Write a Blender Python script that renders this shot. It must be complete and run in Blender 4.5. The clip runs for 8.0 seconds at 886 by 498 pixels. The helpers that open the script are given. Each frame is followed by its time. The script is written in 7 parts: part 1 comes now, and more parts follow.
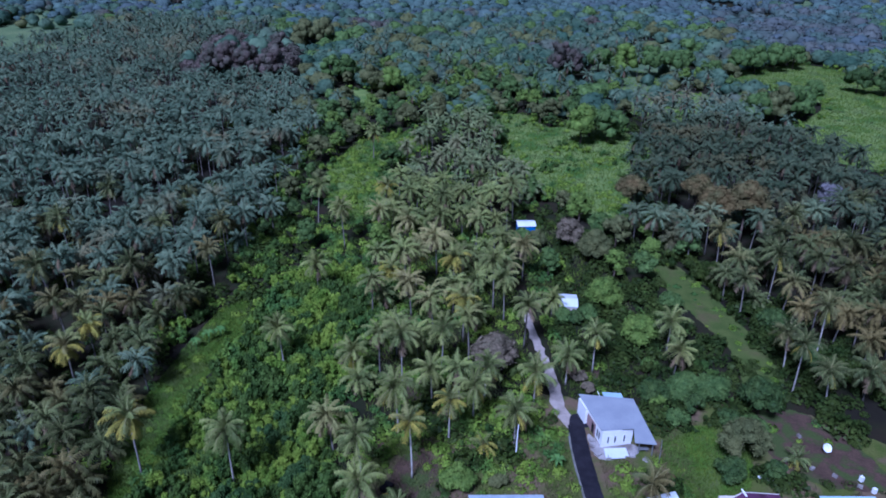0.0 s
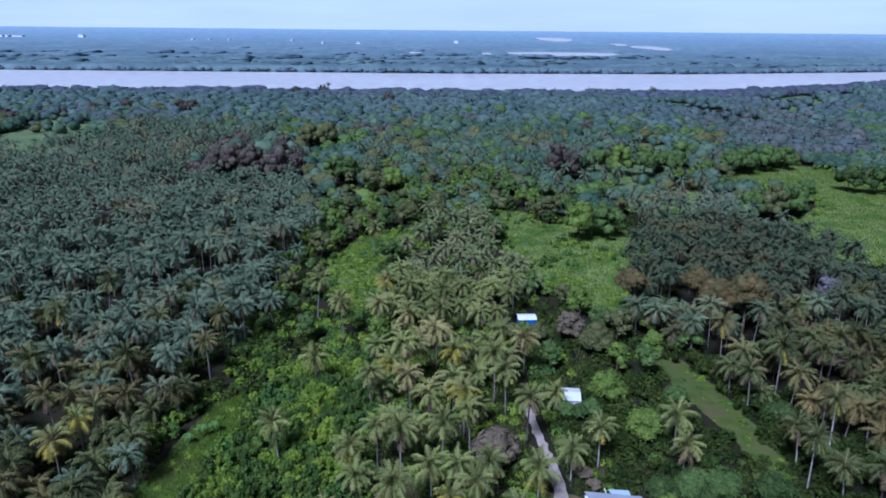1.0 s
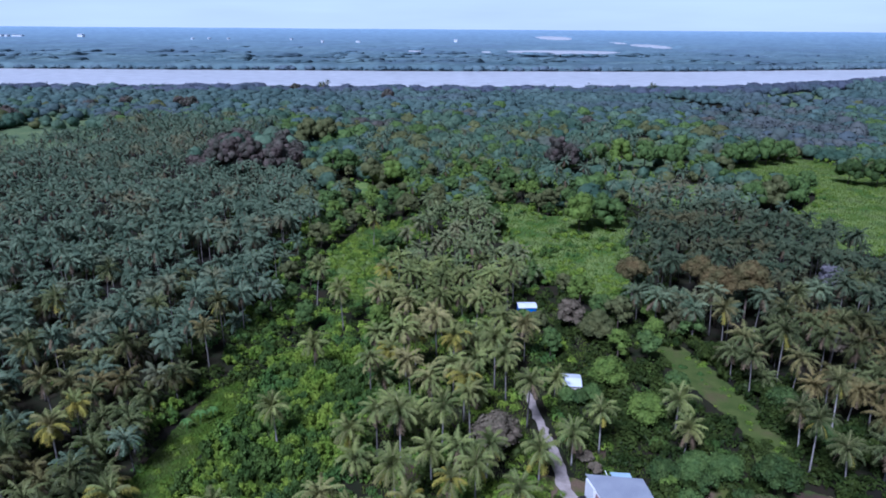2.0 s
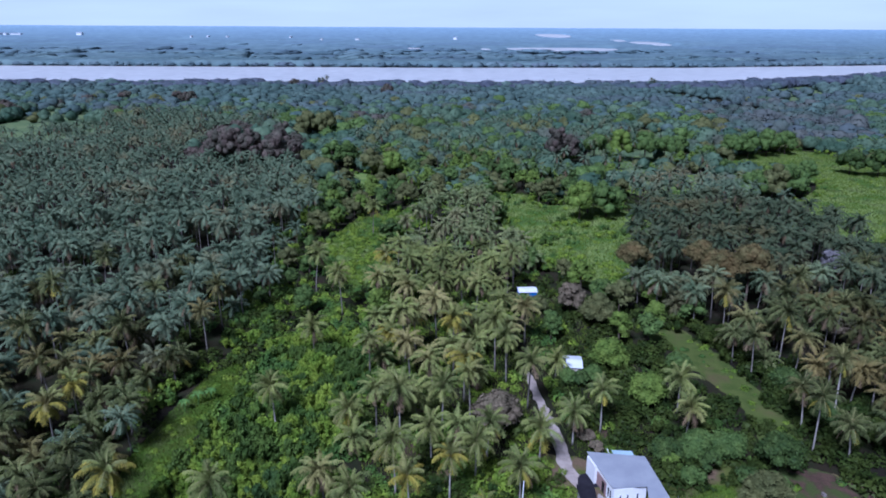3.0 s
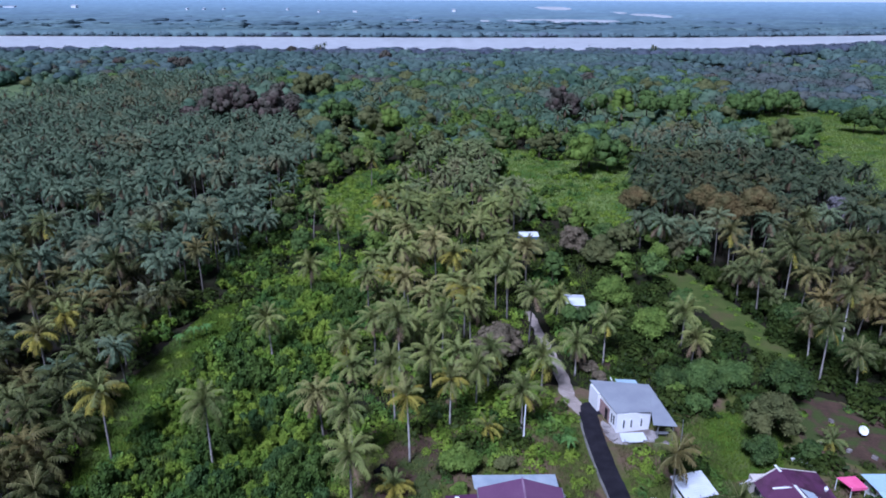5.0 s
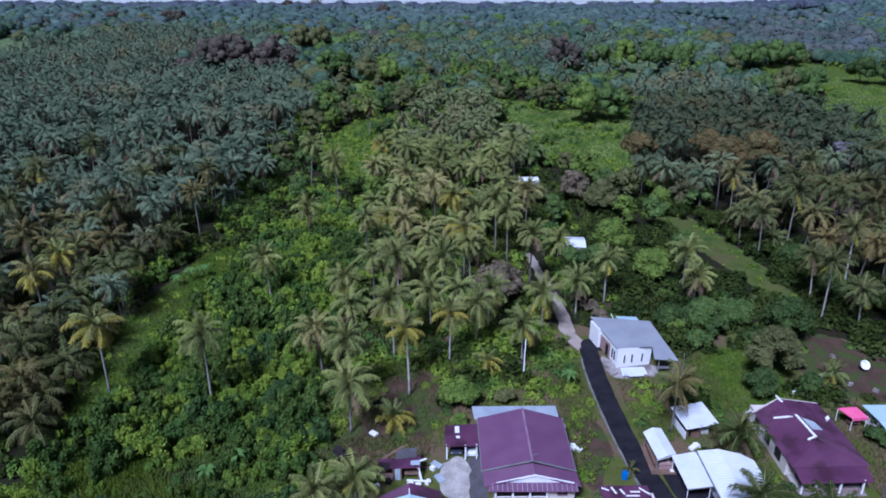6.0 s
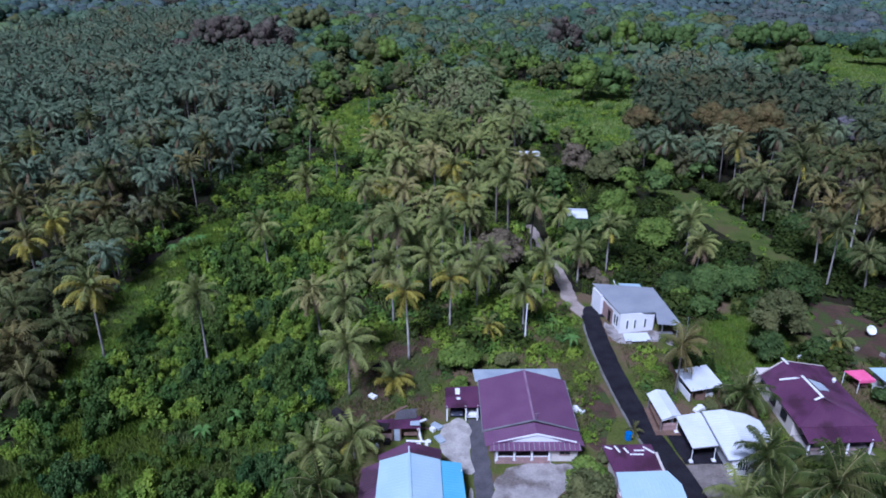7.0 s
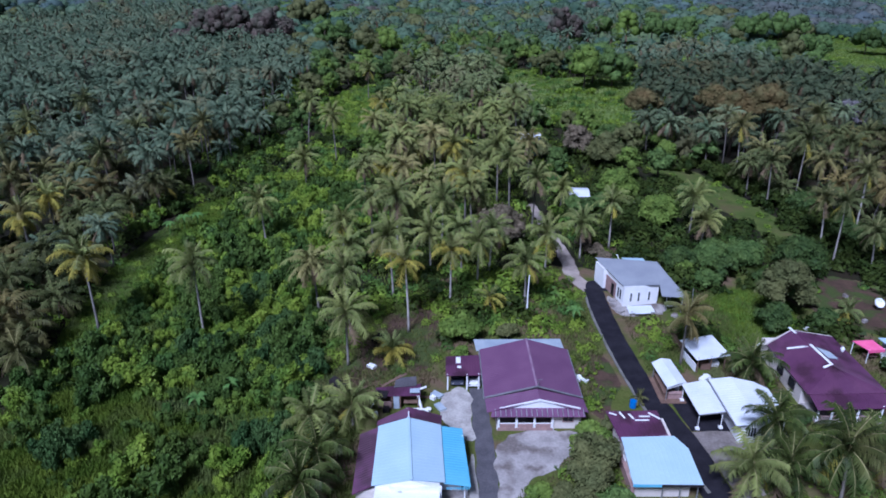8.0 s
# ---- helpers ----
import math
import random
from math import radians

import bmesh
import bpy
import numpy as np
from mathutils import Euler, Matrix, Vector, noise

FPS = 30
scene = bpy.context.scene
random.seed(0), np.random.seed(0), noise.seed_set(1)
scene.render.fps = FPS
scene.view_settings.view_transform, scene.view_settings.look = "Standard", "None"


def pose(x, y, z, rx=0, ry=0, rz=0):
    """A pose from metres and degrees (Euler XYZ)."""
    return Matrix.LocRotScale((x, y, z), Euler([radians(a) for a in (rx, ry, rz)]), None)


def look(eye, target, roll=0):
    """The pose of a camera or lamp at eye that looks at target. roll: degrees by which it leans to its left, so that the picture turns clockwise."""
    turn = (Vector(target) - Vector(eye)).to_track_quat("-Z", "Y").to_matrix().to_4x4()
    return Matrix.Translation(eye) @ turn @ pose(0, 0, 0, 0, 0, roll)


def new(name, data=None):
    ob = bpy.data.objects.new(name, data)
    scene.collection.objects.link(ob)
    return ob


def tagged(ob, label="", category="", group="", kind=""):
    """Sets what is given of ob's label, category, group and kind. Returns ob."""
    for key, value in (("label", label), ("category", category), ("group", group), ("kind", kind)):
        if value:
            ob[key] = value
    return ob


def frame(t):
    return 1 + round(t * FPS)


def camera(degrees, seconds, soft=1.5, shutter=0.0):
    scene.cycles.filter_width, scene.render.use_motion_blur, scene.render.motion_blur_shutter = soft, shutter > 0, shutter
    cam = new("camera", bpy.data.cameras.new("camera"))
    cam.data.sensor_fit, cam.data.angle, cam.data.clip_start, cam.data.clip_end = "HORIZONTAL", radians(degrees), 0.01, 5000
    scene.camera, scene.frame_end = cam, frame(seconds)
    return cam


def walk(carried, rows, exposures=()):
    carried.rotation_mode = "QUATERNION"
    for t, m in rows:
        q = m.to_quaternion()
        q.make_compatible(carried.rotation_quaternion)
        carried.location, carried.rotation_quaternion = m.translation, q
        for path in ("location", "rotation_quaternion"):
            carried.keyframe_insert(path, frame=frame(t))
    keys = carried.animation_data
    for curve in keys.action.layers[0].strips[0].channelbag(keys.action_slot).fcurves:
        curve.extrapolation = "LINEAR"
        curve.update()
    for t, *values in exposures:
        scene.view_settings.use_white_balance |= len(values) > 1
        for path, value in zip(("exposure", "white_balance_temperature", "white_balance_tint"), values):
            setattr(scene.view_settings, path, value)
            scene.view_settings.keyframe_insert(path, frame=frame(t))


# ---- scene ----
from mathutils.geometry import tessellate_polygon

# ---------------------------------------------------------------- camera
cam = camera(64.25, 8.0, soft=1.8)
# seconds, x, y, z, yaw, pitch, roll: a straight slow descent
ROWS = [
    (0, 0.000, 0.000, 86.145, 0.000, -25.625, -0.601),
    (0.1, 0.014, -0.055, 85.962, -0.001, -23.700, -0.591),
    (0.2, 0.028, -0.110, 85.778, -0.001, -21.680, -0.581),
    (0.3, 0.041, -0.165, 85.594, -0.002, -19.620, -0.571),
    (0.4, 0.055, -0.220, 85.410, -0.002, -18.080, -0.562),
    (0.5, 0.069, -0.275, 85.226, -0.003, -17.600, -0.552),
    (1, 0.136, -0.495, 84.136, -0.007, -17.464, -0.501),
    (1.5, 0.202, -0.664, 82.596, -0.021, -17.464, -0.443),
    (3, 0.280, -0.653, 76.388, -0.096, -17.588, -0.298),
    (3.5, 0.261, -0.577, 74.075, -0.118, -17.606, -0.282),
    (4, 0.236, -0.502, 71.628, -0.137, -17.643, -0.279),
    (4.5, 0.197, -0.445, 69.081, -0.143, -17.856, -0.272),
    (4.6, 0.196, -0.430, 68.593, -0.153, -18.270, -0.267),
    (4.7, 0.194, -0.416, 68.104, -0.162, -18.570, -0.262),
    (5.2, 0.185, -0.345, 65.662, -0.209, -20.100, -0.236),
    (5.8, 0.175, -0.259, 62.731, -0.265, -21.885, -0.205),
    (6, 0.168, -0.229, 61.787, -0.274, -22.546, -0.198),
    (6.5, 0.142, -0.155, 59.487, -0.286, -23.276, -0.184),
    (7, 0.124, -0.109, 57.124, -0.311, -23.310, -0.182),
    (7.5, 0.102, -0.069, 54.744, -0.320, -23.319, -0.182),
    (8, 0.085, -0.034, 52.289, -0.306, -23.346, -0.183),
]
walk(cam, [(t, pose(x, y, z, 90 + pitch, roll, yaw)) for t, x, y, z, yaw, pitch, roll in ROWS],
     exposures=[(0.0, -0.12, 4200, 30), (0.5, -0.02, 4450, 23), (1.5, -0.02, 4550, 24), (4.5, 0.0, 4650, 25), (6.0, -0.08, 4650, 25), (8.0, -0.08, 4650, 24)])

# ---------------------------------------------------------------- sky and sun
world = bpy.data.worlds.new("overcast_dusk")
scene.world = world
world.use_nodes = True
wn, wl = world.node_tree.nodes, world.node_tree.links
sky = wn.new("ShaderNodeTexSky")
sky.sky_type = "NISHITA"
sky.sun_disc = False
sky.sun_elevation = radians(52)
sky.sun_rotation = radians(228)
sky.air_density, sky.dust_density, sky.ozone_density = 1.0, 0.8, 2.0
wn["Background"].inputs["Strength"].default_value = 0.1
# an even cloud deck, palest above the horizon, hides most of the clear sky
coord = wn.new("ShaderNodeTexCoord")
xyz = wn.new("ShaderNodeSeparateXYZ")
wl.new(coord.outputs["Generated"], xyz.inputs[0])
rise = wn.new("ShaderNodeMapRange")
for key, v in (("From Min", 0.04), ("From Max", 0.13), ("To Min", 0.0), ("To Max", 1.0)):
    rise.inputs[key].default_value = v
wl.new(xyz.outputs["Z"], rise.inputs["Value"])
deck = wn.new("ShaderNodeMix")
deck.data_type = "RGBA"
deck.inputs[7].default_value = (0.9, 0.96, 1.05, 1)
wl.new(rise.outputs["Result"], deck.inputs[0])
stretch = wn.new("ShaderNodeMapping")
stretch.inputs["Scale"].default_value = (2.5, 2.5, 22.0)
wl.new(coord.outputs["Generated"], stretch.inputs["Vector"])
wisps = wn.new("ShaderNodeTexNoise")
wisps.inputs["Scale"].default_value, wisps.inputs["Detail"].default_value = 1.6, 4
wl.new(stretch.outputs["Vector"], wisps.inputs["Vector"])
low_cloud = wn.new("ShaderNodeMix")
low_cloud.data_type = "RGBA"
low_cloud.inputs[6].default_value = (6.0, 6.5, 7.6, 1)
low_cloud.inputs[7].default_value = (8.2, 8.9, 9.8, 1)
wl.new(wisps.outputs["Fac"], low_cloud.inputs[0])
wl.new(low_cloud.outputs[2], deck.inputs[6])
cloud = wn.new("ShaderNodeMix")
cloud.data_type = "RGBA"
cloud.inputs[0].default_value = 0.92
wl.new(sky.outputs["Color"], cloud.inputs[6])
wl.new(deck.outputs[2], cloud.inputs[7])
wl.new(cloud.outputs[2], wn["Background"].inputs["Color"])

sun_data = bpy.data.lights.new("sun", "SUN")
sun_data.energy, sun_data.angle, sun_data.color = 4.9, radians(14), (1.0, 0.95, 0.87)
sun = new("sun", sun_data)
sun.matrix_world = look((-45, -86, 118), (0, 0, 0))


# ---------------------------------------------------------------- materials
def mat(name, a, b, scale=0.5, rough=0.8, fine=6.0, bump=0.0, metal=0.0, vary=0.0, leaf=0.0, island=False,
        c=None, cscale=0.03, spec=0.06, cmix=(0.5, 0.62), g=0.2, far=None):
    """Two colours mixed by broad noise, fine grain on top; vary: brightness change from piece to piece."""
    m = bpy.data.materials.new(name)
    m.use_nodes = True
    n, l = m.node_tree.nodes, m.node_tree.links
    bs = n["Principled BSDF"]
    geo = n.new("ShaderNodeNewGeometry")

    def noise_node(sc, detail):
        t = n.new("ShaderNodeTexNoise")
        t.inputs["Scale"].default_value = sc
        t.inputs["Detail"].default_value = detail
        l.new(geo.outputs["Position"], t.inputs["Vector"])
        return t

    def mix_node(fac, x, y):
        k = n.new("ShaderNodeMix")
        k.data_type = "RGBA"
        for sock, v in ((k.inputs[0], fac), (k.inputs[6], x), (k.inputs[7], y)):
            if hasattr(v, "links"):
                l.new(v, sock)
            else:
                sock.default_value = v if sock.type == "VALUE" else (*v, 1)
        return k.outputs[2]

    def ramp(x, lo, hi, to0=0.0, to1=1.0):
        r = n.new("ShaderNodeMapRange")
        l.new(x, r.inputs["Value"])
        for key, v in (("From Min", lo), ("From Max", hi), ("To Min", to0), ("To Max", to1)):
            r.inputs[key].default_value = v
        return r.outputs["Result"]

    col = mix_node(ramp(noise_node(scale, 4).outputs["Fac"], 0.36, 0.64), a, b)
    if c:
        col = mix_node(ramp(noise_node(cscale, 3).outputs["Fac"], *cmix), col, c)
    # Haze painted into the base colour: it blends towards far[0] along Y.
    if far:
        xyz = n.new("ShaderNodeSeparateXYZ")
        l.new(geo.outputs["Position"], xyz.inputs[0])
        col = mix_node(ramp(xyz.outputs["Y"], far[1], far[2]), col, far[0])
    grain = noise_node(fine, 3)
    hsv = n.new("ShaderNodeHueSaturation")
    l.new(col, hsv.inputs["Color"])
    value = ramp(grain.outputs["Fac"], 0.25, 0.75, 1 - g, 1 + g)
    if vary:
        if island:
            rnd = geo.outputs["Random Per Island"]
        else:
            rnd = n.new("ShaderNodeObjectInfo").outputs["Random"]
        mul = n.new("ShaderNodeMath")
        mul.operation = "MULTIPLY"
        l.new(value, mul.inputs[0])
        l.new(ramp(rnd, 0, 1, 1 - vary, 1 + vary), mul.inputs[1])
        value = mul.outputs[0]
    l.new(value, hsv.inputs["Value"])
    col = hsv.outputs["Color"]
    l.new(col, bs.inputs["Base Color"])
    bs.inputs["Roughness"].default_value = rough
    bs.inputs["Metallic"].default_value = metal
    bs.inputs["Specular IOR Level"].default_value = spec
    if bump:
        bp = n.new("ShaderNodeBump")
        bp.inputs["Strength"].default_value = bump
        bp.inputs["Distance"].default_value = 0.05
        l.new(grain.outputs["Fac"], bp.inputs["Height"])
        l.new(bp.outputs["Normal"], bs.inputs["Normal"])
    if leaf:
        tr = n.new("ShaderNodeBsdfTranslucent")
        l.new(col, tr.inputs["Color"])
        mx = n.new("ShaderNodeMixShader")
        mx.inputs[0].default_value = leaf
        l.new(bs.outputs[0], mx.inputs[1])
        l.new(tr.outputs[0], mx.inputs[2])
        l.new(mx.outputs[0], n["Material Output"].inputs["Surface"])
    return m


def glass(name, tint):
    m = bpy.data.materials.new(name)
    m.use_nodes = True
    bs = m.node_tree.nodes["Principled BSDF"]
    bs.inputs["Base Color"].default_value = (*tint, 1)
    bs.inputs["Roughness"].default_value = 0.11
    bs.inputs["IOR"].default_value = 1.5
    return m
# Soil colour lowered to near black to paint shade into the grove gaps.
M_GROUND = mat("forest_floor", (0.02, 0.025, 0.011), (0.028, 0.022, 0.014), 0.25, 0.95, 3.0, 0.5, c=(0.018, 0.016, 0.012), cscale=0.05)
M_GRASS = mat("meadow_grass", (0.135, 0.19, 0.05), (0.19, 0.24, 0.065), 0.18, 0.9, 4.0, 0.6, c=(0.075, 0.14, 0.028), cscale=0.07)
# Duller, paler copy of the meadow green: distance haze put into the colour.
M_FARGRASS = mat("hazed_far_grass", (0.11, 0.155, 0.066), (0.145, 0.185, 0.08), 0.05, 0.9, 0.6, 0.3, c=(0.085, 0.125, 0.06), cscale=0.03)
M_SHRUBFLOOR = mat("creeper_ground", (0.045, 0.075, 0.015), (0.07, 0.105, 0.022), 0.6, 0.95, 2.5, 0.8, c=(0.03, 0.05, 0.015), cscale=0.2)
M_LAWN = mat("short_grass", (0.06, 0.112, 0.012), (0.092, 0.15, 0.02), 0.3, 0.9, 5.0, 0.6, c=(0.1, 0.122, 0.034), cscale=0.12)
M_WEEDS = mat("weedy_ground", (0.07, 0.092, 0.018), (0.1, 0.112, 0.028), 0.3, 0.95, 3.0, 0.6, c=(0.14, 0.098, 0.062), cscale=0.16, cmix=(0.46, 0.6))
M_LANE = mat("lane_grass", (0.062, 0.088, 0.02), (0.09, 0.112, 0.028), 0.3, 0.95, 3.0, 0.6, c=(0.105, 0.088, 0.04), cscale=0.12, cmix=(0.54, 0.68))
M_SOIL = mat("damp_brown_soil", (0.09, 0.058, 0.042), (0.06, 0.04, 0.03), 0.5, 0.95, 3.0, 0.6, c=(0.06, 0.078, 0.024), cscale=0.25, cmix=(0.46, 0.58))
M_DARKSOIL = mat("dark_red_soil", (0.06, 0.035, 0.032), (0.04, 0.028, 0.024), 0.5, 0.95, 3.0, 0.6, c=(0.04, 0.05, 0.02), cscale=0.25)
M_SAND = mat("pale_dirt_track", (0.4, 0.34, 0.3), (0.3, 0.25, 0.22), 0.7, 0.95, 4.0, 0.4)
M_ASPHALT = mat("fresh_asphalt", (0.016, 0.015, 0.02), (0.026, 0.024, 0.031), 0.5, 0.75, 8.0, 0.3)
M_OLDTAR = mat("worn_tar_drive", (0.115, 0.108, 0.12), (0.085, 0.08, 0.09), 0.5, 0.9, 5.0, 0.3)
M_CONCRETE = mat("stained_concrete", (0.4, 0.365, 0.35), (0.27, 0.245, 0.235), 0.5, 0.9, 4.0, 0.25, c=(0.17, 0.145, 0.135), cscale=0.3)
M_SLAB = mat("old_concrete_slab", (0.23, 0.2, 0.185), (0.165, 0.142, 0.13), 0.8, 0.9, 4.0, 0.25, c=(0.29, 0.26, 0.24), cscale=0.6, cmix=(0.54, 0.72))
M_RUBBLE = mat("pale_rubble", (0.46, 0.43, 0.4), (0.33, 0.305, 0.285), 0.6, 0.95, 4.0, 0.8)
M_KERB = mat("concrete_kerb", (0.2, 0.19, 0.18), (0.13, 0.125, 0.11), 0.5, 0.9, 6.0, 0.2)
M_RIVER = mat("silty_river", (0.56, 0.57, 0.58), (0.62, 0.625, 0.635), 0.004, 0.3, 0.05, spec=0.3)
M_PALM = mat("palm_frond_green", (0.05, 0.063, 0.022), (0.105, 0.118, 0.04), 0.16, 0.5, 2.0, vary=0.4, leaf=0.1, c=(0.15, 0.12, 0.042), cscale=0.06, cmix=(0.5, 0.66))
M_PALMC = mat("palm_frond_olive", (0.112, 0.14, 0.042), (0.2, 0.22, 0.06), 0.2, 0.5, 2.0, vary=0.35, leaf=0.1, c=(0.225, 0.2, 0.072), cscale=0.07, cmix=(0.52, 0.66))
M_PALMD = mat("palm_frond_dark", (0.034, 0.05, 0.013), (0.064, 0.084, 0.02), 0.3, 0.4, 2.0, vary=0.35, leaf=0.1, c=(0.1, 0.105, 0.032), cscale=0.2, cmix=(0.54, 0.68))
# Bluer copy of the palm green for farther crowns, haze mixed into it.
M_PALMS = mat("palm_frond_hazed", (0.064, 0.096, 0.056), (0.15, 0.192, 0.11), 0.16, 0.5, 1.0, vary=0.16, leaf=0.1, island=True, c=(0.165, 0.15, 0.075), cscale=0.05, cmix=(0.56, 0.7))
M_PALMO = mat("palm_frond_far_olive", (0.115, 0.15, 0.058), (0.175, 0.195, 0.075), 0.16, 0.45, 1.0, vary=0.4, leaf=0.1, island=True, c=(0.19, 0.185, 0.085), cscale=0.05, cmix=(0.54, 0.68))
M_RIB = mat("frond_midrib", (0.27, 0.24, 0.11), (0.2, 0.19, 0.08), 0.6, 0.6, 3.0, vary=0.2)
# Palm green made paler and cooler to carry mid-distance haze.
M_PALME = mat("palm_frond_half_hazed", (0.062, 0.09, 0.046), (0.132, 0.162, 0.082), 0.16, 0.5, 1.5, vary=0.35, leaf=0.1, c=(0.15, 0.138, 0.06), cscale=0.06, cmix=(0.54, 0.7))
M_DRY = mat("dry_frond", (0.2, 0.145, 0.085), (0.135, 0.1, 0.062), 0.6, 0.8, 3.0, vary=0.25, leaf=0.1)
M_YELLOW = mat("yellowing_frond", (0.33, 0.275, 0.045), (0.23, 0.22, 0.04), 0.5, 0.6, 3.0, vary=0.2, leaf=0.2)
M_NUT = mat("coconut_husk", (0.16, 0.14, 0.05), (0.1, 0.09, 0.04), 2.0, 0.6, 8.0)
M_PTRUNK = mat("palm_trunk_bark", (0.2, 0.18, 0.16), (0.13, 0.118, 0.105), 1.0, 0.9, 9.0, 0.4, vary=0.3)
M_PALETRUNK = mat("pale_palm_bark", (0.38, 0.35, 0.32), (0.25, 0.23, 0.21), 1.0, 0.9, 9.0, 0.4, vary=0.3)
M_BARK = mat("tree_bark", (0.14, 0.11, 0.085), (0.09, 0.07, 0.055), 1.2, 0.9, 9.0, 0.4, vary=0.15)
M_SHRUB = mat("shrub_leaves", (0.108, 0.178, 0.02), (0.225, 0.3, 0.034), 0.3, 0.5, 1.5, vary=0.2, leaf=0.15, island=True, c=(0.075, 0.14, 0.032), cscale=0.09)
M_DARKSHRUB = mat("dark_broad_leaves", (0.05, 0.09, 0.02), (0.1, 0.152, 0.03), 0.22, 0.45, 1.5, vary=0.22, leaf=0.2, island=True)
M_VINE = mat("vine_leaves", (0.048, 0.096, 0.03), (0.092, 0.15, 0.045), 0.3, 0.5, 1.5, vary=0.25, leaf=0.15, island=True)
# Shrub green darkened so the shade under the palms lies in the colour.
M_UNDER = mat("shade_darkened_leaves", (0.024, 0.04, 0.009), (0.056, 0.076, 0.015), 0.22, 0.5, 1.5, vary=0.25, leaf=0.15, island=True)
M_BLADE = mat("grass_blades", (0.095, 0.15, 0.018), (0.155, 0.205, 0.026), 0.25, 0.6, 2.0, vary=0.3, leaf=0.3, island=True, c=(0.13, 0.16, 0.05), cscale=0.1)
M_STRAW = mat("yellowing_blades", (0.09, 0.125, 0.028), (0.15, 0.155, 0.048), 0.35, 0.7, 2.0, vary=0.35, leaf=0.25, island=True, c=(0.17, 0.135, 0.07), cscale=0.2)
M_BANANA = mat("banana_leaf", (0.1, 0.2, 0.05), (0.14, 0.24, 0.06), 0.8, 0.4, 4.0, vary=0.2, leaf=0.3, island=True)
LEAF = {
    "green": mat("leaves_green", (0.078, 0.13, 0.036), (0.125, 0.185, 0.048), 0.5, 0.5, 2.0, vary=0.22, leaf=0.2, island=True),
    "bright": mat("leaves_bright", (0.125, 0.19, 0.036), (0.19, 0.26, 0.048), 0.5, 0.5, 2.0, vary=0.22, leaf=0.25, island=True),
    "dark": mat("leaves_dark", (0.048, 0.081, 0.024), (0.076, 0.113, 0.03), 0.5, 0.5, 2.0, vary=0.35, leaf=0.15, island=True),
    "rust": mat("leaves_rust", (0.165, 0.122, 0.05), (0.125, 0.115, 0.045), 0.25, 0.6, 2.0, vary=0.25, leaf=0.2, island=True),
    "brown": mat("leaves_withered", (0.185, 0.148, 0.1), (0.14, 0.12, 0.076), 0.5, 0.7, 2.0, vary=0.3, leaf=0.1, island=True),
    "wine": mat("leaves_wine", (0.115, 0.088, 0.072), (0.085, 0.085, 0.06), 0.15, 0.6, 2.0, vary=0.4, leaf=0.1, island=True),
    "olive": mat("leaves_olive", (0.105, 0.118, 0.045), (0.15, 0.155, 0.058), 0.4, 0.6, 2.0, vary=0.22, leaf=0.2, island=True),
    "lilac": mat("leaves_lilac", (0.215, 0.2, 0.215), (0.165, 0.16, 0.16), 0.5, 0.6, 2.0, vary=0.3, leaf=0.2, island=True),
}
# Green pushed towards blue, so some distance haze sits in the woods' colour.
M_WOODS = mat("mixed_woods", (0.05, 0.09, 0.056), (0.116, 0.17, 0.1), 0.05, 0.6, 0.3, vary=0.12, leaf=0.1, island=True, c=(0.105, 0.095, 0.078), cscale=0.012, cmix=(0.58, 0.68))
# Bluer again: the haze over the far crowns is painted into them.
M_FARWOODS = mat("hazed_far_woods", (0.058, 0.092, 0.082), (0.098, 0.142, 0.12), 0.03, 0.7, 0.1, vary=0.1, island=True, c=(0.08, 0.1, 0.105), cscale=0.006)
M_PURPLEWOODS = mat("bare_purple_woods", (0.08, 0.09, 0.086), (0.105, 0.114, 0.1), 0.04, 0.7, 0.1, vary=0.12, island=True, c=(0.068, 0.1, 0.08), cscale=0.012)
# Base colour pales to blue with Y, as painted haze over the plain.
M_BANKWOODS = mat("hazed_plain_woods", (0.082, 0.128, 0.142), (0.14, 0.2, 0.205), 0.008, 0.8, 0.03, c=(0.095, 0.135, 0.16), cscale=0.003, g=0.2, far=((0.25, 0.36, 0.46), 1500, 4700))
# Blue-grey base: haze before the far bank, laid into the trees' colour.
M_FARBANK = mat("hazed_far_bank_woods", (0.11, 0.16, 0.18), (0.14, 0.195, 0.21), 0.006, 0.8, 0.03, c=(0.12, 0.155, 0.18), cscale=0.004, g=0.2)
# Grey-green mangrove with the blue of distance haze mixed into it.
M_MANGROVE = mat("hazed_grey_mangrove", (0.068, 0.078, 0.104), (0.092, 0.104, 0.128), 0.02, 0.7, 0.1, vary=0.1, island=True, c=(0.064, 0.09, 0.1), cscale=0.01)
M_RIDGE = mat("faded_ridge_metal", (0.3, 0.2, 0.28), (0.22, 0.13, 0.2), 0.6, 0.5, 5.0, 0.05, spec=0.4)
M_PURPLE = mat("maroon_metal_roof", (0.135, 0.06, 0.125), (0.16, 0.075, 0.145), 0.4, 0.45, 5.0, 0.08, spec=0.4, g=0.05)
M_DKPURPLE = mat("dark_maroon_roof", (0.09, 0.03, 0.075), (0.115, 0.042, 0.09), 0.35, 0.5, 5.0, 0.08, c=(0.055, 0.02, 0.04), cscale=0.3, spec=0.4, g=0.1)
M_ICE = mat("ice_blue_roof", (0.42, 0.56, 0.66), (0.46, 0.6, 0.69), 0.3, 0.4, 5.0, 0.05, spec=0.4, g=0.05)
M_CYAN = mat("sky_blue_roof", (0.15, 0.44, 0.62), (0.18, 0.48, 0.66), 0.3, 0.4, 5.0, 0.05, spec=0.4, g=0.05)
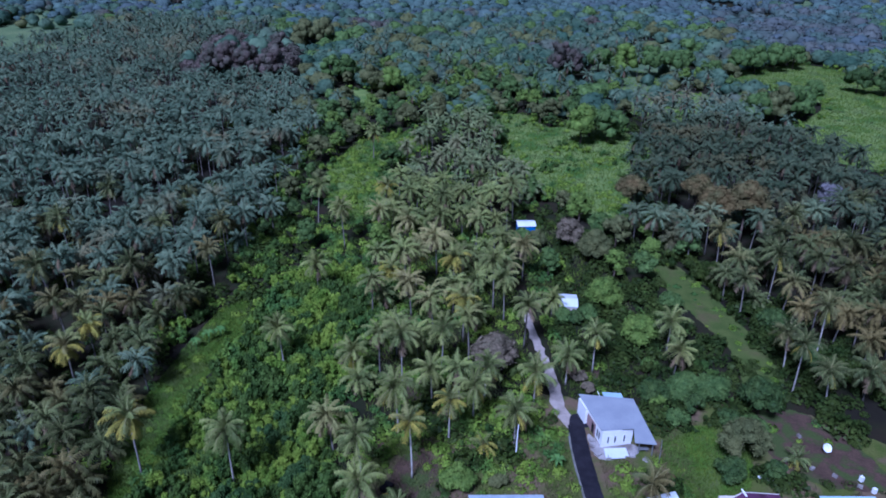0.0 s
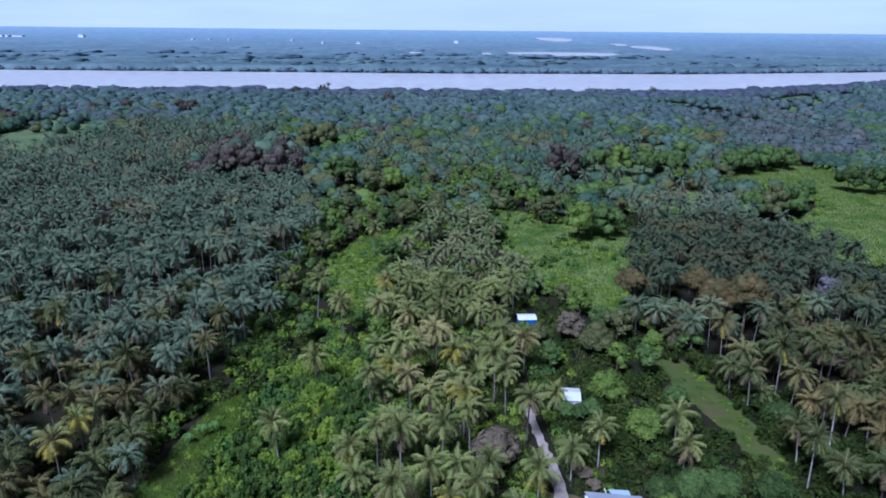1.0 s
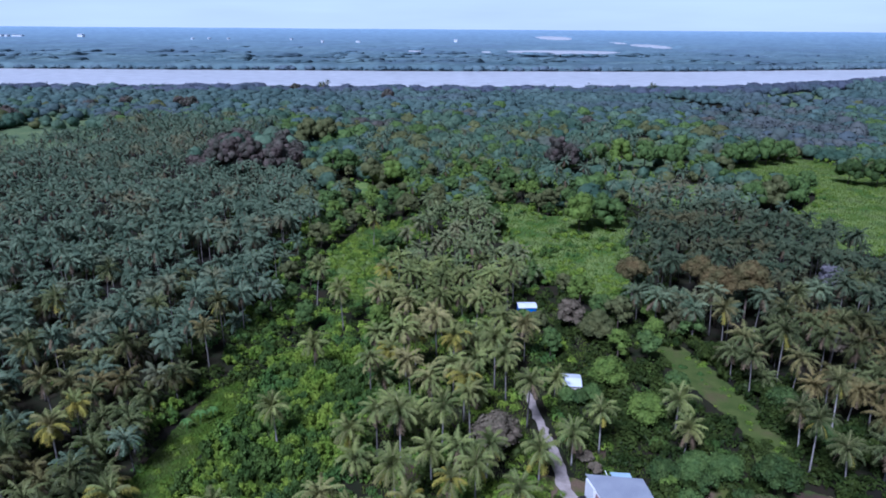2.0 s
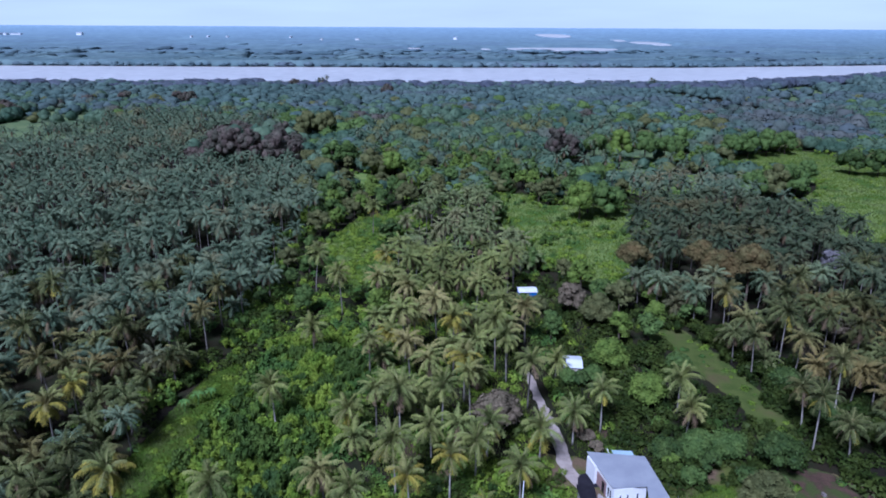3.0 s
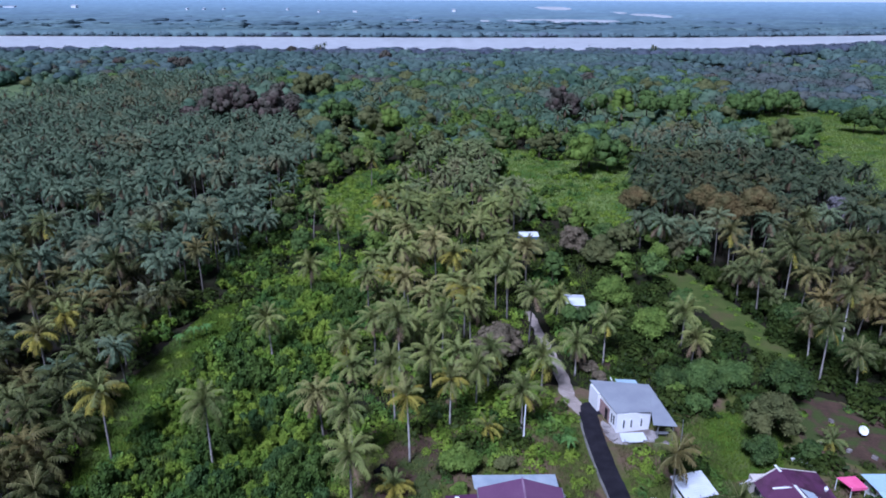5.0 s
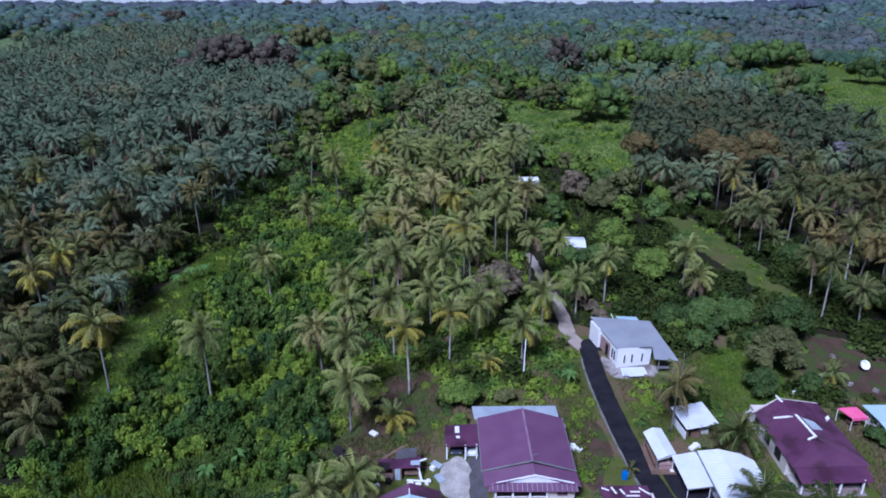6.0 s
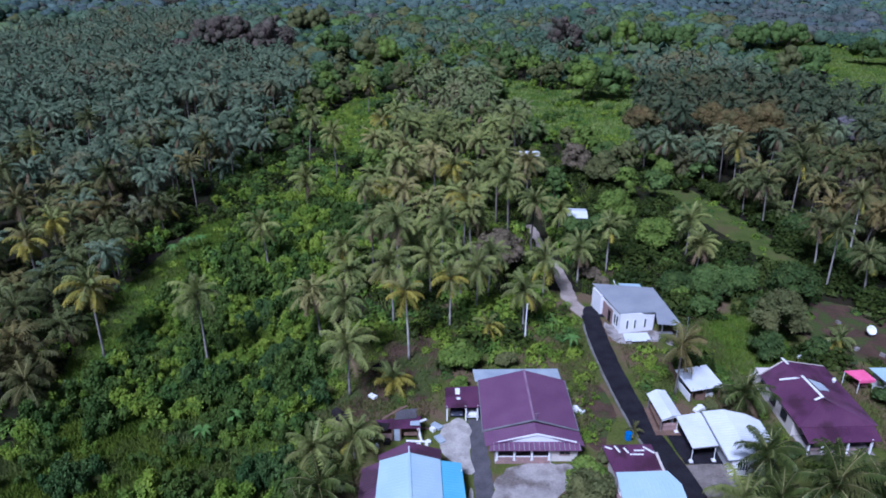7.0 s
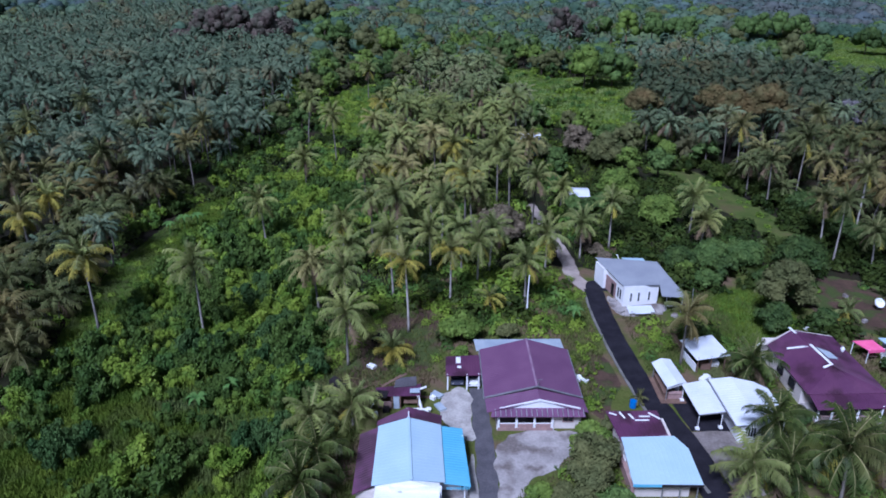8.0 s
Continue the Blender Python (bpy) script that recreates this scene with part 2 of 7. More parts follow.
M_GREYROOF = mat("grey_zinc_roof", (0.27, 0.285, 0.325), (0.32, 0.335, 0.37), 0.35, 0.45, 5.0, 0.08, spec=0.3, g=0.05)
M_WHITEROOF = mat("white_metal_roof", (0.62, 0.65, 0.7), (0.7, 0.72, 0.76), 0.4, 0.4, 5.0, 0.05, spec=0.4, g=0.05)
M_LEAN = mat("weathered_zinc", (0.33, 0.38, 0.45), (0.42, 0.47, 0.52), 0.6, 0.45, 5.0, 0.1, spec=0.4, g=0.1)
M_WHITE = mat("white_paint", (0.76, 0.76, 0.78), (0.82, 0.82, 0.83), 0.6, 0.7, 5.0, 0.05, g=0.05)
M_CREAM = mat("cream_render", (0.66, 0.6, 0.56), (0.58, 0.52, 0.48), 0.7, 0.8, 5.0, 0.08, g=0.1)
M_BRICK = mat("pink_brown_plaster", (0.36, 0.24, 0.22), (0.28, 0.19, 0.18), 0.9, 0.85, 6.0, 0.1)
M_WOOD = mat("weathered_planks", (0.2, 0.13, 0.095), (0.14, 0.09, 0.07), 0.9, 0.85, 8.0, 0.2)
M_DARK = mat("dark_interior", (0.018, 0.016, 0.018), (0.03, 0.026, 0.028), 0.8, 0.9, 5.0)
M_BLUE = mat("blue_plastic", (0.02, 0.12, 0.42), (0.025, 0.15, 0.48), 1.0, 0.4, 5.0, spec=0.4)
M_PINK = mat("pink_canvas", (0.75, 0.12, 0.28), (0.8, 0.16, 0.33), 1.0, 0.7, 5.0, g=0.05)
M_STEEL = mat("dull_steel", (0.4, 0.4, 0.42), (0.3, 0.3, 0.32), 1.0, 0.4, 6.0, metal=0.6)
M_PANE = glass("window_glass", (0.02, 0.025, 0.03))
M_TYRE = mat("rubber", (0.02, 0.02, 0.02), (0.03, 0.03, 0.03), 2.0, 0.85, 9.0)
M_CARWHITE = mat("white_car_paint", (0.75, 0.76, 0.78), (0.78, 0.79, 0.8), 1.0, 0.25, 5.0, spec=0.4, g=0.05)
M_CARDARK = mat("dark_car_paint", (0.05, 0.055, 0.08), (0.06, 0.065, 0.09), 1.0, 0.25, 5.0, spec=0.4)


# ---------------------------------------------------------------- mesh tools
class Shape:
    """Collects vertices and faces of one part."""

    def __init__(self):
        self.v, self.f = [], []

    def face(self, *pts):
        k = len(self.v)
        self.v += [tuple(p) for p in pts]
        self.f.append(tuple(range(k, k + len(pts))))
        return self

    def hull(self, low, high):
        """A closed solid between two rings with the same number of corners."""
        k, n = len(self.v), len(low)
        self.v += [tuple(p) for p in low] + [tuple(p) for p in high]
        self.f.append(tuple(range(k + n - 1, k - 1, -1)))
        self.f.append(tuple(range(k + n, k + 2 * n)))
        for i in range(n):
            j = (i + 1) % n
            self.f.append((k + i, k + j, k + n + j, k + n + i))
        return self

    def box(self, x0, x1, y0, y1, z0, z1):
        ring = [(x0, y0), (x1, y0), (x1, y1), (x0, y1)]
        return self.hull([(*p, z0) for p in ring], [(*p, z1) for p in ring])

    def beam(self, a, b, w, h=None):
        """A square bar from a to b."""
        a, b = Vector(a), Vector(b)
        d = (b - a).normalized()
        up = Vector((0, 0, 1)) if abs(d.z) < 0.9 else Vector((0, 1, 0))
        s = d.cross(up).normalized() * w / 2
        u = s.cross(d).normalized() * (h or w) / 2
        off = [-s - u, s - u, s + u, -s + u]
        return self.hull([a + o for o in off], [b + o for o in off])

    def tube(self, pts, radii, sides=8, cap=True):
        k = len(self.v)
        for i, (p, r) in enumerate(zip(pts, radii)):
            q = Vector(pts[min(i + 1, len(pts) - 1)]) - Vector(pts[max(i - 1, 0)])
            q = q.normalized() if q.length > 0 else Vector((0, 0, 1))
            s = q.cross(Vector((0.0, 1.0, 0.01))).normalized()
            u = s.cross(q)
            for a in range(sides):
                w = 2 * math.pi * a / sides
                self.v.append(tuple(Vector(p) + r * (math.cos(w) * s + math.sin(w) * u)))
        for i in range(len(pts) - 1):
            for a in range(sides):
                b = (a + 1) % sides
                self.f.append((k + i * sides + a, k + i * sides + b, k + (i + 1) * sides + b, k + (i + 1) * sides + a))
        if cap:
            self.f.append(tuple(k + a for a in range(sides))[::-1])
            self.f.append(tuple(k + (len(pts) - 1) * sides + a for a in range(sides)))
        return self

    def ribbed(self, p0, p1, p2, p3, pitch=0.3, h=0.03, thick=0.05):
        """A ribbed metal sheet; ribs run from the edge p0-p1 to the edge p3-p2."""
        p0, p1, p2, p3 = (Vector(p) for p in (p0, p1, p2, p3))
        nrm = (p1 - p0).cross(p3 - p0).normalized()
        if nrm.z < 0:
            nrm = -nrm
        n = max(2, round(max((p1 - p0).length, (p2 - p3).length) / pitch))
        prof = []
        for i in range(n):
            for d, e in ((0.0, 0), (0.7, 0), (0.78, h), (0.92, h)):
                prof.append(((i + d) / n, e))
        prof.append((1.0, 0))
        k = len(self.v)
        for t, e in prof:
            for q in (p0.lerp(p1, t), p3.lerp(p2, t)):
                self.v.append(tuple(q + nrm * e))
                self.v.append(tuple(q - nrm * thick))
        for i in range(len(prof) - 1):
            a, b = k + 4 * i, k + 4 * i + 4
            self.f += [(a, b, b + 2, a + 2), (a + 1, a + 3, b + 3, b + 1), (a, a + 1, b + 1, b), (a + 2, b + 2, b + 3, a + 3)]
        a, b = k, k + 4 * (len(prof) - 1)
        self.f += [(a, a + 2, a + 3, a + 1), (b, b + 1, b + 3, b + 2)]
        return self


ORIGIN = {}


def thing(name, at, label, category, group=""):
    e = new(name)
    e.empty_display_size = 0.5
    e.location = at
    ORIGIN[e.name] = Vector(at)
    return tagged(e, label, category, group)


def part(name, shape, material, parent, label=""):
    """Links a shape, given in world coordinates, as one mesh under a thing or a part."""
    o = ORIGIN[parent.name]
    me = bpy.data.meshes.new(name)
    me.from_pydata([(x - o.x, y - o.y, z - o.z) for x, y, z in shape.v], [], shape.f)
    me.materials.append(material)
    ob = new(name, me)
    ob.parent = parent
    ORIGIN[ob.name] = o
    return tagged(ob, label)


def solid(name, shape, material, label="", category="", group="", kind=""):
    """A thing of a single mesh, with its origin at the world's."""
    me = bpy.data.meshes.new(name)
    me.from_pydata(shape.v, [], shape.f)
    me.materials.append(material)
    return tagged(new(name, me), label, category, group, kind)


def array_mesh(name, v, tris, quads=None, materials=(), index=None):
    """A mesh from numpy arrays of corners, triangles and quads."""
    me = bpy.data.meshes.new(name)
    v = np.asarray(v, np.float32)
    loops, starts = [], []
    at = 0
    for fa in (tris, quads):
        if fa is None or len(fa) == 0:
            continue
        fa = np.asarray(fa, np.int32)
        loops.append(fa.ravel())
        starts.append(at + np.arange(len(fa), dtype=np.int32) * fa.shape[1])
        at += fa.size
    loops, starts = np.concatenate(loops), np.concatenate(starts)
    me.vertices.add(len(v))
    me.vertices.foreach_set("co", v.ravel())
    me.loops.add(len(loops))
    me.loops.foreach_set("vertex_index", loops)
    me.polygons.add(len(starts))
    me.polygons.foreach_set("loop_start", starts)
    for m in materials:
        me.materials.append(m)
    if index is not None:
        me.polygons.foreach_set("material_index", np.asarray(index, np.int32))
    me.update(calc_edges=True)
    me.validate()
    return me


def spread(v, f, rows):
    """Copies of one small mesh at rows of x, y, z, turn, scale, joined."""
    rows = np.asarray(rows, float)
    c, s = np.cos(rows[:, 3]), np.sin(rows[:, 3])
    k = rows[:, 4]
    x = (v[None, :, 0] * c[:, None] - v[None, :, 1] * s[:, None]) * k[:, None] + rows[:, 0:1]
    y = (v[None, :, 0] * s[:, None] + v[None, :, 1] * c[:, None]) * k[:, None] + rows[:, 1:2]
    z = v[None, :, 2] * k[:, None] + rows[:, 2:3]
    vv = np.stack([x, y, z], 2).reshape(-1, 3)
    ff = (f[None] + (np.arange(len(rows)) * len(v))[:, None, None]).reshape(-1, f.shape[1])
    return vv, ff


def inside(poly, x, y):
    """Which of the points lie in the polygon."""
    x, y = np.asarray(x, float), np.asarray(y, float)
    res = np.zeros(x.shape, bool)
    n = len(poly)
    for i in range(n):
        (x0, y0), (x1, y1) = poly[i], poly[(i + 1) % n]
        if y0 == y1:
            continue
        res ^= ((y0 > y) != (y1 > y)) & (x < (x1 - x0) * (y - y0) / (y1 - y0) + x0)
    return res


def jitter_grid(x0, x1, y0, y1, step, rng, amount=0.38):
    gx, gy = np.meshgrid(np.arange(x0, x1, step), np.arange(y0, y1, step))
    gx = gx + (np.arange(gx.shape[0]) % 2)[:, None] * step / 2
    p = np.stack([gx.ravel(), gy.ravel()], 1)
    return p + rng.uniform(-amount, amount, p.shape) * step


def clear_of(p, others, gap):
    """The points that keep a gap to others."""
    others = np.asarray(others, float)
    if len(others) == 0 or len(p) == 0:
        return p
    d = np.min(np.hypot(p[:, None, 0] - others[None, :, 0], p[:, None, 1] - others[None, :, 1]), 1)
    return p[d > gap]


# ---------------------------------------------------------------- land and water
def near_bank(x):
    return np.interp(x, [-1500, -600, 0, 320, 705, 1500], [912, 915, 918, 935, 1150, 1720])


def far_bank(x):
    return np.interp(x, [-1500, -845, 0, 480, 960, 2200], [1389, 1389, 1392, 1432, 1572, 2000])


def build_ground():
    """One sheet to the horizon, with the river's bed cut into it."""
    xs = np.unique(np.concatenate([np.linspace(-5200, -900, 18), np.linspace(-900, 900, 61), np.linspace(900, 5200, 18)]))
    verts, nx = [], len(xs)
    nb, fb = near_bank(xs), far_bank(xs)
    rows = [(xs * 0 - 900, 0), (xs * 0 - 100, 0)]
    for k in np.linspace(0.03, 0.985, 24):
        rows.append((nb * k, 0))
    rows += [(nb, -0.2), (nb + 10, -3), (fb - 10, -3), (fb, -0.2), (fb + 20, 0.0)]
    for k in np.linspace(0.02, 1.0, 14):
        rows.append((fb + 20 + (4960 - fb - 20) * k, 0))
    for ys, z in rows:
        for x, y in zip(xs, ys):
            verts.append((x, y, z))
    faces = [(r * nx + i, r * nx + i + 1, (r + 1) * nx + i + 1, (r + 1) * nx + i) for r in range(len(rows) - 1) for i in range(nx - 1)]
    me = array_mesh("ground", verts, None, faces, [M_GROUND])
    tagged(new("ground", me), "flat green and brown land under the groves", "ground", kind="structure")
    v = []
    for x in xs:
        v += [(x, float(near_bank(x)) - 2, -0.8), (x, float(far_bank(x)) + 2, -0.8)]
    f = [(2 * i, 2 * i + 2, 2 * i + 3, 2 * i + 1) for i in range(nx - 1)]
    tagged(new("river", array_mesh("river", v, None, f, [M_RIVER])), "wide pale silty river between wooded banks", "river", kind="structure")


build_ground()


def patch(name, outline, z, material, label, category, rough=0.8, seed=1, kind="structure"):
    """A flat piece of ground with an uneven edge."""
    rng = np.random.default_rng(seed)
    pts = []
    if rough > 0.35:
        for _ in range(2):
            ring = []
            for a, b in zip(outline, outline[1:] + outline[:1]):
                ring += [(0.75 * a[0] + 0.25 * b[0], 0.75 * a[1] + 0.25 * b[1]), (0.25 * a[0] + 0.75 * b[0], 0.25 * a[1] + 0.75 * b[1])]
            outline = ring
    for i in range(len(outline)):
        a, b = np.array(outline[i], float), np.array(outline[(i + 1) % len(outline)], float)
        n = max(1, int(np.hypot(*(b - a)) / 0.9))
        for k in range(n):
            p = a + (b - a) * k / n
            p = p + np.array([noise.noise(Vector((p[0] * f, p[1] * f, seed * 7.3 + e))) for f, e in ((0.55, 0), (0.55, 50))]) * 0.6 * rough
            p = p + rng.normal(0, 0.05, 2) * rough
            pts.append((float(p[0]), float(p[1]), z))
    tris = tessellate_polygon([[Vector(p) for p in pts]])
    k = len(pts)
    f = [tuple(t) for t in tris]
    low = [(x, y, z - 0.06) for x, y, _ in pts]
    s = Shape()
    s.v = pts + low
    s.f = [t if (Vector(pts[t[1]]) - Vector(pts[t[0]])).cross(Vector(pts[t[2]]) - Vector(pts[t[0]])).z > 0 else t[::-1] for t in f]
    s.f += [(i, (i + 1) % k, k + (i + 1) % k, k + i) for i in range(k)]
    return solid(name, s, material, label, category, kind=kind)


GRASS_STRIP = [(-45, 154), (-52, 146), (-55, 130), (-57, 112), (-56, 96), (-54, 84), (-47, 84), (-48, 102), (-48, 116), (-43, 134)]
MID_CLEARING = [(-30, 196), (-40, 222), (-42, 247), (-34, 282), (-10, 296), (-9, 268), (-20, 247), (-16, 206)]
FAR_CLEARING = [(-56, 374), (-40, 378), (-14, 342), (-38, 330)]
EAST_FIELD = [(24, 326), (40, 330), (46, 304), (60, 308), (80, 300), (88, 276), (80, 248), (60, 202), (46, 196), (33, 230), (25, 254)]
PASTURE = [(146, 268), (152, 300), (170, 322), (190, 345), (194, 362), (162, 372), (150, 398), (178, 432), (230, 458), (248, 436), (238, 400), (300, 395), (290, 300), (168, 243)]
GRASS_LANE = [(53, 178), (58, 178), (63, 174), (67, 161), (70, 146), (71, 135), (72, 124), (70, 114), (59, 112), (63, 120), (64, 129), (62, 139), (59, 149), (57, 160), (53, 168)]
LAWN = [(39, 86), (40, 100), (44, 104), (55, 104), (56, 97), (52, 88), (46, 86)]
EAST_SOIL = [(56, 110), (70, 110), (76, 99), (78, 88), (64, 88), (58, 96)]
FAR_FIELD_W = [(-367, 650), (-359, 706), (-321, 655), (-250, 530), (-262, 455), (-325, 455)]
FAR_FIELD_E = [(240, 906), (252, 820), (262, 640), (305, 650), (306, 815)]
FAR_FIELD_N = [(82, 372), (96, 471), (150, 553), (182, 522), (149, 430), (108, 366)]
FAR_FIELD_X = [(390, 943), (502, 1002), (468, 850), (371, 700), (340, 745)]
SCRUB = [(84, 350), (124, 384), (145, 366), (140, 322), (106, 312), (88, 332)]
PURPLE_WOOD = [(243, 653), (312, 718), (386, 696), (300, 474), (236, 466), (214, 524)]
SHRUBS = [(-53, 73), (-48, 98), (-48, 113), (-43, 132), (-42, 158), (-33, 167), (-14, 167), (-12, 141), (-17, 123), (-19, 104), (-18, 88), (-16, 74), (-14, 50), (-50, 50)]
TALL_GRASS = [(-52, 72), (-40, 78), (-30, 70), (-22, 66), (-14, 50), (-52, 50)]
CENTRE_GROVE = [(-16, 78), (-18, 101), (-13, 133), (-15, 171), (-15, 214), (-9, 287), (18, 316), (25, 243), (30, 214), (28, 171), (19, 143), (18, 105), (10, 92), (-6, 84)]
EAST_GROVE = [(60, 160), (55, 187), (66, 232), (86, 280), (88, 330), (122, 322), (141, 276), (150, 224), (130, 150), (84, 108), (76, 130), (66, 136)]
EAST_SHRUBS = [(35, 158), (51, 162), (57, 140), (60, 123), (62, 112), (50, 104), (40, 106), (39, 125), (35, 139)]
BROWN_WOOD = [(-144, 384), (-112, 366), (-86, 374), (-80, 400), (-95, 471), (-144, 511), (-149, 455)]

patch("village_green", [(-22, 48), (-20, 78), (-14, 100), (8, 112), (22, 114), (40, 108), (58, 112), (80, 104), (90, 80), (80, 48)], 0.012, M_WEEDS, "weedy green village ground with bare spots", "grass", 2, 1)
patch("meadow_strip", GRASS_STRIP, 0.03, M_LAWN, "rough grass strip beside the palm plantation", "grass", 1.5, 2)
patch("meadow_clearing", MID_CLEARING, 0.03, M_GRASS, "bright green overgrown clearing between trees", "grass", 1.5, 3)
patch("meadow_glade", FAR_CLEARING, 0.03, M_GRASS, "small bright grassy glade in the woods", "grass", 1.5, 4)
patch("meadow_field", EAST_FIELD, 0.03, M_GRASS, "open green field dotted with bushes", "field", 1.5, 5)
patch("pasture", PASTURE, 0.03, M_GRASS, "wide bright green pasture with dark tussocks", "field", 1.5, 6)
patch("grass_lane", GRASS_LANE, 0.03, M_LANE, "overgrown grassy lane along the grove", "grass", 1.5, 7)
patch("shrub_floor", SHRUBS, 0.02, M_SHRUBFLOOR, "dense green ground creepers under the shrubs", "grass", 1.5, 20)
patch("lawn", LAWN, 0.035, M_LAWN, "short green lawn beside the houses", "lawn", 1.2, 8)
patch("bare_earth", EAST_SOIL, 0.03, M_SOIL, "bare brown earth yard with weeds", "soil", 1.5, 9)
patch("bare_earth", [(-7, 96), (-1, 97), (1, 90), (0, 81), (-8, 78), (-15, 73), (-17, 78), (-9, 85)], 0.03, M_SOIL, "trodden brown earth under the coconut palms", "soil", 1.5, 10)
patch("bare_earth", [(-9, 142), (-4, 143), (-3, 118), (-4, 104), (-8, 104), (-9, 120)], 0.03, M_SOIL, "trodden brown earth under the coconut palms", "soil", 1.5, 11)
patch("bare_earth", [(20, 69), (24, 77), (23.6, 84), (20, 84), (18.5, 72)], 0.03, M_SOIL, "brown weedy verge beside the asphalt road", "soil", 1.2, 12)
patch("bare_earth", [(-84, 92), (-66, 104), (-60, 96), (-60, 80), (-74, 78)], 0.03, M_DARKSOIL, "dark reddish soil under the plantation", "soil", 1.5, 13)
patch("bare_earth", [(25.5, 118), (33, 116), (34, 126), (27, 128)], 0.03, M_SOIL, "dark earth under the trees by the track", "soil", 1.5, 14)
patch("far_field", FAR_FIELD_W, 0.03, M_FARGRASS, "pale green field beyond the plantation", "field", 3, 15)
patch("far_field", FAR_FIELD_E, 0.03, M_FARGRASS, "pale green field among far woods", "field", 3, 16)
patch("far_field", FAR_FIELD_N, 0.03, M_FARGRASS, "pale green field among far woods", "field", 3, 17)
patch("far_field", FAR_FIELD_X, 0.03, M_FARGRASS, "pale green field among far woods", "field", 3, 18)
patch("far_field", SCRUB, 0.03, M_GRASS, "pale green scrub land between woods", "field", 3, 19)


# road, track and yards
def ribbon(name, centre, width, z, material, label, category, wobble=0.0, seed=1, thick=0.08):
    rng = np.random.default_rng(seed)
    c = np.array(centre, float)
    d = np.concatenate([[0], np.cumsum(np.hypot(*np.diff(c, axis=0).T))])
    t = np.linspace(0, d[-1], int(d[-1] / 1.2) + 2)
    x, y = np.interp(t, d, c[:, 0]), np.interp(t, d, c[:, 1])
    for _ in range(3):
        x[1:-1] = (x[:-2] + 2 * x[1:-1] + x[2:]) / 4
        y[1:-1] = (y[:-2] + 2 * y[1:-1] + y[2:]) / 4
    tx, ty = np.gradient(x), np.gradient(y)
    n = np.hypot(tx, ty)
    w = np.interp(t, d, width) / 2
    wl_, wr_ = w + rng.normal(0, wobble, len(t)), w + rng.normal(0, wobble, len(t))
    s = Shape()
    for i in range(len(t)):
        nx_, ny_ = -ty[i] / n[i], tx[i] / n[i]
        for k, zz in ((wl_[i], z), (wl_[i], z - thick), (-wr_[i], z), (-wr_[i], z - thick)):
            s.v.append((x[i] + nx_ * k, y[i] + ny_ * k, zz))
    for i in range(len(t) - 1):
        a, b = 4 * i, 4 * i + 4
        s.f += [(a, a + 2, b + 2, b), (a, b, b + 1, a + 1), (a + 2, a + 3, b + 3, b + 2)]
    e = 4 * (len(t) - 1)
    s.f += [(0, 1, 3, 2), (e, e + 2, e + 3, e + 1)]
    return solid(name, s, material, label, category, kind="structure")


ROAD = [(30.2, 50), (28.9, 57), (28.6, 64), (26.9, 72), (26.0, 80), (25.5, 88), (25.3, 96), (25.6, 104.3)]
ribbon("road", ROAD, [3.5, 3.5, 3.4, 3.3, 3.1, 3.1, 3.1, 3.1, 3.1][:len(ROAD)], 0.09, M_ASPHALT, "narrow freshly laid black asphalt road", "road", 0.05, 21)
TRACK = [(25.2, 104), (23.3, 107.5), (23.0, 112), (23.2, 117), (22.8, 124), (21.8, 131), (20.9, 140), (20.2, 146)]
ribbon("dirt_track", TRACK, [3.2, 2.6, 2.3, 2.0, 1.9, 1.9, 1.8, 1.4], 0.06, M_SAND, "pale gravelly dirt track through the grove", "track", 0.18, 22)
patch("asphalt_apron", [(24.4, 103.5), (28.6, 103.6), (28.2, 107.4), (25.8, 107.8), (24.6, 106)], 0.075, M_ASPHALT, "dark asphalt apron at the road's end", "road", 0.5, 23)
ribbon("verge_kerb", [(28.2, 57), (27.0, 64), (25.2, 72), (24.35, 80), (23.85, 88), (23.65, 96), (23.9, 102)], [0.35] * 7, 0.13, M_KERB, "low concrete drain edge along the road", "kerb", 0.03, 24, thick=0.2)
ribbon("drive", [(5.3, 50), (5.4, 57), (5.3, 66), (5.0, 76)], [2.1, 2.1, 2.1, 2.0], 0.05, M_OLDTAR, "worn grey tar drive between the houses", "drive", 0.08, 25)
patch("rubble_yard", [(1.4, 76), (4.0, 76), (4.25, 70), (4.2, 64.8), (1.9, 67.2), (-0.4, 71.6)], 0.055, M_RUBBLE, "pale crushed concrete forecourt by the carport", "yard", 1.5, 26)
patch("house_yard", [(6.4, 67.6), (17.4, 67.6), (16.4, 64.6), (14.2, 62.0), (12.4, 60.2), (10.4, 59.4), (9.2, 57.2), (8.4, 54.0), (6.5, 53.0)], 0.055, M_CONCRETE, "stained concrete yard before the maroon house", "yard", 1.3, 27)
patch("side_path", [(3.4, 63.5), (4.2, 63), (4.4, 50), (2.9, 50)], 0.05, M_RUBBLE, "pale concrete path along the blue house", "path", 0.5, 28)
patch("concrete_slab", [(29.7, 67.1), (35.2, 67.3), (35.2, 57), (31.2, 56)], 0.06, M_SLAB, "stained grey concrete slab beside the road", "slab", 0.3, 29)
patch("carport_floor", [(28.9, 74.2), (34.4, 74.2), (35, 67.25), (29.7, 67.2)], 0.055, M_ASPHALT, "dark tar floor under the white carport", "slab", 0.3, 30)
patch("house_apron", [(27.0, 103), (29, 99), (36, 99.5), (36, 96.5), (29, 94.6), (27.2, 96.6)], 0.05, M_CONCRETE, "broken concrete apron by the white house", "yard", 0.8, 31)
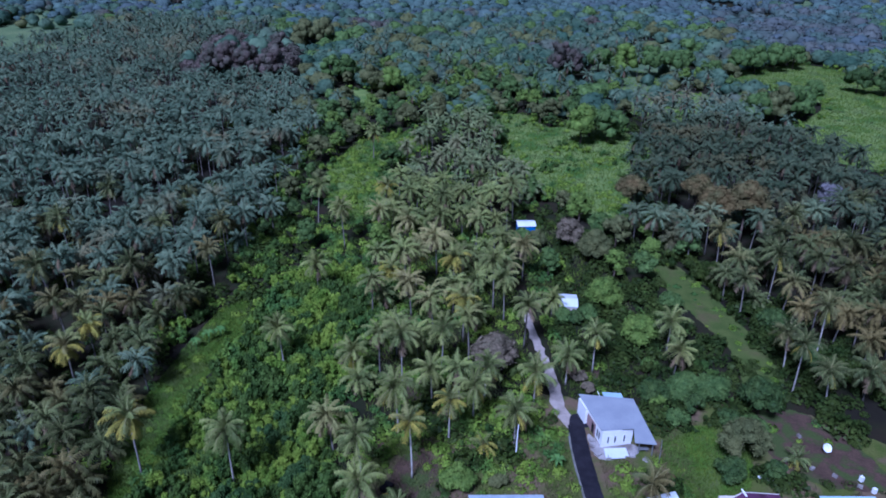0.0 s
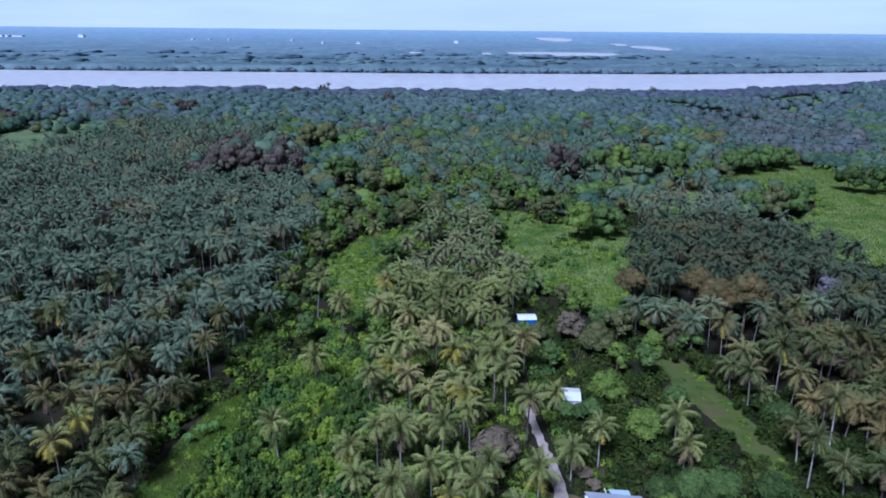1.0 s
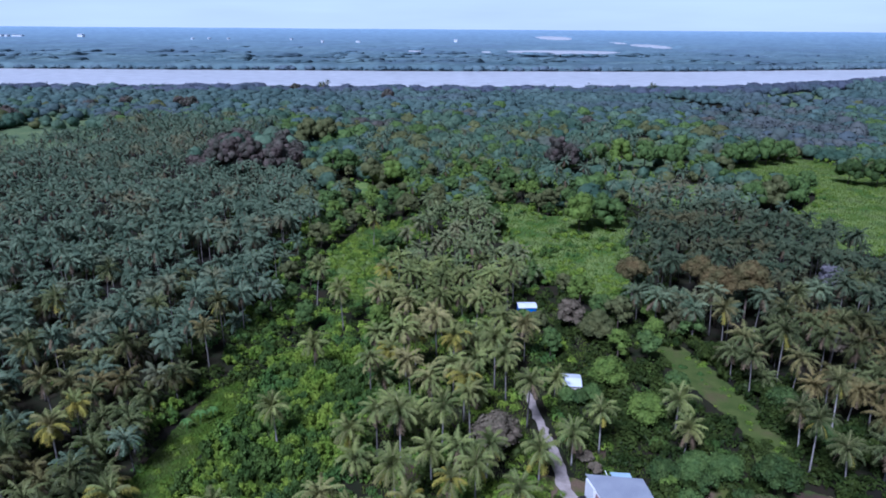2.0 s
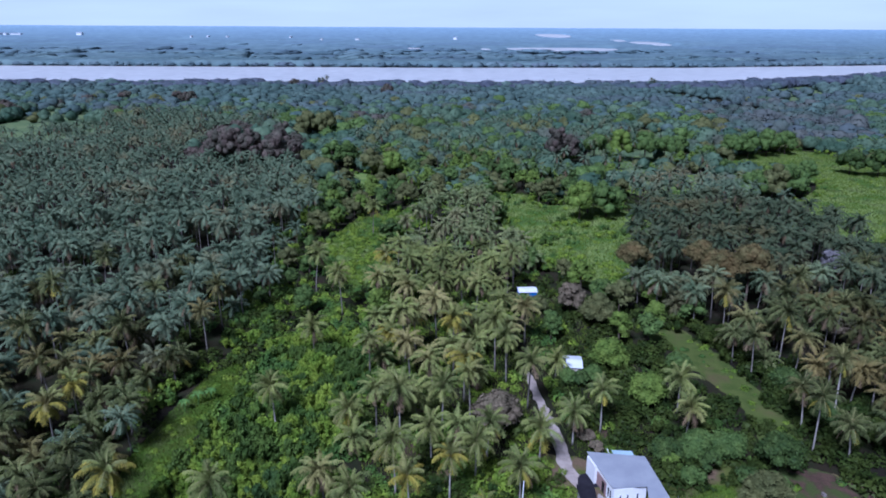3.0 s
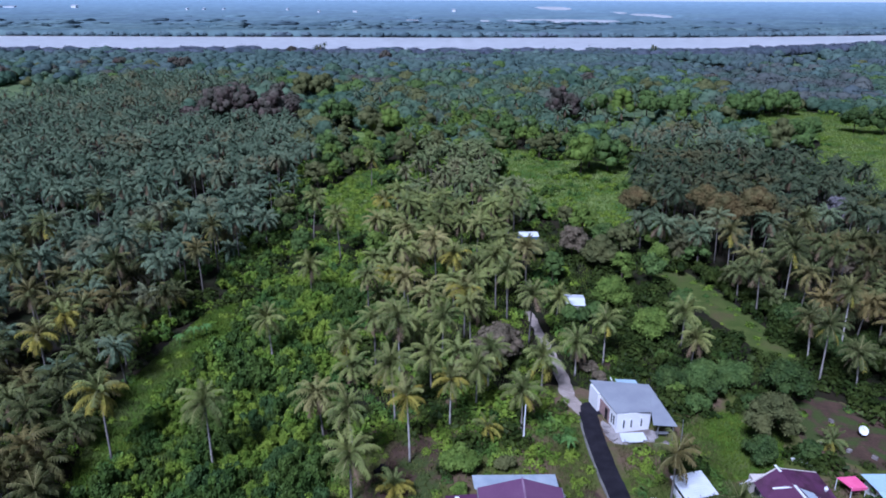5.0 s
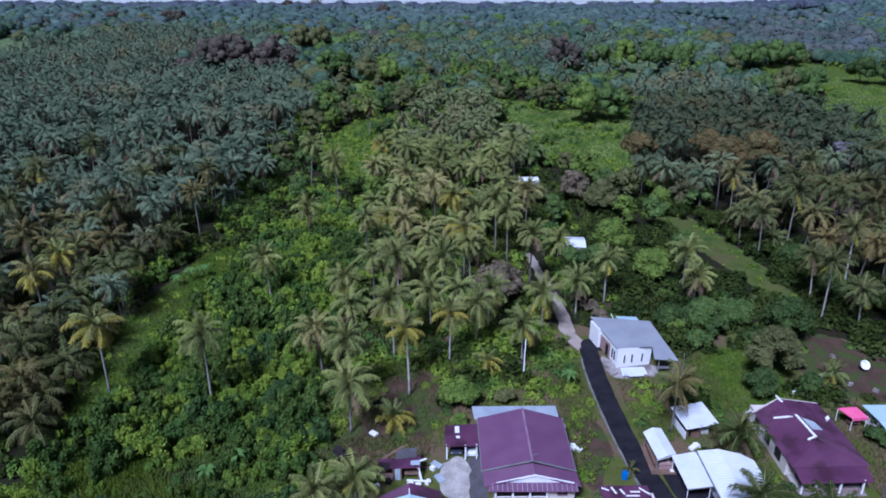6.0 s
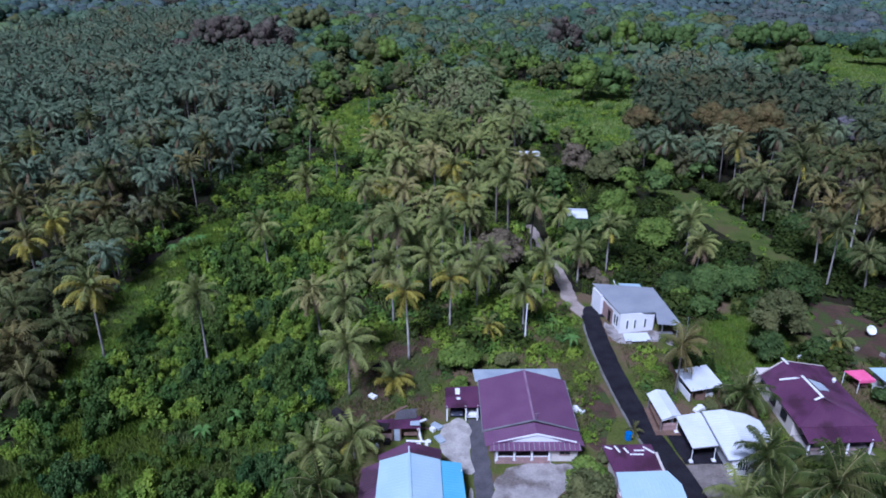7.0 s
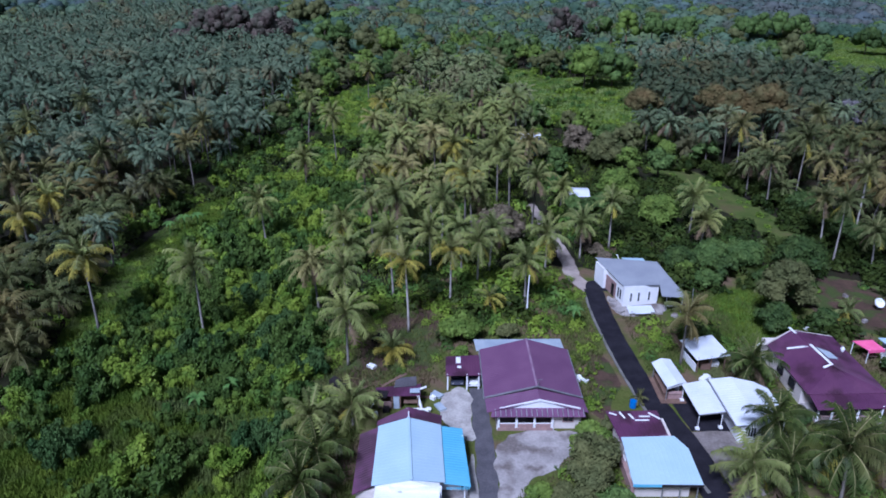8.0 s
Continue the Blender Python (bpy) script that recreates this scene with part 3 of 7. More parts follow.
patch("side_lane", [(54, 68), (60, 74), (64, 70), (58, 54), (50, 54)], 0.05, M_OLDTAR, "grey tar lane beside the dark maroon house", "drive", 0.6, 32)


# ---------------------------------------------------------------- palms
def frond(rng, length, e0, bend, nl, wide, rachis=0.05):
    """One feather leaf that leaves the crown along +x: a stalk and two rows of hanging leaflets."""
    v, f = [], []
    p = np.zeros(3)
    pts, tan = [p.copy()], []
    for k in range(nl + 1):
        s = k / (nl + 1)
        e = e0 - bend * s ** 1.25
        t = np.array([math.cos(e), 0, math.sin(e)])
        tan.append(t)
        p = p + t * length / (nl + 1)
        pts.append(p.copy())
    tan.append(tan[-1])
    seg = list(range(0, nl + 2, 3))
    if seg[-1] != nl + 1:
        seg.append(nl + 1)
    base = len(v)
    for k in seg:
        w = rachis * (1.3 - k / (nl + 1))
        v += [pts[k] + (0, w, 0.01), pts[k] + (0, -w, 0.01)]
    for i in range(len(seg) - 1):
        a = base + 2 * i
        f += [(a, a + 1, a + 3), (a, a + 3, a + 2)]
    stalk = len(f)
    for k in range(1, nl + 2):
        s = k / (nl + 1)
        ln = wide * (0.35 + 0.65 * math.sin(math.pi * min(1.0, 0.12 + 0.8 * s))) * rng.uniform(0.85, 1.15)
        hw = length / (nl + 1) * 0.56
        for side in (-1, 1):
            d = rng.uniform(0.3, 1.0)
            tip = pts[k] + np.array([0, side * ln * math.cos(d), 0]) + tan[k] * ln * 0.35 + np.array([0, 0, -ln * math.sin(d)])
            a = len(v)
            v += [pts[k] - tan[k] * hw, pts[k] + tan[k] * hw, tip]
            f.append((a, a + 1, a + 2))
    return np.array(v), np.array(f), stalk


def crown(rng, n, nl, length=4.9, wide=1.0, lo=-0.95, dry=2):
    """A whole palm crown: young leaves upright, old ones hanging. Returns corners, triangles, material index."""
    vs, fs, mi, at = [], [], [], 0
    for k in range(n):
        u = k / (n - 1)
        e0 = 1.4 + (lo - 1.4) * u ** 1.15 + rng.normal(0, 0.08)
        ln = length * (0.72 + 0.35 * math.sin(math.pi * (0.25 + 0.6 * u))) * rng.uniform(0.9, 1.1)
        v, f, stalk = frond(rng, ln, e0, rng.uniform(1.25, 1.75) * (1.0 if u < 0.8 else 0.6), nl, wide)
        a = k * 2.399963 + rng.normal(0, 0.15)
        c, s = math.cos(a), math.sin(a)
        r = rng.normal(0, 0.2)
        y, z = v[:, 1] * math.cos(r) - v[:, 2] * 0, v[:, 2] + v[:, 1] * math.sin(r)
        v = np.stack([v[:, 0] * c - y * s + 0.12 * c, v[:, 0] * s + y * c + 0.12 * s, z], 1)
        vs.append(v)
        fs.append(f + at)
        at += len(v)
        m = np.full(len(f), 1 if k >= n - dry else 0)
        m[:stalk] = 2
        mi.append(m)
    return np.concatenate(vs), np.concatenate(fs), np.concatenate(mi)


def palm_trunk(h, lean, turn, r=0.17):
    s = Shape()
    pts, rad = [], []
    for k in range(8):
        u = k / 7
        off = lean * h * (u ** 1.6)
        pts.append((off * math.cos(turn), off * math.sin(turn), h * u - 0.05))
        rad.append(r * (1.45 - 0.75 * u ** 0.35) * (1.0 if k % 2 else 1.05))
    return s.tube(pts, rad, 8), pts[-1]


def shape_mesh(name, s, material):
    me = bpy.data.meshes.new(name)
    me.from_pydata(s.v, [], s.f)
    me.materials.append(material)
    for poly in me.polygons:
        poly.use_smooth = True
    return me


prng = np.random.default_rng(7)
# single fronds, shared by the well-visible palms: upright, rising, level, drooping, hanging
FROND_KINDS = []
for e0, bend, ln in ((1.42, 0.7, 3.4), (1.2, 1.5, 4.0), (0.85, 1.7, 4.1), (0.35, 1.5, 3.9), (-0.6, 0.75, 3.5)):
    row = []
    for k in range(2):
        v, f, stalk = frond(prng, ln, e0, bend, 22, 1.05)
        mi = np.zeros(len(f), int)
        mi[:stalk] = 1
        row.append((v, f, mi))
    FROND_KINDS.append(row)
FROND_MESH = {}
for tone, leafm in (("green", M_PALM), ("deep", M_PALMD), ("olive", M_PALMC), ("yellow", M_YELLOW), ("dry", M_DRY)):
    for i, row in enumerate(FROND_KINDS):
        for j, (v, f, mi) in enumerate(row):
            FROND_MESH[tone, i, j] = array_mesh("frond", v, f, None, [leafm, M_RIB if tone in ("green", "deep", "olive") else leafm], mi)


def heart_shape(rng, nuts):
    """The swollen crown base with its bunch of nuts."""
    s = Shape()
    s.tube([(0, 0, -0.5), (0, 0, -0.15), (0, 0, 0.35), (0, 0, 0.9)], [0.17, 0.26, 0.18, 0.05], 7)
    for k in range(nuts):
        a, z = rng.uniform(0, 6.28), rng.uniform(-0.65, -0.25)
        c = Vector((0.34 * math.cos(a), 0.34 * math.sin(a), z))
        s.tube([c + Vector((0, 0, -0.14)), c + Vector((0, 0, -0.05)), c + Vector((0, 0, 0.08)), c + Vector((0, 0, 0.15))], [0.05, 0.13, 0.12, 0.04], 6)
    return s


HEART = [shape_mesh("crown", heart_shape(prng, 9), M_NUT), shape_mesh("crown", heart_shape(prng, 5), M_NUT)]


def coconut_palm(x, y, h, rng, tone="green", size=1.0, fronds=22, lean=None, turn=None, label=None, pale=False):
    """A well-visible palm with each frond a piece of its own."""
    lean = rng.uniform(0.0, 0.12) if lean is None else lean
    turn = rng.uniform(0, 6.28) if turn is None else turn
    tr, top = palm_trunk(h, lean, turn)
    name = {"green": "green feathery", "deep": "dark green", "olive": "light olive-green", "yellow": "yellowing", "dry": "brown withered"}[tone]
    palm = thing("coconut_palm", (x - top[0], y - top[1], 0), label or f"coconut palm with {name} fronds and a slim grey trunk", "palm tree", "coconut palms")
    ob = new("trunk", shape_mesh("trunk", tr, M_PALETRUNK if pale else M_PTRUNK))
    ob.parent = palm
    core = new("crown", HEART[int(rng.integers(2))])
    core.parent = palm
    core.location = (top[0], top[1], top[2] + 0.1)
    core.scale = (size,) * 3
    for k in range(fronds):
        u = k / (fronds - 1)
        kind = min(4, int(5 * u ** 0.8))
        t = tone
        if tone in ("green", "deep", "olive") and kind == 4 and rng.random() < 0.45:
            t = "dry" if rng.random() < 0.6 else "yellow"
        if tone == "yellow" and (kind < 2 or (kind < 4 and rng.random() < 0.15)):
            t = "olive"
        fr = new("frond", FROND_MESH[t, kind, int(rng.integers(2))])
        fr.parent = core
        fr.rotation_euler = (rng.normal(0, 0.12), rng.normal(0, 0.1), k * 2.399963 + rng.normal(0, 0.2))
        fr.location = (0, 0, 0.25 - 0.35 * u)
        fr.scale = (rng.uniform(0.85, 1.1),) * 3
    return palm


# well-visible palms: crown place, crown height
LANE_PALMS = [(-7.3, 115.7, 12.4), (-7.7, 100.8, 11), (2.1, 99.5, 9), (6.6, 104.9, 8.2), (9.5, 112.1, 7.6), (18.5, 110.5, 7.3),
              (25.6, 116.8, 6.8), (31.7, 121, 9.3), (49.5, 128.7, 7.6), (49, 119.9, 6.1), (-17.3, 118.2, 6.5), (-13, 88, 11), (-12, 81, 8),
              (-33, 123, 8.6), (-33.5, 87.8, 12), (-50.3, 91.4, 11.4), (13.6, 98.8, 7.4)]
GROVE_PALMS = [(-5.9, 157.2, 9.8), (-12.2, 158.8, 4.6), (3.4, 149.6, 12), (12.6, 147, 13), (14.5, 140.7, 11.4), (5.3, 132.2, 11), (18.8, 129, 11.2),
               (-30.1, 153.8, 7.8), (-27.6, 180, 12), (-15.8, 198, 11.7), (-35.6, 196, 12.4), (-24.9, 256, 11.4), (-1.5, 110, 8), (1, 122, 9.5), (21.2, 160.5, 10.4)]
WEST_PALMS = [(-58.4, 144.6, 4.5), (-56.5, 155, 11), (-53.5, 77.4, 4.5), (-73, 116, 8.5), (-71.2, 122, 9.7), (-81.1, 128.8, 11.1), (-62.6, 135.5, 4),
              (-71.7, 129.5, 7.9), (-89.3, 139.4, 14), (-73.7, 170.6, 10.9), (-95.5, 191, 13), (-100.1, 170.7, 12.5), (-56.9, 168.5, 12.5), (-72.3, 147.4, 11)]
EAST_PALMS = [(70.3, 120.9, 10.1), (70.5, 114.5, 11.5), (74.5, 111.2, 7.6), (71.9, 164.8, 13), (80.6, 150.4, 13.4), (97.4, 156.9, 13), (69.8, 142.4, 10.9),
              (79.2, 124.5, 14), (94.2, 173.2, 14), (118.5, 184.7, 14)]
YARD_PALMS = [(39.9, 76.2, 3.6), (36.4, 61.9, 5.6), (41.0, 56.4, 6.2), (31.9, 56.6, 3.8), (-10, 68.4, 2.9), (-12.6, 59.2, 3.5), (-14.6, 66.4, 2.6), (-13.6, 54.6, 3.6), (36.4, 57.6, 3.2), (46.8, 57.5, 4.6), (45.6, 62.6, 3.0)]
hrng = np.random.default_rng(31)
YELLOWISH = {(3.4, 149.6), (-12.2, 158.8), (5.3, 132.2), (-73, 116), (-71.2, 122), (-50.3, 91.4), (-15.8, 198), (2.1, 99.5)}
for x, y, h in LANE_PALMS + GROVE_PALMS:
    coconut_palm(x, y, h, hrng, "yellow" if (x, y) in YELLOWISH else "olive", size=hrng.uniform(0.95, 1.15), fronds=28, pale=y < 126)
for x, y, h in WEST_PALMS + EAST_PALMS:
    coconut_palm(x, y, h, hrng, "yellow" if (x, y) in YELLOWISH else "green", size=hrng.uniform(0.95, 1.15), fronds=28, pale=y < 126)
coconut_palm(-4.7, 91.6, 10.8, hrng, "yellow", 0.95, 19, 0.12, 1.9, "coconut palm with yellow-orange lower fronds and a bare pale trunk", True)
coconut_palm(7.8, 95.1, 3.2, hrng, "yellow", 0.75, 15)
coconut_palm(-6.1, 82.8, 1.5, hrng, "yellow", 0.85, 26, label="low yellow-green young palm on bare soil")
coconut_palm(-11.6, 157.5, 4.2, hrng, "yellow", 0.8, 15)
coconut_palm(26.6, 143.6, 4.4, hrng, "olive", 1.0, 24)
coconut_palm(62.0, 93.9, 1.6, hrng, "olive", 0.7, 16, label="low young palm on bare brown earth")
coconut_palm(33, 81.8, 7.4, hrng, "green", 1.0, 20, label="drooping coconut palm with olive brown fronds over a shed roof")
for x, y, h in YARD_PALMS:
    coconut_palm(x, y, h, hrng, "olive" if (x, y) in ((31.9, 56.6), (-10, 68.4), (-14.6, 66.4)) else "deep", size=1.3 if (x, y) == (41.0, 56.4) else 1.08, fronds=26, label="coconut palm with glossy dark green fronds beside the houses")

for x, y, h in ((-148, 904, 15), (-143, 905, 17), (-153, 906, 14), (265, 912, 16), (269, 913, 14)):
    coconut_palm(x, y, h - 3.5, hrng, "deep", 1.1, 16, 0.03, label="tall dark coconut palm standing on the river bank")
HEROES = np.array([p[:2] for p in LANE_PALMS + GROVE_PALMS + WEST_PALMS + EAST_PALMS + YARD_PALMS] + [(-4.7, 91.6), (7.8, 95.1), (-6, 82.8), (33, 82), (-11.6, 157.5)])


def west_edge(y):
    return np.interp(y, [40, 72, 80, 100, 116, 135, 144, 158, 183, 210, 250, 276, 317, 363, 420, 560], [-60, -56, -53, -56, -57, -57, -56, -52, -52, -53, -54, -53, -60, -73, -95, -130])


def in_view(p, pad=22):
    return np.abs(p[:, 0]) < 0.66 * p[:, 1] + pad


grng = np.random.default_rng(11)
p = jitter_grid(-420, -40, 74, 580, 5.8, grng)
west = p[(p[:, 0] + grng.normal(0, 3, len(p)) * (p[:, 1] > 150) < west_edge(p[:, 1])) & in_view(p) & ~inside(BROWN_WOOD, *p.T) & ~inside(FAR_FIELD_W, *p.T)]
for lane in ([(-170, 250), (-144, 270), (-128, 290)], [(-132, 195), (-110, 203), (-84, 202), (-80, 222)], [(-215, 330), (-180, 350), (-150, 372)]):
    for (xa, ya), (xb, yb) in zip(lane, lane[1:]):
        t = np.clip(((west[:, 0] - xa) * (xb - xa) + (west[:, 1] - ya) * (yb - ya)) / ((xb - xa) ** 2 + (yb - ya) ** 2), 0, 1)
        west = west[np.hypot(west[:, 0] - xa - t * (xb - xa), west[:, 1] - ya - t * (yb - ya)) > 5.5]
west = west[grng.random(len(west)) < np.interp(west[:, 1], [74, 350, 580], [0.96, 0.97, 0.7])]
p = jitter_grid(-20, 34, 80, 320, 5.6, grng)
mid = p[inside(CENTRE_GROVE, *(p + grng.normal(0, 2.2, p.shape)).T)]
mid = mid[(np.abs(mid[:, 0] - np.interp(mid[:, 1], [80, 104, 112, 131, 160, 161], [25.5, 25, 23, 21.8, 18.4, 60])) > 1.9) & ~((mid[:, 0] > 21) & (mid[:, 1] > 178) & (mid[:, 1] < 198)) & ~((mid[:, 1] < 100) & (grng.random(len(mid)) < 0.7))]
# an open strip before the far hut
mid = mid[~((np.abs(mid[:, 0] - 0.131 * mid[:, 1]) < 4.5) & (mid[:, 1] > 159) & (mid[:, 1] < 188))]
mid = mid[grng.random(len(mid)) < np.interp(mid[:, 1], [80, 118, 140, 160, 205, 240, 320], [0.06, 0.22, 0.5, 0.72, 0.74, 0.45, 0.42])]
p = jitter_grid(50, 170, 104, 335, 5.8, grng)
east = p[inside(EAST_GROVE, *(p + grng.normal(0, 2.5, p.shape)).T) & in_view(p)]
east = east[(grng.random(len(east)) < 0.93) & ~inside(GRASS_LANE, *east.T)]
p = jitter_grid(-50, 140, 320, 560, 9.0, grng)
beyond = p[(grng.random(len(p)) < 0.22) & ~inside(EAST_FIELD, *p.T) & ~inside(FAR_CLEARING, *p.T)]
rest = np.concatenate([west, mid, east, beyond])
BIG_TREES = [(86, 184, 19.5, 7.5, "rust"), (78, 184, 18, 6.5, "rust"), (76.5, 197, 17, 5.5, "rust"), (58, 199, 16, 6, "rust"), (57, 171.4, 8.5, 3.4, "bright"), (98, 160, 12, 4.0, "brown"),
             (122, 206, 13, 4.6, "lilac"), (11.4, 122, 8.5, 5.8, "brown"), (36, 180, 11, 4.6, "brown"), (42, 172, 10, 5.4, "olive"), (46, 188, 9, 4, "green"),
             (39.6, 148, 7.6, 5.4, "bright"), (28.6, 140.6, 4.2, 2.4, "green"), (31.6, 139.8, 3.8, 2.4, "dark"), (34.4, 141.5, 4.4, 2.6, "green"), (43.9, 131.5, 7.4, 5.2, "bright"), (51.8, 94.0, 11.0, 4.4, "olive"), (60.6, 107.5, 8.4, 4.6, "dark"), (56.6, 100.5, 6.0, 3.2, "green"), (49.2, 90.6, 5.0, 3.0, "dark"), (41.8, 111.4, 4.8, 3.4, "dark"), (47.4, 112.6, 5.6, 3.8, "green"), (53.2, 112, 6.0, 4.2, "green"), (75.2, 137, 6.4, 4.0, "dark"), (55.4, 147, 5.0, 3.4, "green"), (77.4, 124, 5.4, 3.4, "dark"), (28.4, 164, 9, 3.2, "green"), (23.6, 181.2, 6.4, 3.4, "green"), (27.4, 181.2, 6.0, 3.0, "olive"), (20.2, 182, 5.0, 2.8, "green"), (-49.2, 201, 8, 3.2, "olive")]
rest = clear_of(rest, [t[:2] for t in BIG_TREES], 5.0)
rest = clear_of(rest, [t[:2] for t in BIG_TREES if t[2] > 15], 7.5)
rest = clear_of(rest, HEROES, 5.2)
thin = np.array([noise.noise(Vector((x * 0.06, y * 0.022, 7.5))) for x, y in rest])
rest = rest[~((rest[:, 0] < -50) & (rest[:, 1] > 110) & (thin + grng.normal(0, 0.08, len(rest)) > 0.42))]
order = np.argsort(np.hypot(rest[:, 0], rest[:, 1]))
rest = rest[order]
swell_of = np.array([noise.noise(Vector((x * 0.035, y * 0.035, 2.5))) for x, y in rest])
heights = np.clip(grng.normal(9.3, 2.0, len(rest)) + 1.0 * (rest[:, 0] > 58) + 4.0 * swell_of * (rest[:, 0] < -50), 4.5, 15)
edge_low = (rest[:, 0] < -52) & (rest[:, 1] < 150)
heights[edge_low] = np.clip(grng.normal(6.4, 1.6, edge_low.sum()), 3, 10)
short = (grng.random(len(rest)) < 0.24) & (rest[:, 1] < 240)
heights[short] = grng.uniform(3.2, 6.0, short.sum())

CROWNS = []
for k in range(5):
    v, f, mi = crown(grng, 30, 11, length=4.0, wide=1.0, lo=-1.1, dry=6)
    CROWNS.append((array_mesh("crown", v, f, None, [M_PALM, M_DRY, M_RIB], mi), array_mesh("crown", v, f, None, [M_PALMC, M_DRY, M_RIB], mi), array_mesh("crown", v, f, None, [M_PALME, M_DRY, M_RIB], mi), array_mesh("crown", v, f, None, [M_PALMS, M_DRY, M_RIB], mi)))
TRUNKS = []
for k in range(5):
    s, top = palm_trunk(10.0, 0.03 * k, k * 1.3)
    TRUNKS.append((shape_mesh("trunk", s, M_PTRUNK), top))
NEAR = 290
for (x, y), h in zip(rest[:NEAR], heights[:NEAR]):
    palm = thing("coconut_palm", (x, y, 0), "grey-green coconut palm in a dense grove", "palm tree", "coconut palms")
    me, top = TRUNKS[int(grng.integers(5))]
    tr = new("trunk", me)
    tr.parent = palm
    tr.scale = (1, 1, h / 10)
    # farther crowns get the haze-tinted copies of the frond colour more often
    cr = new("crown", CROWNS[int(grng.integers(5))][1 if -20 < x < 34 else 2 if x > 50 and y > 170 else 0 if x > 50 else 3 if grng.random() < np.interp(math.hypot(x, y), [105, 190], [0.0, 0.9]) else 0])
    cr.parent = palm
    cr.location = (top[0], top[1], top[2] * h / 10 + 0.1)
    cr.rotation_euler = (grng.normal(0, 0.1), grng.normal(0, 0.1), grng.uniform(0, 6.28))
    cr.scale = (grng.uniform(0.88, 1.12),) * 3


def palm_stuff(name, pts, hs, n, nl, kinds, label, leafm=None):
    """Palms too many to count, joined: crowns and trunks."""
    vs, fs, ms, at = [], [], [], 0
    pick = grng.integers(0, kinds, len(pts))
    for k in range(kinds):
        sel = pick == k
        if not sel.any():
            continue
        v, f, mi = crown(grng, n, nl, length=4.0, wide=1.05, lo=-1.05, dry=3 if nl > 6 else 2)
        rows = np.column_stack([pts[sel], hs[sel], grng.uniform(0, 6.28, sel.sum()), grng.uniform(0.85, 1.12, sel.sum())])
        if nl < 7:
            f, mi = f[mi != 2], mi[mi != 2]
        vv, ff = spread(v, f, rows)
        vs.append(vv)
        fs.append(ff + at)
        at += len(vv)
        ms.append(np.tile(mi, len(rows)))
    tv = np.array([(0.16, 0, 0), (-0.08, 0.14, 0), (-0.08, -0.14, 0), (0.1, 0, 1), (-0.05, 0.09, 1), (-0.05, -0.09, 1)])
    tf = np.array([(0, 1, 4), (0, 4, 3), (1, 2, 5), (1, 5, 4), (2, 0, 3), (2, 3, 5)])
    vv = np.concatenate([tv * (1, 1, h) + (x, y, 0) for (x, y), h in zip(pts, hs)])
    ff = (tf[None] + (np.arange(len(pts)) * 6)[:, None, None]).reshape(-1, 3)
    vs.append(vv)
    fs.append(ff + at)
    ms.append(np.full(len(ff), 3))
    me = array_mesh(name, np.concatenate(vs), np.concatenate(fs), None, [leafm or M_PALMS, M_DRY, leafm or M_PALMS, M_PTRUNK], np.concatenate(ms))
    return tagged(new(name, me), label, "palm grove", kind="stuff")


far = rest[NEAR:]
fh = heights[NEAR:]
dist = np.hypot(far[:, 0], far[:, 1])
a, b = dist < 300, dist >= 300
o = a & (far[:, 0] > -20) & (far[:, 0] < 34)
e = a & (far[:, 0] > 50)
a = a & ~o & ~e
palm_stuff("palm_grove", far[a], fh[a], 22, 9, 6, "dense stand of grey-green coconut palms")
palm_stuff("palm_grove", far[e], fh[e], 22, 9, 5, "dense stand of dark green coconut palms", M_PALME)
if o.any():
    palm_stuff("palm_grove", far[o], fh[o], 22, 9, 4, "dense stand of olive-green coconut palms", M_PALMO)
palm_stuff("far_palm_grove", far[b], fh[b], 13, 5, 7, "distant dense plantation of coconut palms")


# ---------------------------------------------------------------- broadleaf trees and shrubs
def leaf_cards(rng, centre, normal, size, fold=0.25, hang=0.0):
    """Small leaf tips, one triangle each, facing roughly along the normals."""
    n = len(centre)
    nrm = normal + rng.normal(0, 0.38, (n, 3))
    nrm /= np.linalg.norm(nrm, axis=1)[:, None] + 1e-9
    ref = rng.normal(0, 1, (n, 3))
    u = np.cross(nrm, ref)
    u /= np.linalg.norm(u, axis=1)[:, None] + 1e-9
    w = np.cross(nrm, u)
    s = size * rng.uniform(0.6, 1.3, n)
    s = s[:, None]
    a = centre - u * s * 0.55 - w * s * 0.5 - nrm * s * fold * rng.uniform(0, 1, (n, 1))
    b = centre - u * s * 0.55 + w * s * 0.5 - nrm * s * fold * rng.uniform(0, 1, (n, 1))
    c = centre + u * s * 0.85 - nrm * s * 0.3 - np.array([0, 0, 1.0]) * s * hang
    v = np.stack([a, b, c], 1).reshape(-1, 3)
    q = np.arange(3 * n).reshape(n, 3)
    return v, q


def dome_points(rng, n, rx, ry, rz, low=-0.3):
    d = rng.normal(0, 1, (n, 3))
    d /= np.linalg.norm(d, axis=1)[:, None]
    d[:, 2] = np.where(d[:, 2] < low, -d[:, 2], d[:, 2])
    r = rng.uniform(0.72, 1.03, n)[:, None]
    return d * (rx, ry, rz) * r, d


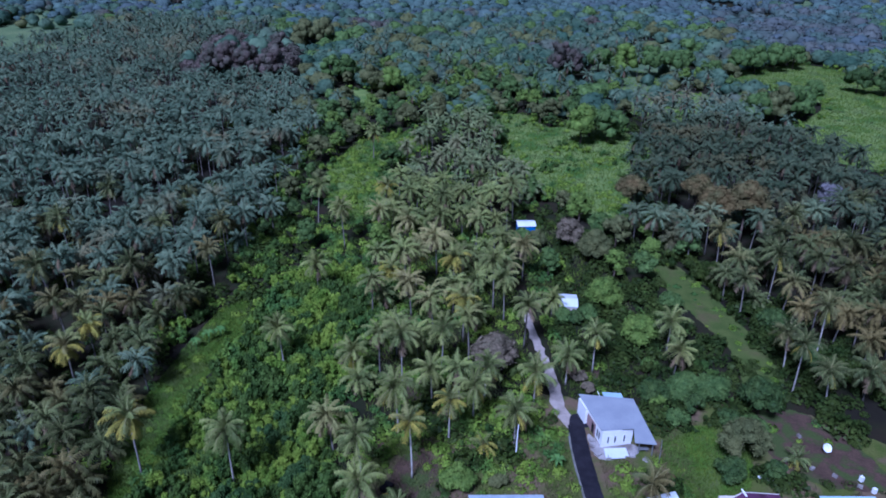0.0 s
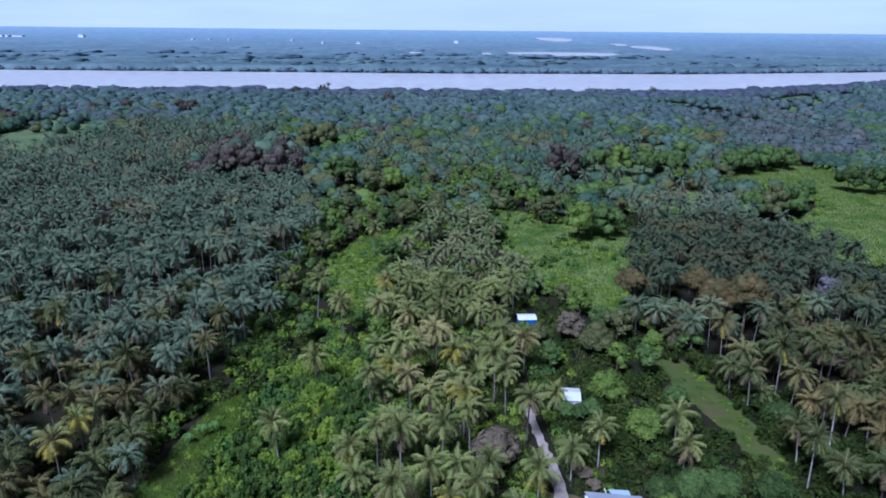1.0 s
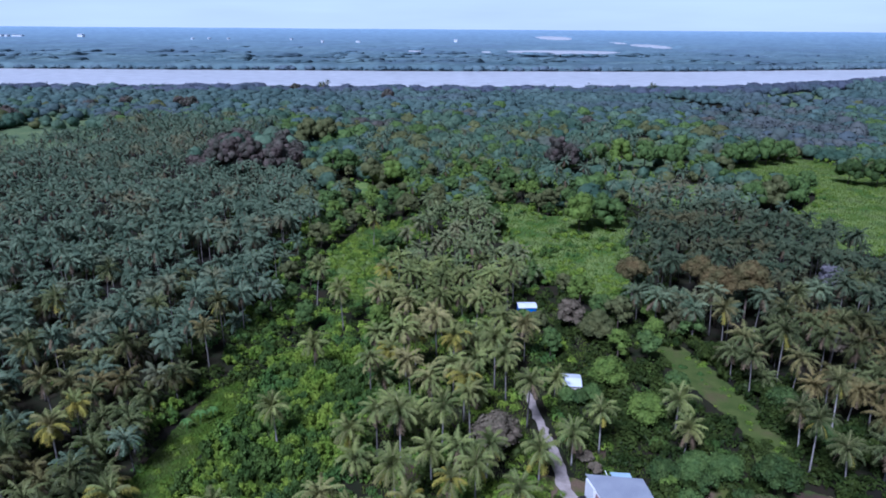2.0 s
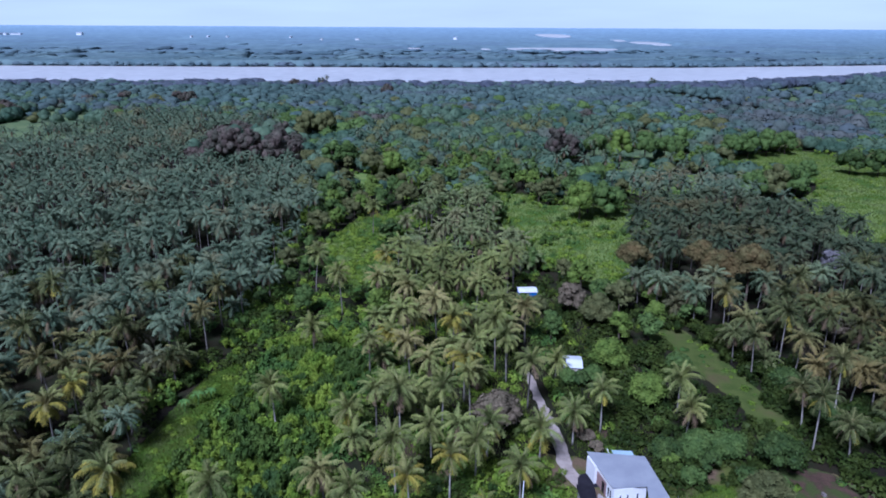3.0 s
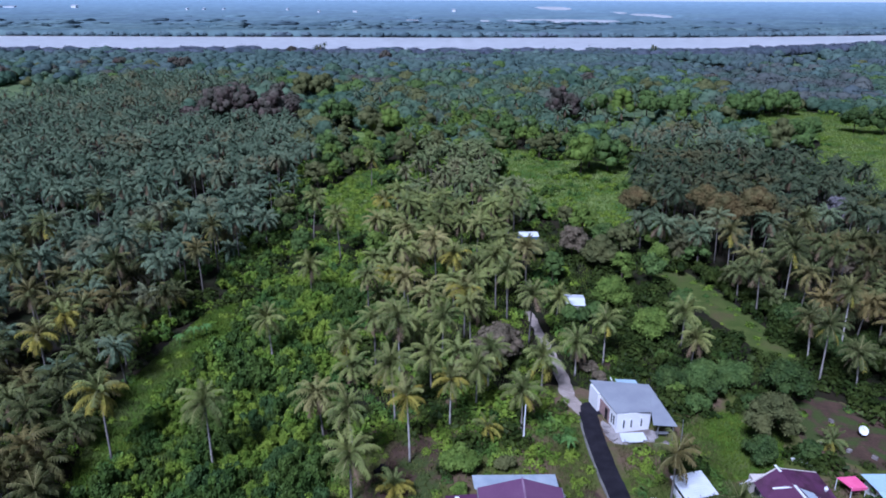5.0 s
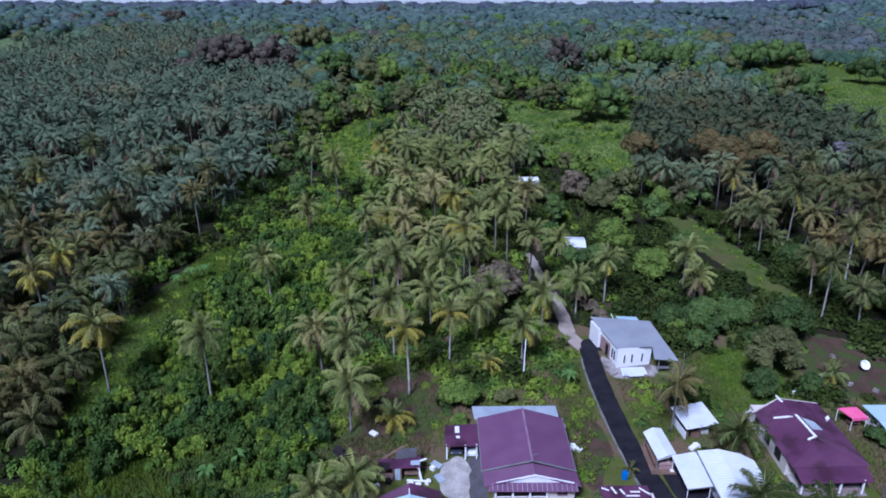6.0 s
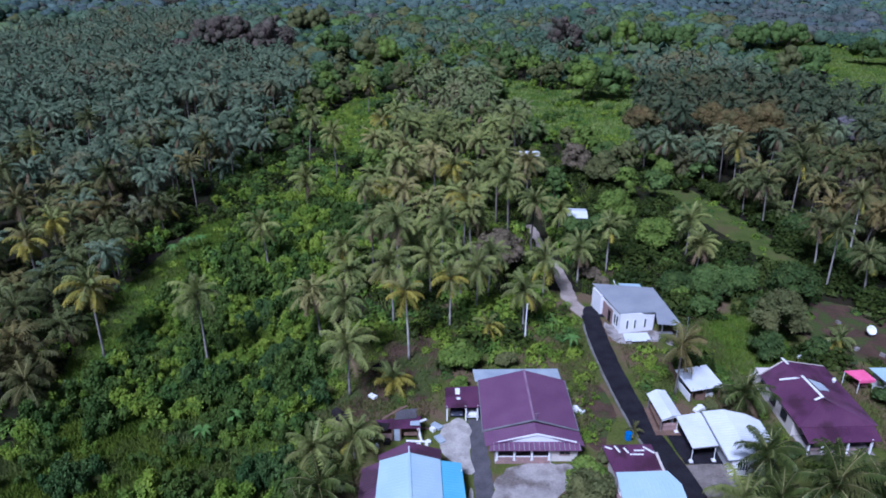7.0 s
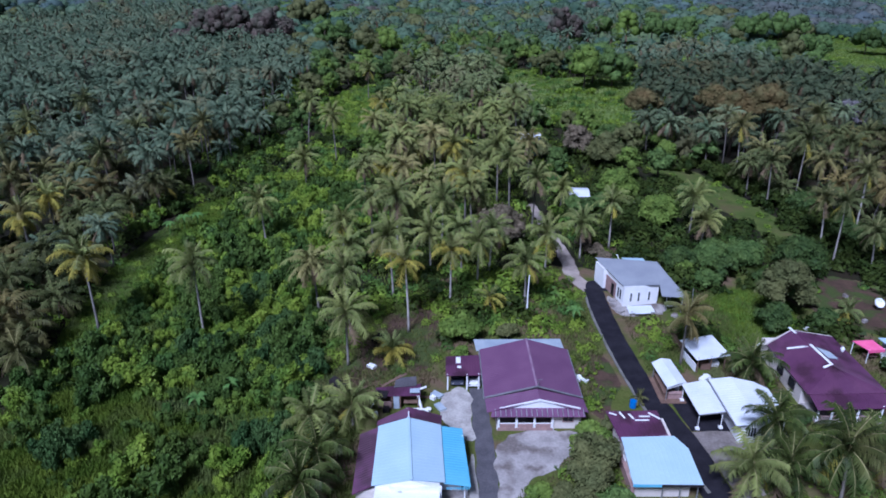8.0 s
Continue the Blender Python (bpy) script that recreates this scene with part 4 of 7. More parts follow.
def billow(rng, sides, rings, rough=0.16):
    """A lumpy rounded clump of foliage, closed at top and bottom."""
    v, f = [(0, 0, -1)], []
    for r in range(1, rings):
        th = math.pi * r / rings
        for i in range(sides):
            a = 2 * math.pi * (i + 0.5 * r) / sides
            k = rng.uniform(1 - rough, 1 + rough)
            v.append((k * math.sin(th) * math.cos(a), k * math.sin(th) * math.sin(a), -k * math.cos(th)))
    v.append((0, 0, 1.05))
    for i in range(sides):
        f.append((0, 1 + (i + 1) % sides, 1 + i))
        top = 1 + (rings - 2) * sides
        f.append((top + i, top + (i + 1) % sides, len(v) - 1))
        for r in range(rings - 2):
            p, q = 1 + r * sides, 1 + (r + 1) * sides
            j = (i + 1) % sides
            f += [(p + i, p + j, q + j), (p + i, q + j, q + i)]
    return np.array(v, float), np.array(f)


def tree_crown(rng, r, h, clumps, per, size):
    """Leaf clumps bunched on limbs; uneven outline with gaps. The crown's middle is at the origin."""
    vs, qs, at, ends = [], [], 0, []
    for k in range(clumps):
        d = rng.normal(0, 1, 3)
        d /= np.linalg.norm(d)
        d[2] = abs(d[2]) * 1.25 - 0.55
        c = d * (r * 0.68, r * 0.68, h * 0.42) * rng.uniform(0.55, 1.0)
        cr = r * rng.uniform(0.24, 0.46)
        pts, nr = dome_points(rng, per, cr, cr, cr * 0.8)
        v, q = leaf_cards(rng, pts + c, nr + (0, 0, 0.35), size)
        bv, bq = billow(rng, 6, 3, 0.22)
        q = np.concatenate([q, bq + len(v)])
        v = np.concatenate([v, bv * (cr * 0.74, cr * 0.74, cr * 0.6) + c])
        vs.append(v)
        qs.append(q + at)
        at += len(v)
        ends.append(c)
    return np.concatenate(vs), np.concatenate(qs), ends


def tree_limbs(rng, ends, h0, r):
    """A tapered trunk that splits into limbs; the top of the crown's middle lies at h0."""
    s = Shape()
    s.tube([(0, 0, -0.1), (0.05, 0.03, h0 * 0.35), (-0.05, 0.08, h0 * 0.75), (0.0, 0.0, h0 * 1.05)], [r * 1.5, r, r * 0.8, r * 0.35], 7)
    for c in ends[:6]:
        s.tube([(0, 0.05, h0 * 0.6), (c[0] * 0.5, c[1] * 0.5, h0 * 0.75 + c[2] * 0.4), (c[0] * 0.9, c[1] * 0.9, h0 + c[2] * 0.9)], [r * 0.55, r * 0.4, r * 0.12], 5)
    return s


def big_tree(x, y, h, r, tone, rng, clumps=16, per=60, size=0.55, label=None, category="tree", name="broadleaf_tree"):
    dome = tone == "rust"
    v, q, ends = tree_crown(rng, r, r * 1.5 if dome else h, clumps, per, size)
    tree = thing(name, (x, y, 0), label or f"broadleaf tree with {WORDS[tone]} foliage and a branching trunk", category, "broadleaf trees")
    mid = h - 0.62 * r if dome else h * 0.56
    tr = new("trunk", shape_mesh("trunk", tree_limbs(rng, ends, mid, 0.1 + 0.012 * h), M_BARK))
    tr.parent = tree
    cr = new("crown", array_mesh("crown", v, q, None, [LEAF[tone]]))
    cr.parent = tree
    cr.location = (0, 0, mid)
    return tree


FAR_WINE = [(-364, 604, 14, 10), (-380, 622, 14, 10), (-323, 735, 13, 9), (-250, 713, 14, 10), (-264, 722, 13, 9), (-59, 795, 15, 10), (-180, 885, 15, 9), (119, 584, 13, 8)]
WORDS = {"wine": "wine-brown", "green": "mid-green", "bright": "fresh bright green", "dark": "dark green", "rust": "rust-tinged", "brown": "withered brown", "olive": "olive", "lilac": "pale lilac"}
trng = np.random.default_rng(5)
for x, y, h, r, tone in BIG_TREES:
    fine = y < 118
    big_tree(x, y, h, r, tone, trng, clumps=34, per=210 if fine else 130, size=0.26 if fine else 0.36)
for x, y, h, r, tone in ((-58, 301, 16, 8.5, "olive"), (-48, 299, 15, 8, "green"), (-36, 364, 16, 9.5, "olive"), (-25, 366, 16, 8.5, "bright"), (-60, 386, 18, 8.5, "green"), (-52, 389, 17, 8, "green"), (-94, 500, 20, 11, "olive"), (-82, 503, 20, 11, "olive"), (-15, 304, 12, 6, "olive"), (-2, 310, 14, 6, "olive"),
                         (17, 308, 10, 5, "green"), (44, 345, 15, 7, "green"), (34, 354, 14, 7, "green"), (66, 400, 25, 9.5, "wine"), (74, 403, 19, 8.5, "wine"),
                         (57, 279, 18.5, 8.5, "bright"), (69, 284, 17, 8.5, "green"), (63, 292, 15, 7, "green"), (142, 312, 17, 8.5, "green"), (151, 313, 19, 9.5, "olive"), (160, 318, 18, 9, "green"), (168, 326, 16, 8, "green"), (183, 347, 14, 7.5, "green"),
                         (201, 432, 18, 10, "green"), (216, 440, 17, 9.5, "green"), (186, 424, 19, 10, "green"), (174, 420, 17, 9, "green"), (222, 377, 15, 9, "dark"), (234, 371, 16, 9, "dark"), (246, 374, 16, 9, "green"),
                         (92, 420, 18, 9.5, "green"), (106, 414, 20, 10, "bright"), (120, 412, 20, 10, "green"), (133, 416, 18, 9.5, "green"), (144, 428, 15, 9, "green"), (157, 412, 11, 7, "green"), (163, 402, 11, 7, "olive"),
                         (-124, 388, 23, 9.5, "wine"), (-102, 378, 27, 11, "wine"), (-113, 382, 26, 11, "wine"), (-90, 382, 24, 10.5, "wine"), (-97, 425, 19, 9, "wine"), (-100, 450, 20, 10, "wine"), (-125, 455, 19, 9, "wine"), (-138, 480, 16, 9, "wine")):
    big_tree(x, y, h, r, tone, trng, clumps=30, per=52, size=0.52)
for x, y, h, r in FAR_WINE:
    big_tree(x, y, h, r, "wine", trng, clumps=24, per=36, size=0.9)
# garden trees and rounded bushes by the houses
for x, y, h, r, tone in ((3.3, 88.4, 4.0, 3.4, "bright"), (16.6, 60.4, 5.2, 3.6, "olive"), (15.4, 56.8, 5.0, 3.2, "olive"), (14.5, 52, 4, 2.6, "olive"), (17.8, 53.5, 4, 2.6, "green"),
                         (3.2, 82.6, 2.2, 1.5, "bright"), (48.8, 107.9, 4.4, 2.8, "dark"), (44.5, 104.6, 3.6, 2.6, "green"), (52.5, 112, 5.2, 3.2, "olive"),
                         (49.5, 115, 4.4, 3, "green"), (54, 104.5, 4.2, 2.4, "dark"), (46.5, 111.5, 4.6, 2.6, "green"), (42, 110, 3.2, 2.0, "bright"), (57, 91, 3.4, 2.4, "dark"),
                         (60.5, 79, 2.6, 2.2, "dark"), (63, 82, 2.4, 2.0, "green"), (57.6, 98, 3.8, 2.2, "olive"), (63.8, 97.5, 1.8, 1.3, "olive"), (41, 79.2, 2.2, 1.6, "green"),
                         (43.2, 68.5, 2.2, 1.5, "dark"), (16.9, 62.2, 5.0, 3.0, "bright"), (10.4, 56.2, 1.8, 1.6, "bright"), (12.8, 55.6, 2.2, 1.8, "olive"), (9.0, 54.0, 2.0, 1.8, "bright"), (42.6, 60.4, 2.4, 2.0, "dark"), (47.8, 61.4, 2.2, 2.2, "dark"), (50.2, 58.0, 2.6, 2.4, "dark"), (44.0, 58.0, 2.0, 1.8, "green"), (38.6, 59.6, 1.8, 1.6, "dark"), (28.4, 117.8, 2.8, 2.0, "brown"), (29.4, 114.0, 2.6, 1.8, "brown"), (27.2, 121.0, 3.0, 2.0, "wine"), (10.1, 88.6, 2.4, 2.0, "olive"), (36.5, 77.8, 1.6, 1.2, "olive"), (20.6, 67.5, 2.4, 1.6, "olive")):
    big_tree(x, y, h, r, tone, trng, clumps=16, per=170, size=0.28, name="garden_bush" if h < 3 else "garden_tree",
             label=f"rounded {WORDS[tone]} {'bush' if h < 3 else 'garden tree'} near the houses", category="bush" if h < 3 else "tree")

# mid-distance trees: a few shared shapes
TREE_KINDS = []
for tone in ("green", "dark", "green", "olive", "bright", "brown"):
    v, q, ends = tree_crown(trng, 4.2, 9, 15, 52, 0.4)
    TREE_KINDS.append((tone, array_mesh("crown", v, q, None, [LEAF[tone]]), shape_mesh("trunk", tree_limbs(trng, ends, 5.0, 0.2), M_BARK)))
spots = []
p = jitter_grid(-48, 62, 164, 420, 9.0, trng)
p = p[~inside(MID_CLEARING, *p.T) & ~inside(EAST_FIELD, *p.T) & ~inside(FAR_CLEARING, *p.T) & ~inside(CENTRE_GROVE, *p.T) & ~inside(GRASS_LANE, *p.T)]
p = p[~((p[:, 0] > -48) & (p[:, 0] < -14) & (p[:, 1] < 205) & (trng.random(len(p)) < 0.65))]
spots.append(p[~((p[:, 0] > 18) & (p[:, 0] < 36) & (p[:, 1] > 180) & (p[:, 1] < 205))])
p = jitter_grid(88, 260, 320, 430, 10.0, trng)
spots.append(p[~inside(PASTURE, *p.T) & ~inside(FAR_FIELD_N, *p.T) & ~inside(SCRUB, *p.T) & (trng.random(len(p)) < 0.75)])
spots = clear_of(np.concatenate(spots), [t[:2] for t in BIG_TREES], 5)
spots = clear_of(spots, HEROES, 4)
LAND = np.array([o.location[:2] for o in bpy.data.objects if o.name.startswith("broadleaf_tree")])
spots = clear_of(spots, LAND, 7.5)
sorder = np.argsort(np.hypot(*spots.T))
spots = spots[sorder]
SPARE = spots[290:]
for x, y in spots[:290]:
    pool = (0, 1, 2, 3, 0, 4, 4, 3)
    tone, cm, tm = TREE_KINDS[pool[int(trng.integers(len(pool)))]]
    k = trng.uniform(0.75, 1.3)
    tree = thing("broadleaf_tree", (x, y, 0), f"bushy broadleaf tree with {WORDS[tone]} foliage in the woods", "tree", "broadleaf trees")
    tr = new("trunk", tm)
    tr.parent = tree
    tr.scale = (k, k, k)
    cr = new("crown", cm)
    cr.parent = tree
    cr.location = (0, 0, 5.0 * k)
    cr.rotation_euler = (0, 0, trng.uniform(0, 6.28))
    cr.scale = (k * trng.uniform(0.85, 1.2), k * trng.uniform(0.85, 1.2), k)


def wood_stuff(name, pts, sizes, leaves, size, material, kinds, label, tall=0.62, lumps=6, wide=1.0, flat=0.85):
    """Far woods, joined: every crown a loose dome of leaf clumps."""
    vs, qs, at = [], [], 0
    if len(pts) == 0:
        return None
    pick = trng.integers(0, kinds, len(pts))
    for k in range(kinds):
        sel = pick == k
        if not sel.any():
            continue
        # a lumpy inner crown under a ragged coat of leaf tufts
        ph = trng.uniform(0, 6.28, 4)
        stretch = trng.uniform(0.75, 1.2)

        def swell(d):
            n = np.linalg.norm(d, axis=1, keepdims=True) + 1e-9
            u = d / n
            return d * (1 + 0.16 * np.sin(4.2 * u[:, :1] + ph[0]) * np.cos(3.8 * u[:, 1:2] + ph[1]) + 0.12 * np.sin(7.5 * u[:, 2:] + ph[2]) * np.cos(6.5 * u[:, :1] + ph[3])) * (1, 1, stretch)

        v, q = billow(trng, 9 if lumps > 4 else 7, 5 if lumps > 4 else 4, 0.1)
        v = swell(v * 0.88)
        d, nr = dome_points(trng, leaves, 1, 1, 1.0, -0.35)
        d = nr * trng.uniform(0.84, 1.08, leaves)[:, None]
        lv, lq = leaf_cards(trng, swell(d), nr + (0, 0, 0.15), size)
        q = np.concatenate([q, lq + len(v)])
        v = np.concatenate([v, lv]) * (1, 1, flat)
        rows = np.column_stack([pts[sel], sizes[sel] * tall, trng.uniform(0, 6.28, sel.sum()), wide * sizes[sel] * trng.uniform(0.5, 0.72, sel.sum())])
        vv, qq = spread(v, q, rows)
        vs.append(vv)
        qs.append(qq + at)
        at += len(vv)
    me = array_mesh(name, np.concatenate(vs), np.concatenate(qs), None, [material])
    return tagged(new(name, me), label, "woods", kind="stuff")


p = np.concatenate([jitter_grid(-520, 520, 322, 640, 7.6, trng), jitter_grid(-760, 760, 640, 935, 8.2, trng)])
p = p[in_view(p, 10)]
keep = ~inside(BROWN_WOOD, *p.T) & ~inside(PASTURE, *p.T) & ~inside(EAST_FIELD, *p.T) & ~inside(FAR_CLEARING, *p.T)
for poly in (FAR_FIELD_W, FAR_FIELD_E, FAR_FIELD_N, FAR_FIELD_X, SCRUB):
    keep &= ~inside(poly, *(p + trng.normal(0, 5, p.shape)).T) | (trng.random(len(p)) < 0.12)
keep &= ~((p[:, 0] < west_edge(p[:, 1]) + 4) & (p[:, 1] < 560))
keep &= ~((p[:, 1] < 440) & (p[:, 0] > -60) & (p[:, 0] < 270) & (trng.random(len(p)) < 0.35))
keep &= ~((p[:, 0] > 84) & (p[:, 0] < 126) & (p[:, 1] < 325))
keep &= p[:, 1] < near_bank(p[:, 0]) - 4
p = clear_of(p[keep], LAND, 8)
sz = np.clip(trng.normal(7.2, 1.9, len(p)), 4, 12) * np.interp(p[:, 1], [330, 520], [0.82, 1.0])
m = p[:, 1] + trng.normal(0, 70, len(p)) < 620
m &= ~(inside(PURPLE_WOOD, *p.T))
tone = np.array([noise.noise(Vector((x * 0.02, y * 0.02, 11))) for x, y in p]) + trng.normal(0, 0.25, len(p))
for sel, material, words in ((m & (abs(tone) <= 0.38), M_WOODS, "dense mixed woodland of rounded crowns"), (m & (tone > 0.38), LEAF["olive"], "pale olive crowns among the mixed woodland"), (m & (tone < -0.38), LEAF["green"], "mid-green crowns among the mixed woodland")):
    wood_stuff("mixed_wood", p[sel], sz[sel], 110, 0.15, material, 8, words, lumps=5, wide=1.25, tall=0.5, flat=0.72)
pw = inside(PURPLE_WOOD, *p.T) & (trng.random(len(p)) < 0.8)
wood_stuff("far_wood", p[~m & ~pw], sz[~m & ~pw], 24, 0.2, M_FARWOODS, 8, "far woodland reaching the river, tinted blue for haze", lumps=3, wide=1.35, tall=0.42, flat=0.62)
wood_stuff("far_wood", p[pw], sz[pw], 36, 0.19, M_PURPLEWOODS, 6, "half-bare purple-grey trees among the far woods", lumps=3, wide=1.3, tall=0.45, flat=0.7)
wood_stuff("mixed_wood", SPARE, np.clip(trng.normal(9, 2, len(SPARE)), 6, 15), 130, 0.2, M_WOODS, 6, "dense mixed woodland of rounded crowns")
p = jitter_grid(-165, -80, 390, 555, 8.5, trng)
p = clear_of(p[inside(BROWN_WOOD, *p.T)], LAND, 6)
if len(p) == 0:
    p = np.array([(-118, 440), (-108, 470)], float)
h2 = trng.random(len(p)) < 0.55
wood_stuff("brown_wood", p[h2], np.clip(trng.normal(9.5, 2, h2.sum()), 6, 13), 200, 0.2, LEAF["wine"], 5, "tall wine-brown trees in the plantation")
wood_stuff("mixed_wood", p[~h2], np.clip(trng.normal(10, 2.5, (~h2).sum()), 6, 15), 60, 0.16, M_WOODS, 5, "dense mixed woodland of rounded crowns")
p = jitter_grid(-800, 1200, 880, 1700, 9.0, trng)
d = near_bank(p[:, 0]) - p[:, 1]
p = p[(d > 0) & (d < 60) & in_view(p, 10)]
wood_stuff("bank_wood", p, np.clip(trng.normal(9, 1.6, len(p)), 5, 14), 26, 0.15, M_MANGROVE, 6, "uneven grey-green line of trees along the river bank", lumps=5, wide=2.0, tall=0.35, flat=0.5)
p = jitter_grid(560, 1250, 935, 1500, 9.5, trng)
p = p[(near_bank(p[:, 0]) - p[:, 1] > 55) & in_view(p, 10)]
wood_stuff("far_wood", p, np.clip(trng.normal(8, 2, len(p)), 5, 13), 14, 0.25, M_FARWOODS, 4, "far woodland reaching the river, tinted blue for haze", lumps=3, wide=1.1, tall=0.5)


def thicket_stuff(name, pts, sizes, lumps, per, size, material, label, tall=1.5, kinds=8, hang=0.8):
    """Creeper-covered mounds: every one a bunch of close lumps draped in hanging leaves."""
    vs, qs, at = [], [], 0
    pick = trng.integers(0, kinds, len(pts))
    for k in range(kinds):
        sel = pick == k
        if not sel.any():
            continue
        bits, tris, base = [], [], 0
        for j in range(lumps):
            a, rr = trng.uniform(0, 6.28), 0.75 * math.sqrt(trng.random())
            c = np.array([rr * math.cos(a), rr * math.sin(a), tall * (1 - 0.55 * rr) * trng.uniform(0.35, 0.95)])
            cr = trng.uniform(0.3, 0.46)
            bv, bq = billow(trng, 6, 3, 0.25)
            bits.append(bv * (cr * 0.66, cr * 0.66, cr * 0.8) + c)
            tris.append(bq + base)
            base += len(bv)
            pp, nr = dome_points(trng, per, cr, cr, cr * 1.2, -0.45)
            v, q = leaf_cards(trng, pp + c, nr + (0, 0, 0.2), size, hang=hang)
            bits.append(v)
            tris.append(q + base)
            base += len(v)
        v, q = np.concatenate(bits), np.concatenate(tris)
        v[:, 2] = np.maximum(v[:, 2], 0.02)
        rows = np.column_stack([pts[sel], np.zeros(sel.sum()), trng.uniform(0, 6.28, sel.sum()), sizes[sel]])
        vv, qq = spread(v, q, rows)
        vs.append(vv)
        qs.append(qq + at)
        at += len(vv)
    me = array_mesh(name, np.concatenate(vs), np.concatenate(qs), None, [material])
    return tagged(new(name, me), label, "shrubs", kind="stuff")


def shrub_stuff(name, pts, sizes, leaves, size, material, label, flat=0.75, kinds=6, category="shrubs", hang=0.0):
    vs, qs, at = [], [], 0
    pick = trng.integers(0, kinds, len(pts))
    for k in range(kinds):
        sel = pick == k
        c, nr = dome_points(trng, leaves, 1, 1, flat, -0.05)
        bump = 1 + 0.28 * np.sin(c[:, :1] * 4.1 + k) * np.cos(c[:, 1:2] * 3.7 + 2 * k)
        v, q = leaf_cards(trng, c * bump + (0, 0, flat * 0.25), nr + (0, 0, 0.5), size, hang=hang)
        v[:, 2] = np.maximum(v[:, 2], 0.02)
        rows = np.column_stack([pts[sel], np.zeros(sel.sum()), trng.uniform(0, 6.28, sel.sum()), sizes[sel]])
        vv, qq = spread(v, q, rows)
        vs.append(vv)
        qs.append(qq + at)
        at += len(vv)
    me = array_mesh(name, np.concatenate(vs), np.concatenate(qs), None, [material])
    return tagged(new(name, me), label, category, kind="stuff")


p = jitter_grid(-60, -8, 52, 170, 2.1, trng, 0.48)
p = p[inside(SHRUBS, *p.T) & ~inside(GRASS_STRIP, *p.T) & ~(inside(TALL_GRASS, *(p + trng.normal(0, 2, p.shape)).T) & (trng.random(len(p)) < 0.66))]
lumpy = np.array([noise.noise(Vector((x * 0.11, y * 0.11, 0))) for x, y in p])
ssz = np.clip(1.6 + 1.4 * lumpy + trng.normal(0, 0.4, len(p)), 0.6, 2.7)
shade = np.array([noise.noise(Vector((x * 0.12 + 40, y * 0.12, 3))) for x, y in p]) + 0.3 * trng.normal(0, 1, len(p))
dk = (shade > 0.2) | ((p[:, 1] < 96) & (shade > 0.02))
near = p[:, 1] < 108
for sel, per, leaf in ((near, 84, 0.12), (~near, 46, 0.16)):
    thicket_stuff("creeper_shrubs", p[~dk & sel], ssz[~dk & sel], 7, per, leaf, M_SHRUB, "bright green creeper-covered shrubs filling the clearing", 1.4, hang=1.0)
    thicket_stuff("leafy_thicket", p[dk & sel], ssz[dk & sel] * 1.08, 7, per, leaf, M_DARKSHRUB, "dark green broad-leaved thicket in the clearing", 1.75, hang=1.4)
# mounds of hanging vines at the front of the shrub bed
vines = []
for x, y, n, r in ((-19, 64, 9, 3.2), (-18.5, 78, 9, 3.4), (-24, 90, 8, 3.5), (-33, 84, 7, 3.0), (-40, 64, 6, 3.0), (-28, 101, 7, 3.5)):
    vines.append(trng.normal(0, 0.5, (n, 2)) * r + (x, y))
vines = np.concatenate(vines)
thicket_stuff("hanging_vines", vines, trng.uniform(1.4, 2.2, len(vines)), 8, 130, 0.1, M_VINE, "tall mound of dark blue-green hanging vines", 2.0, hang=2.6)
# bushes crowding the rim of the plantation
y = trng.uniform(128, 315, 150)
pp = np.column_stack([west_edge(y) + trng.uniform(-3, 9, 150), y])
pp = pp[~inside(GRASS_STRIP, *pp.T)]
half = trng.random(len(pp)) < 0.45
rs = trng.uniform(1.4, 2.8, len(pp))
thicket_stuff("rim_bushes", pp[half], rs[half], 6, 40, 0.17, M_SHRUB, "green bushes along the rim of the plantation", 1.4, hang=0.4)
thicket_stuff("rim_bushes", pp[~half], rs[~half], 6, 40, 0.17, M_DARKSHRUB, "dark green bushes along the rim of the plantation", 1.6, hang=0.4)
# clearings farther back and shrubs on the house side
p = jitter_grid(-56, 66, 100, 300, 2.6, trng, 0.45)
k1 = inside(MID_CLEARING, *p.T) | ((p[:, 0] > -50) & (p[:, 0] < -14) & (p[:, 1] > 160) & (p[:, 1] < 205))
k2 = inside(EAST_SHRUBS, *p.T) & (trng.random(len(p)) < 0.6)
k3 = inside(EAST_FIELD, *p.T) & (np.array([noise.noise(Vector((x * 0.06, y * 0.06, 7))) for x, y in p]) + trng.normal(0, 0.12, len(p)) > 0.2)
pp = p[(k1 & (trng.random(len(p)) < 0.75)) | k3]
shrub_stuff("creeper_shrubs", pp, np.clip(trng.normal(1.2, 0.4, len(pp)), 0.5, 2.6), 160, 0.23, M_SHRUB, "low bright green creepers over the clearing")
pp = p[k2]
half = trng.random(len(pp)) < 0.3
gs = np.clip(trng.normal(1.5, 0.4, len(pp)), 0.8, 2.4)
thicket_stuff("garden_thicket", pp[half], gs[half], 6, 42, 0.17, M_DARKSHRUB, "bushy green thicket behind the white house", 1.3, hang=0.4)
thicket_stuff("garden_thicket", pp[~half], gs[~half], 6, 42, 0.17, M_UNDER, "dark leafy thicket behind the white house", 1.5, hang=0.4)
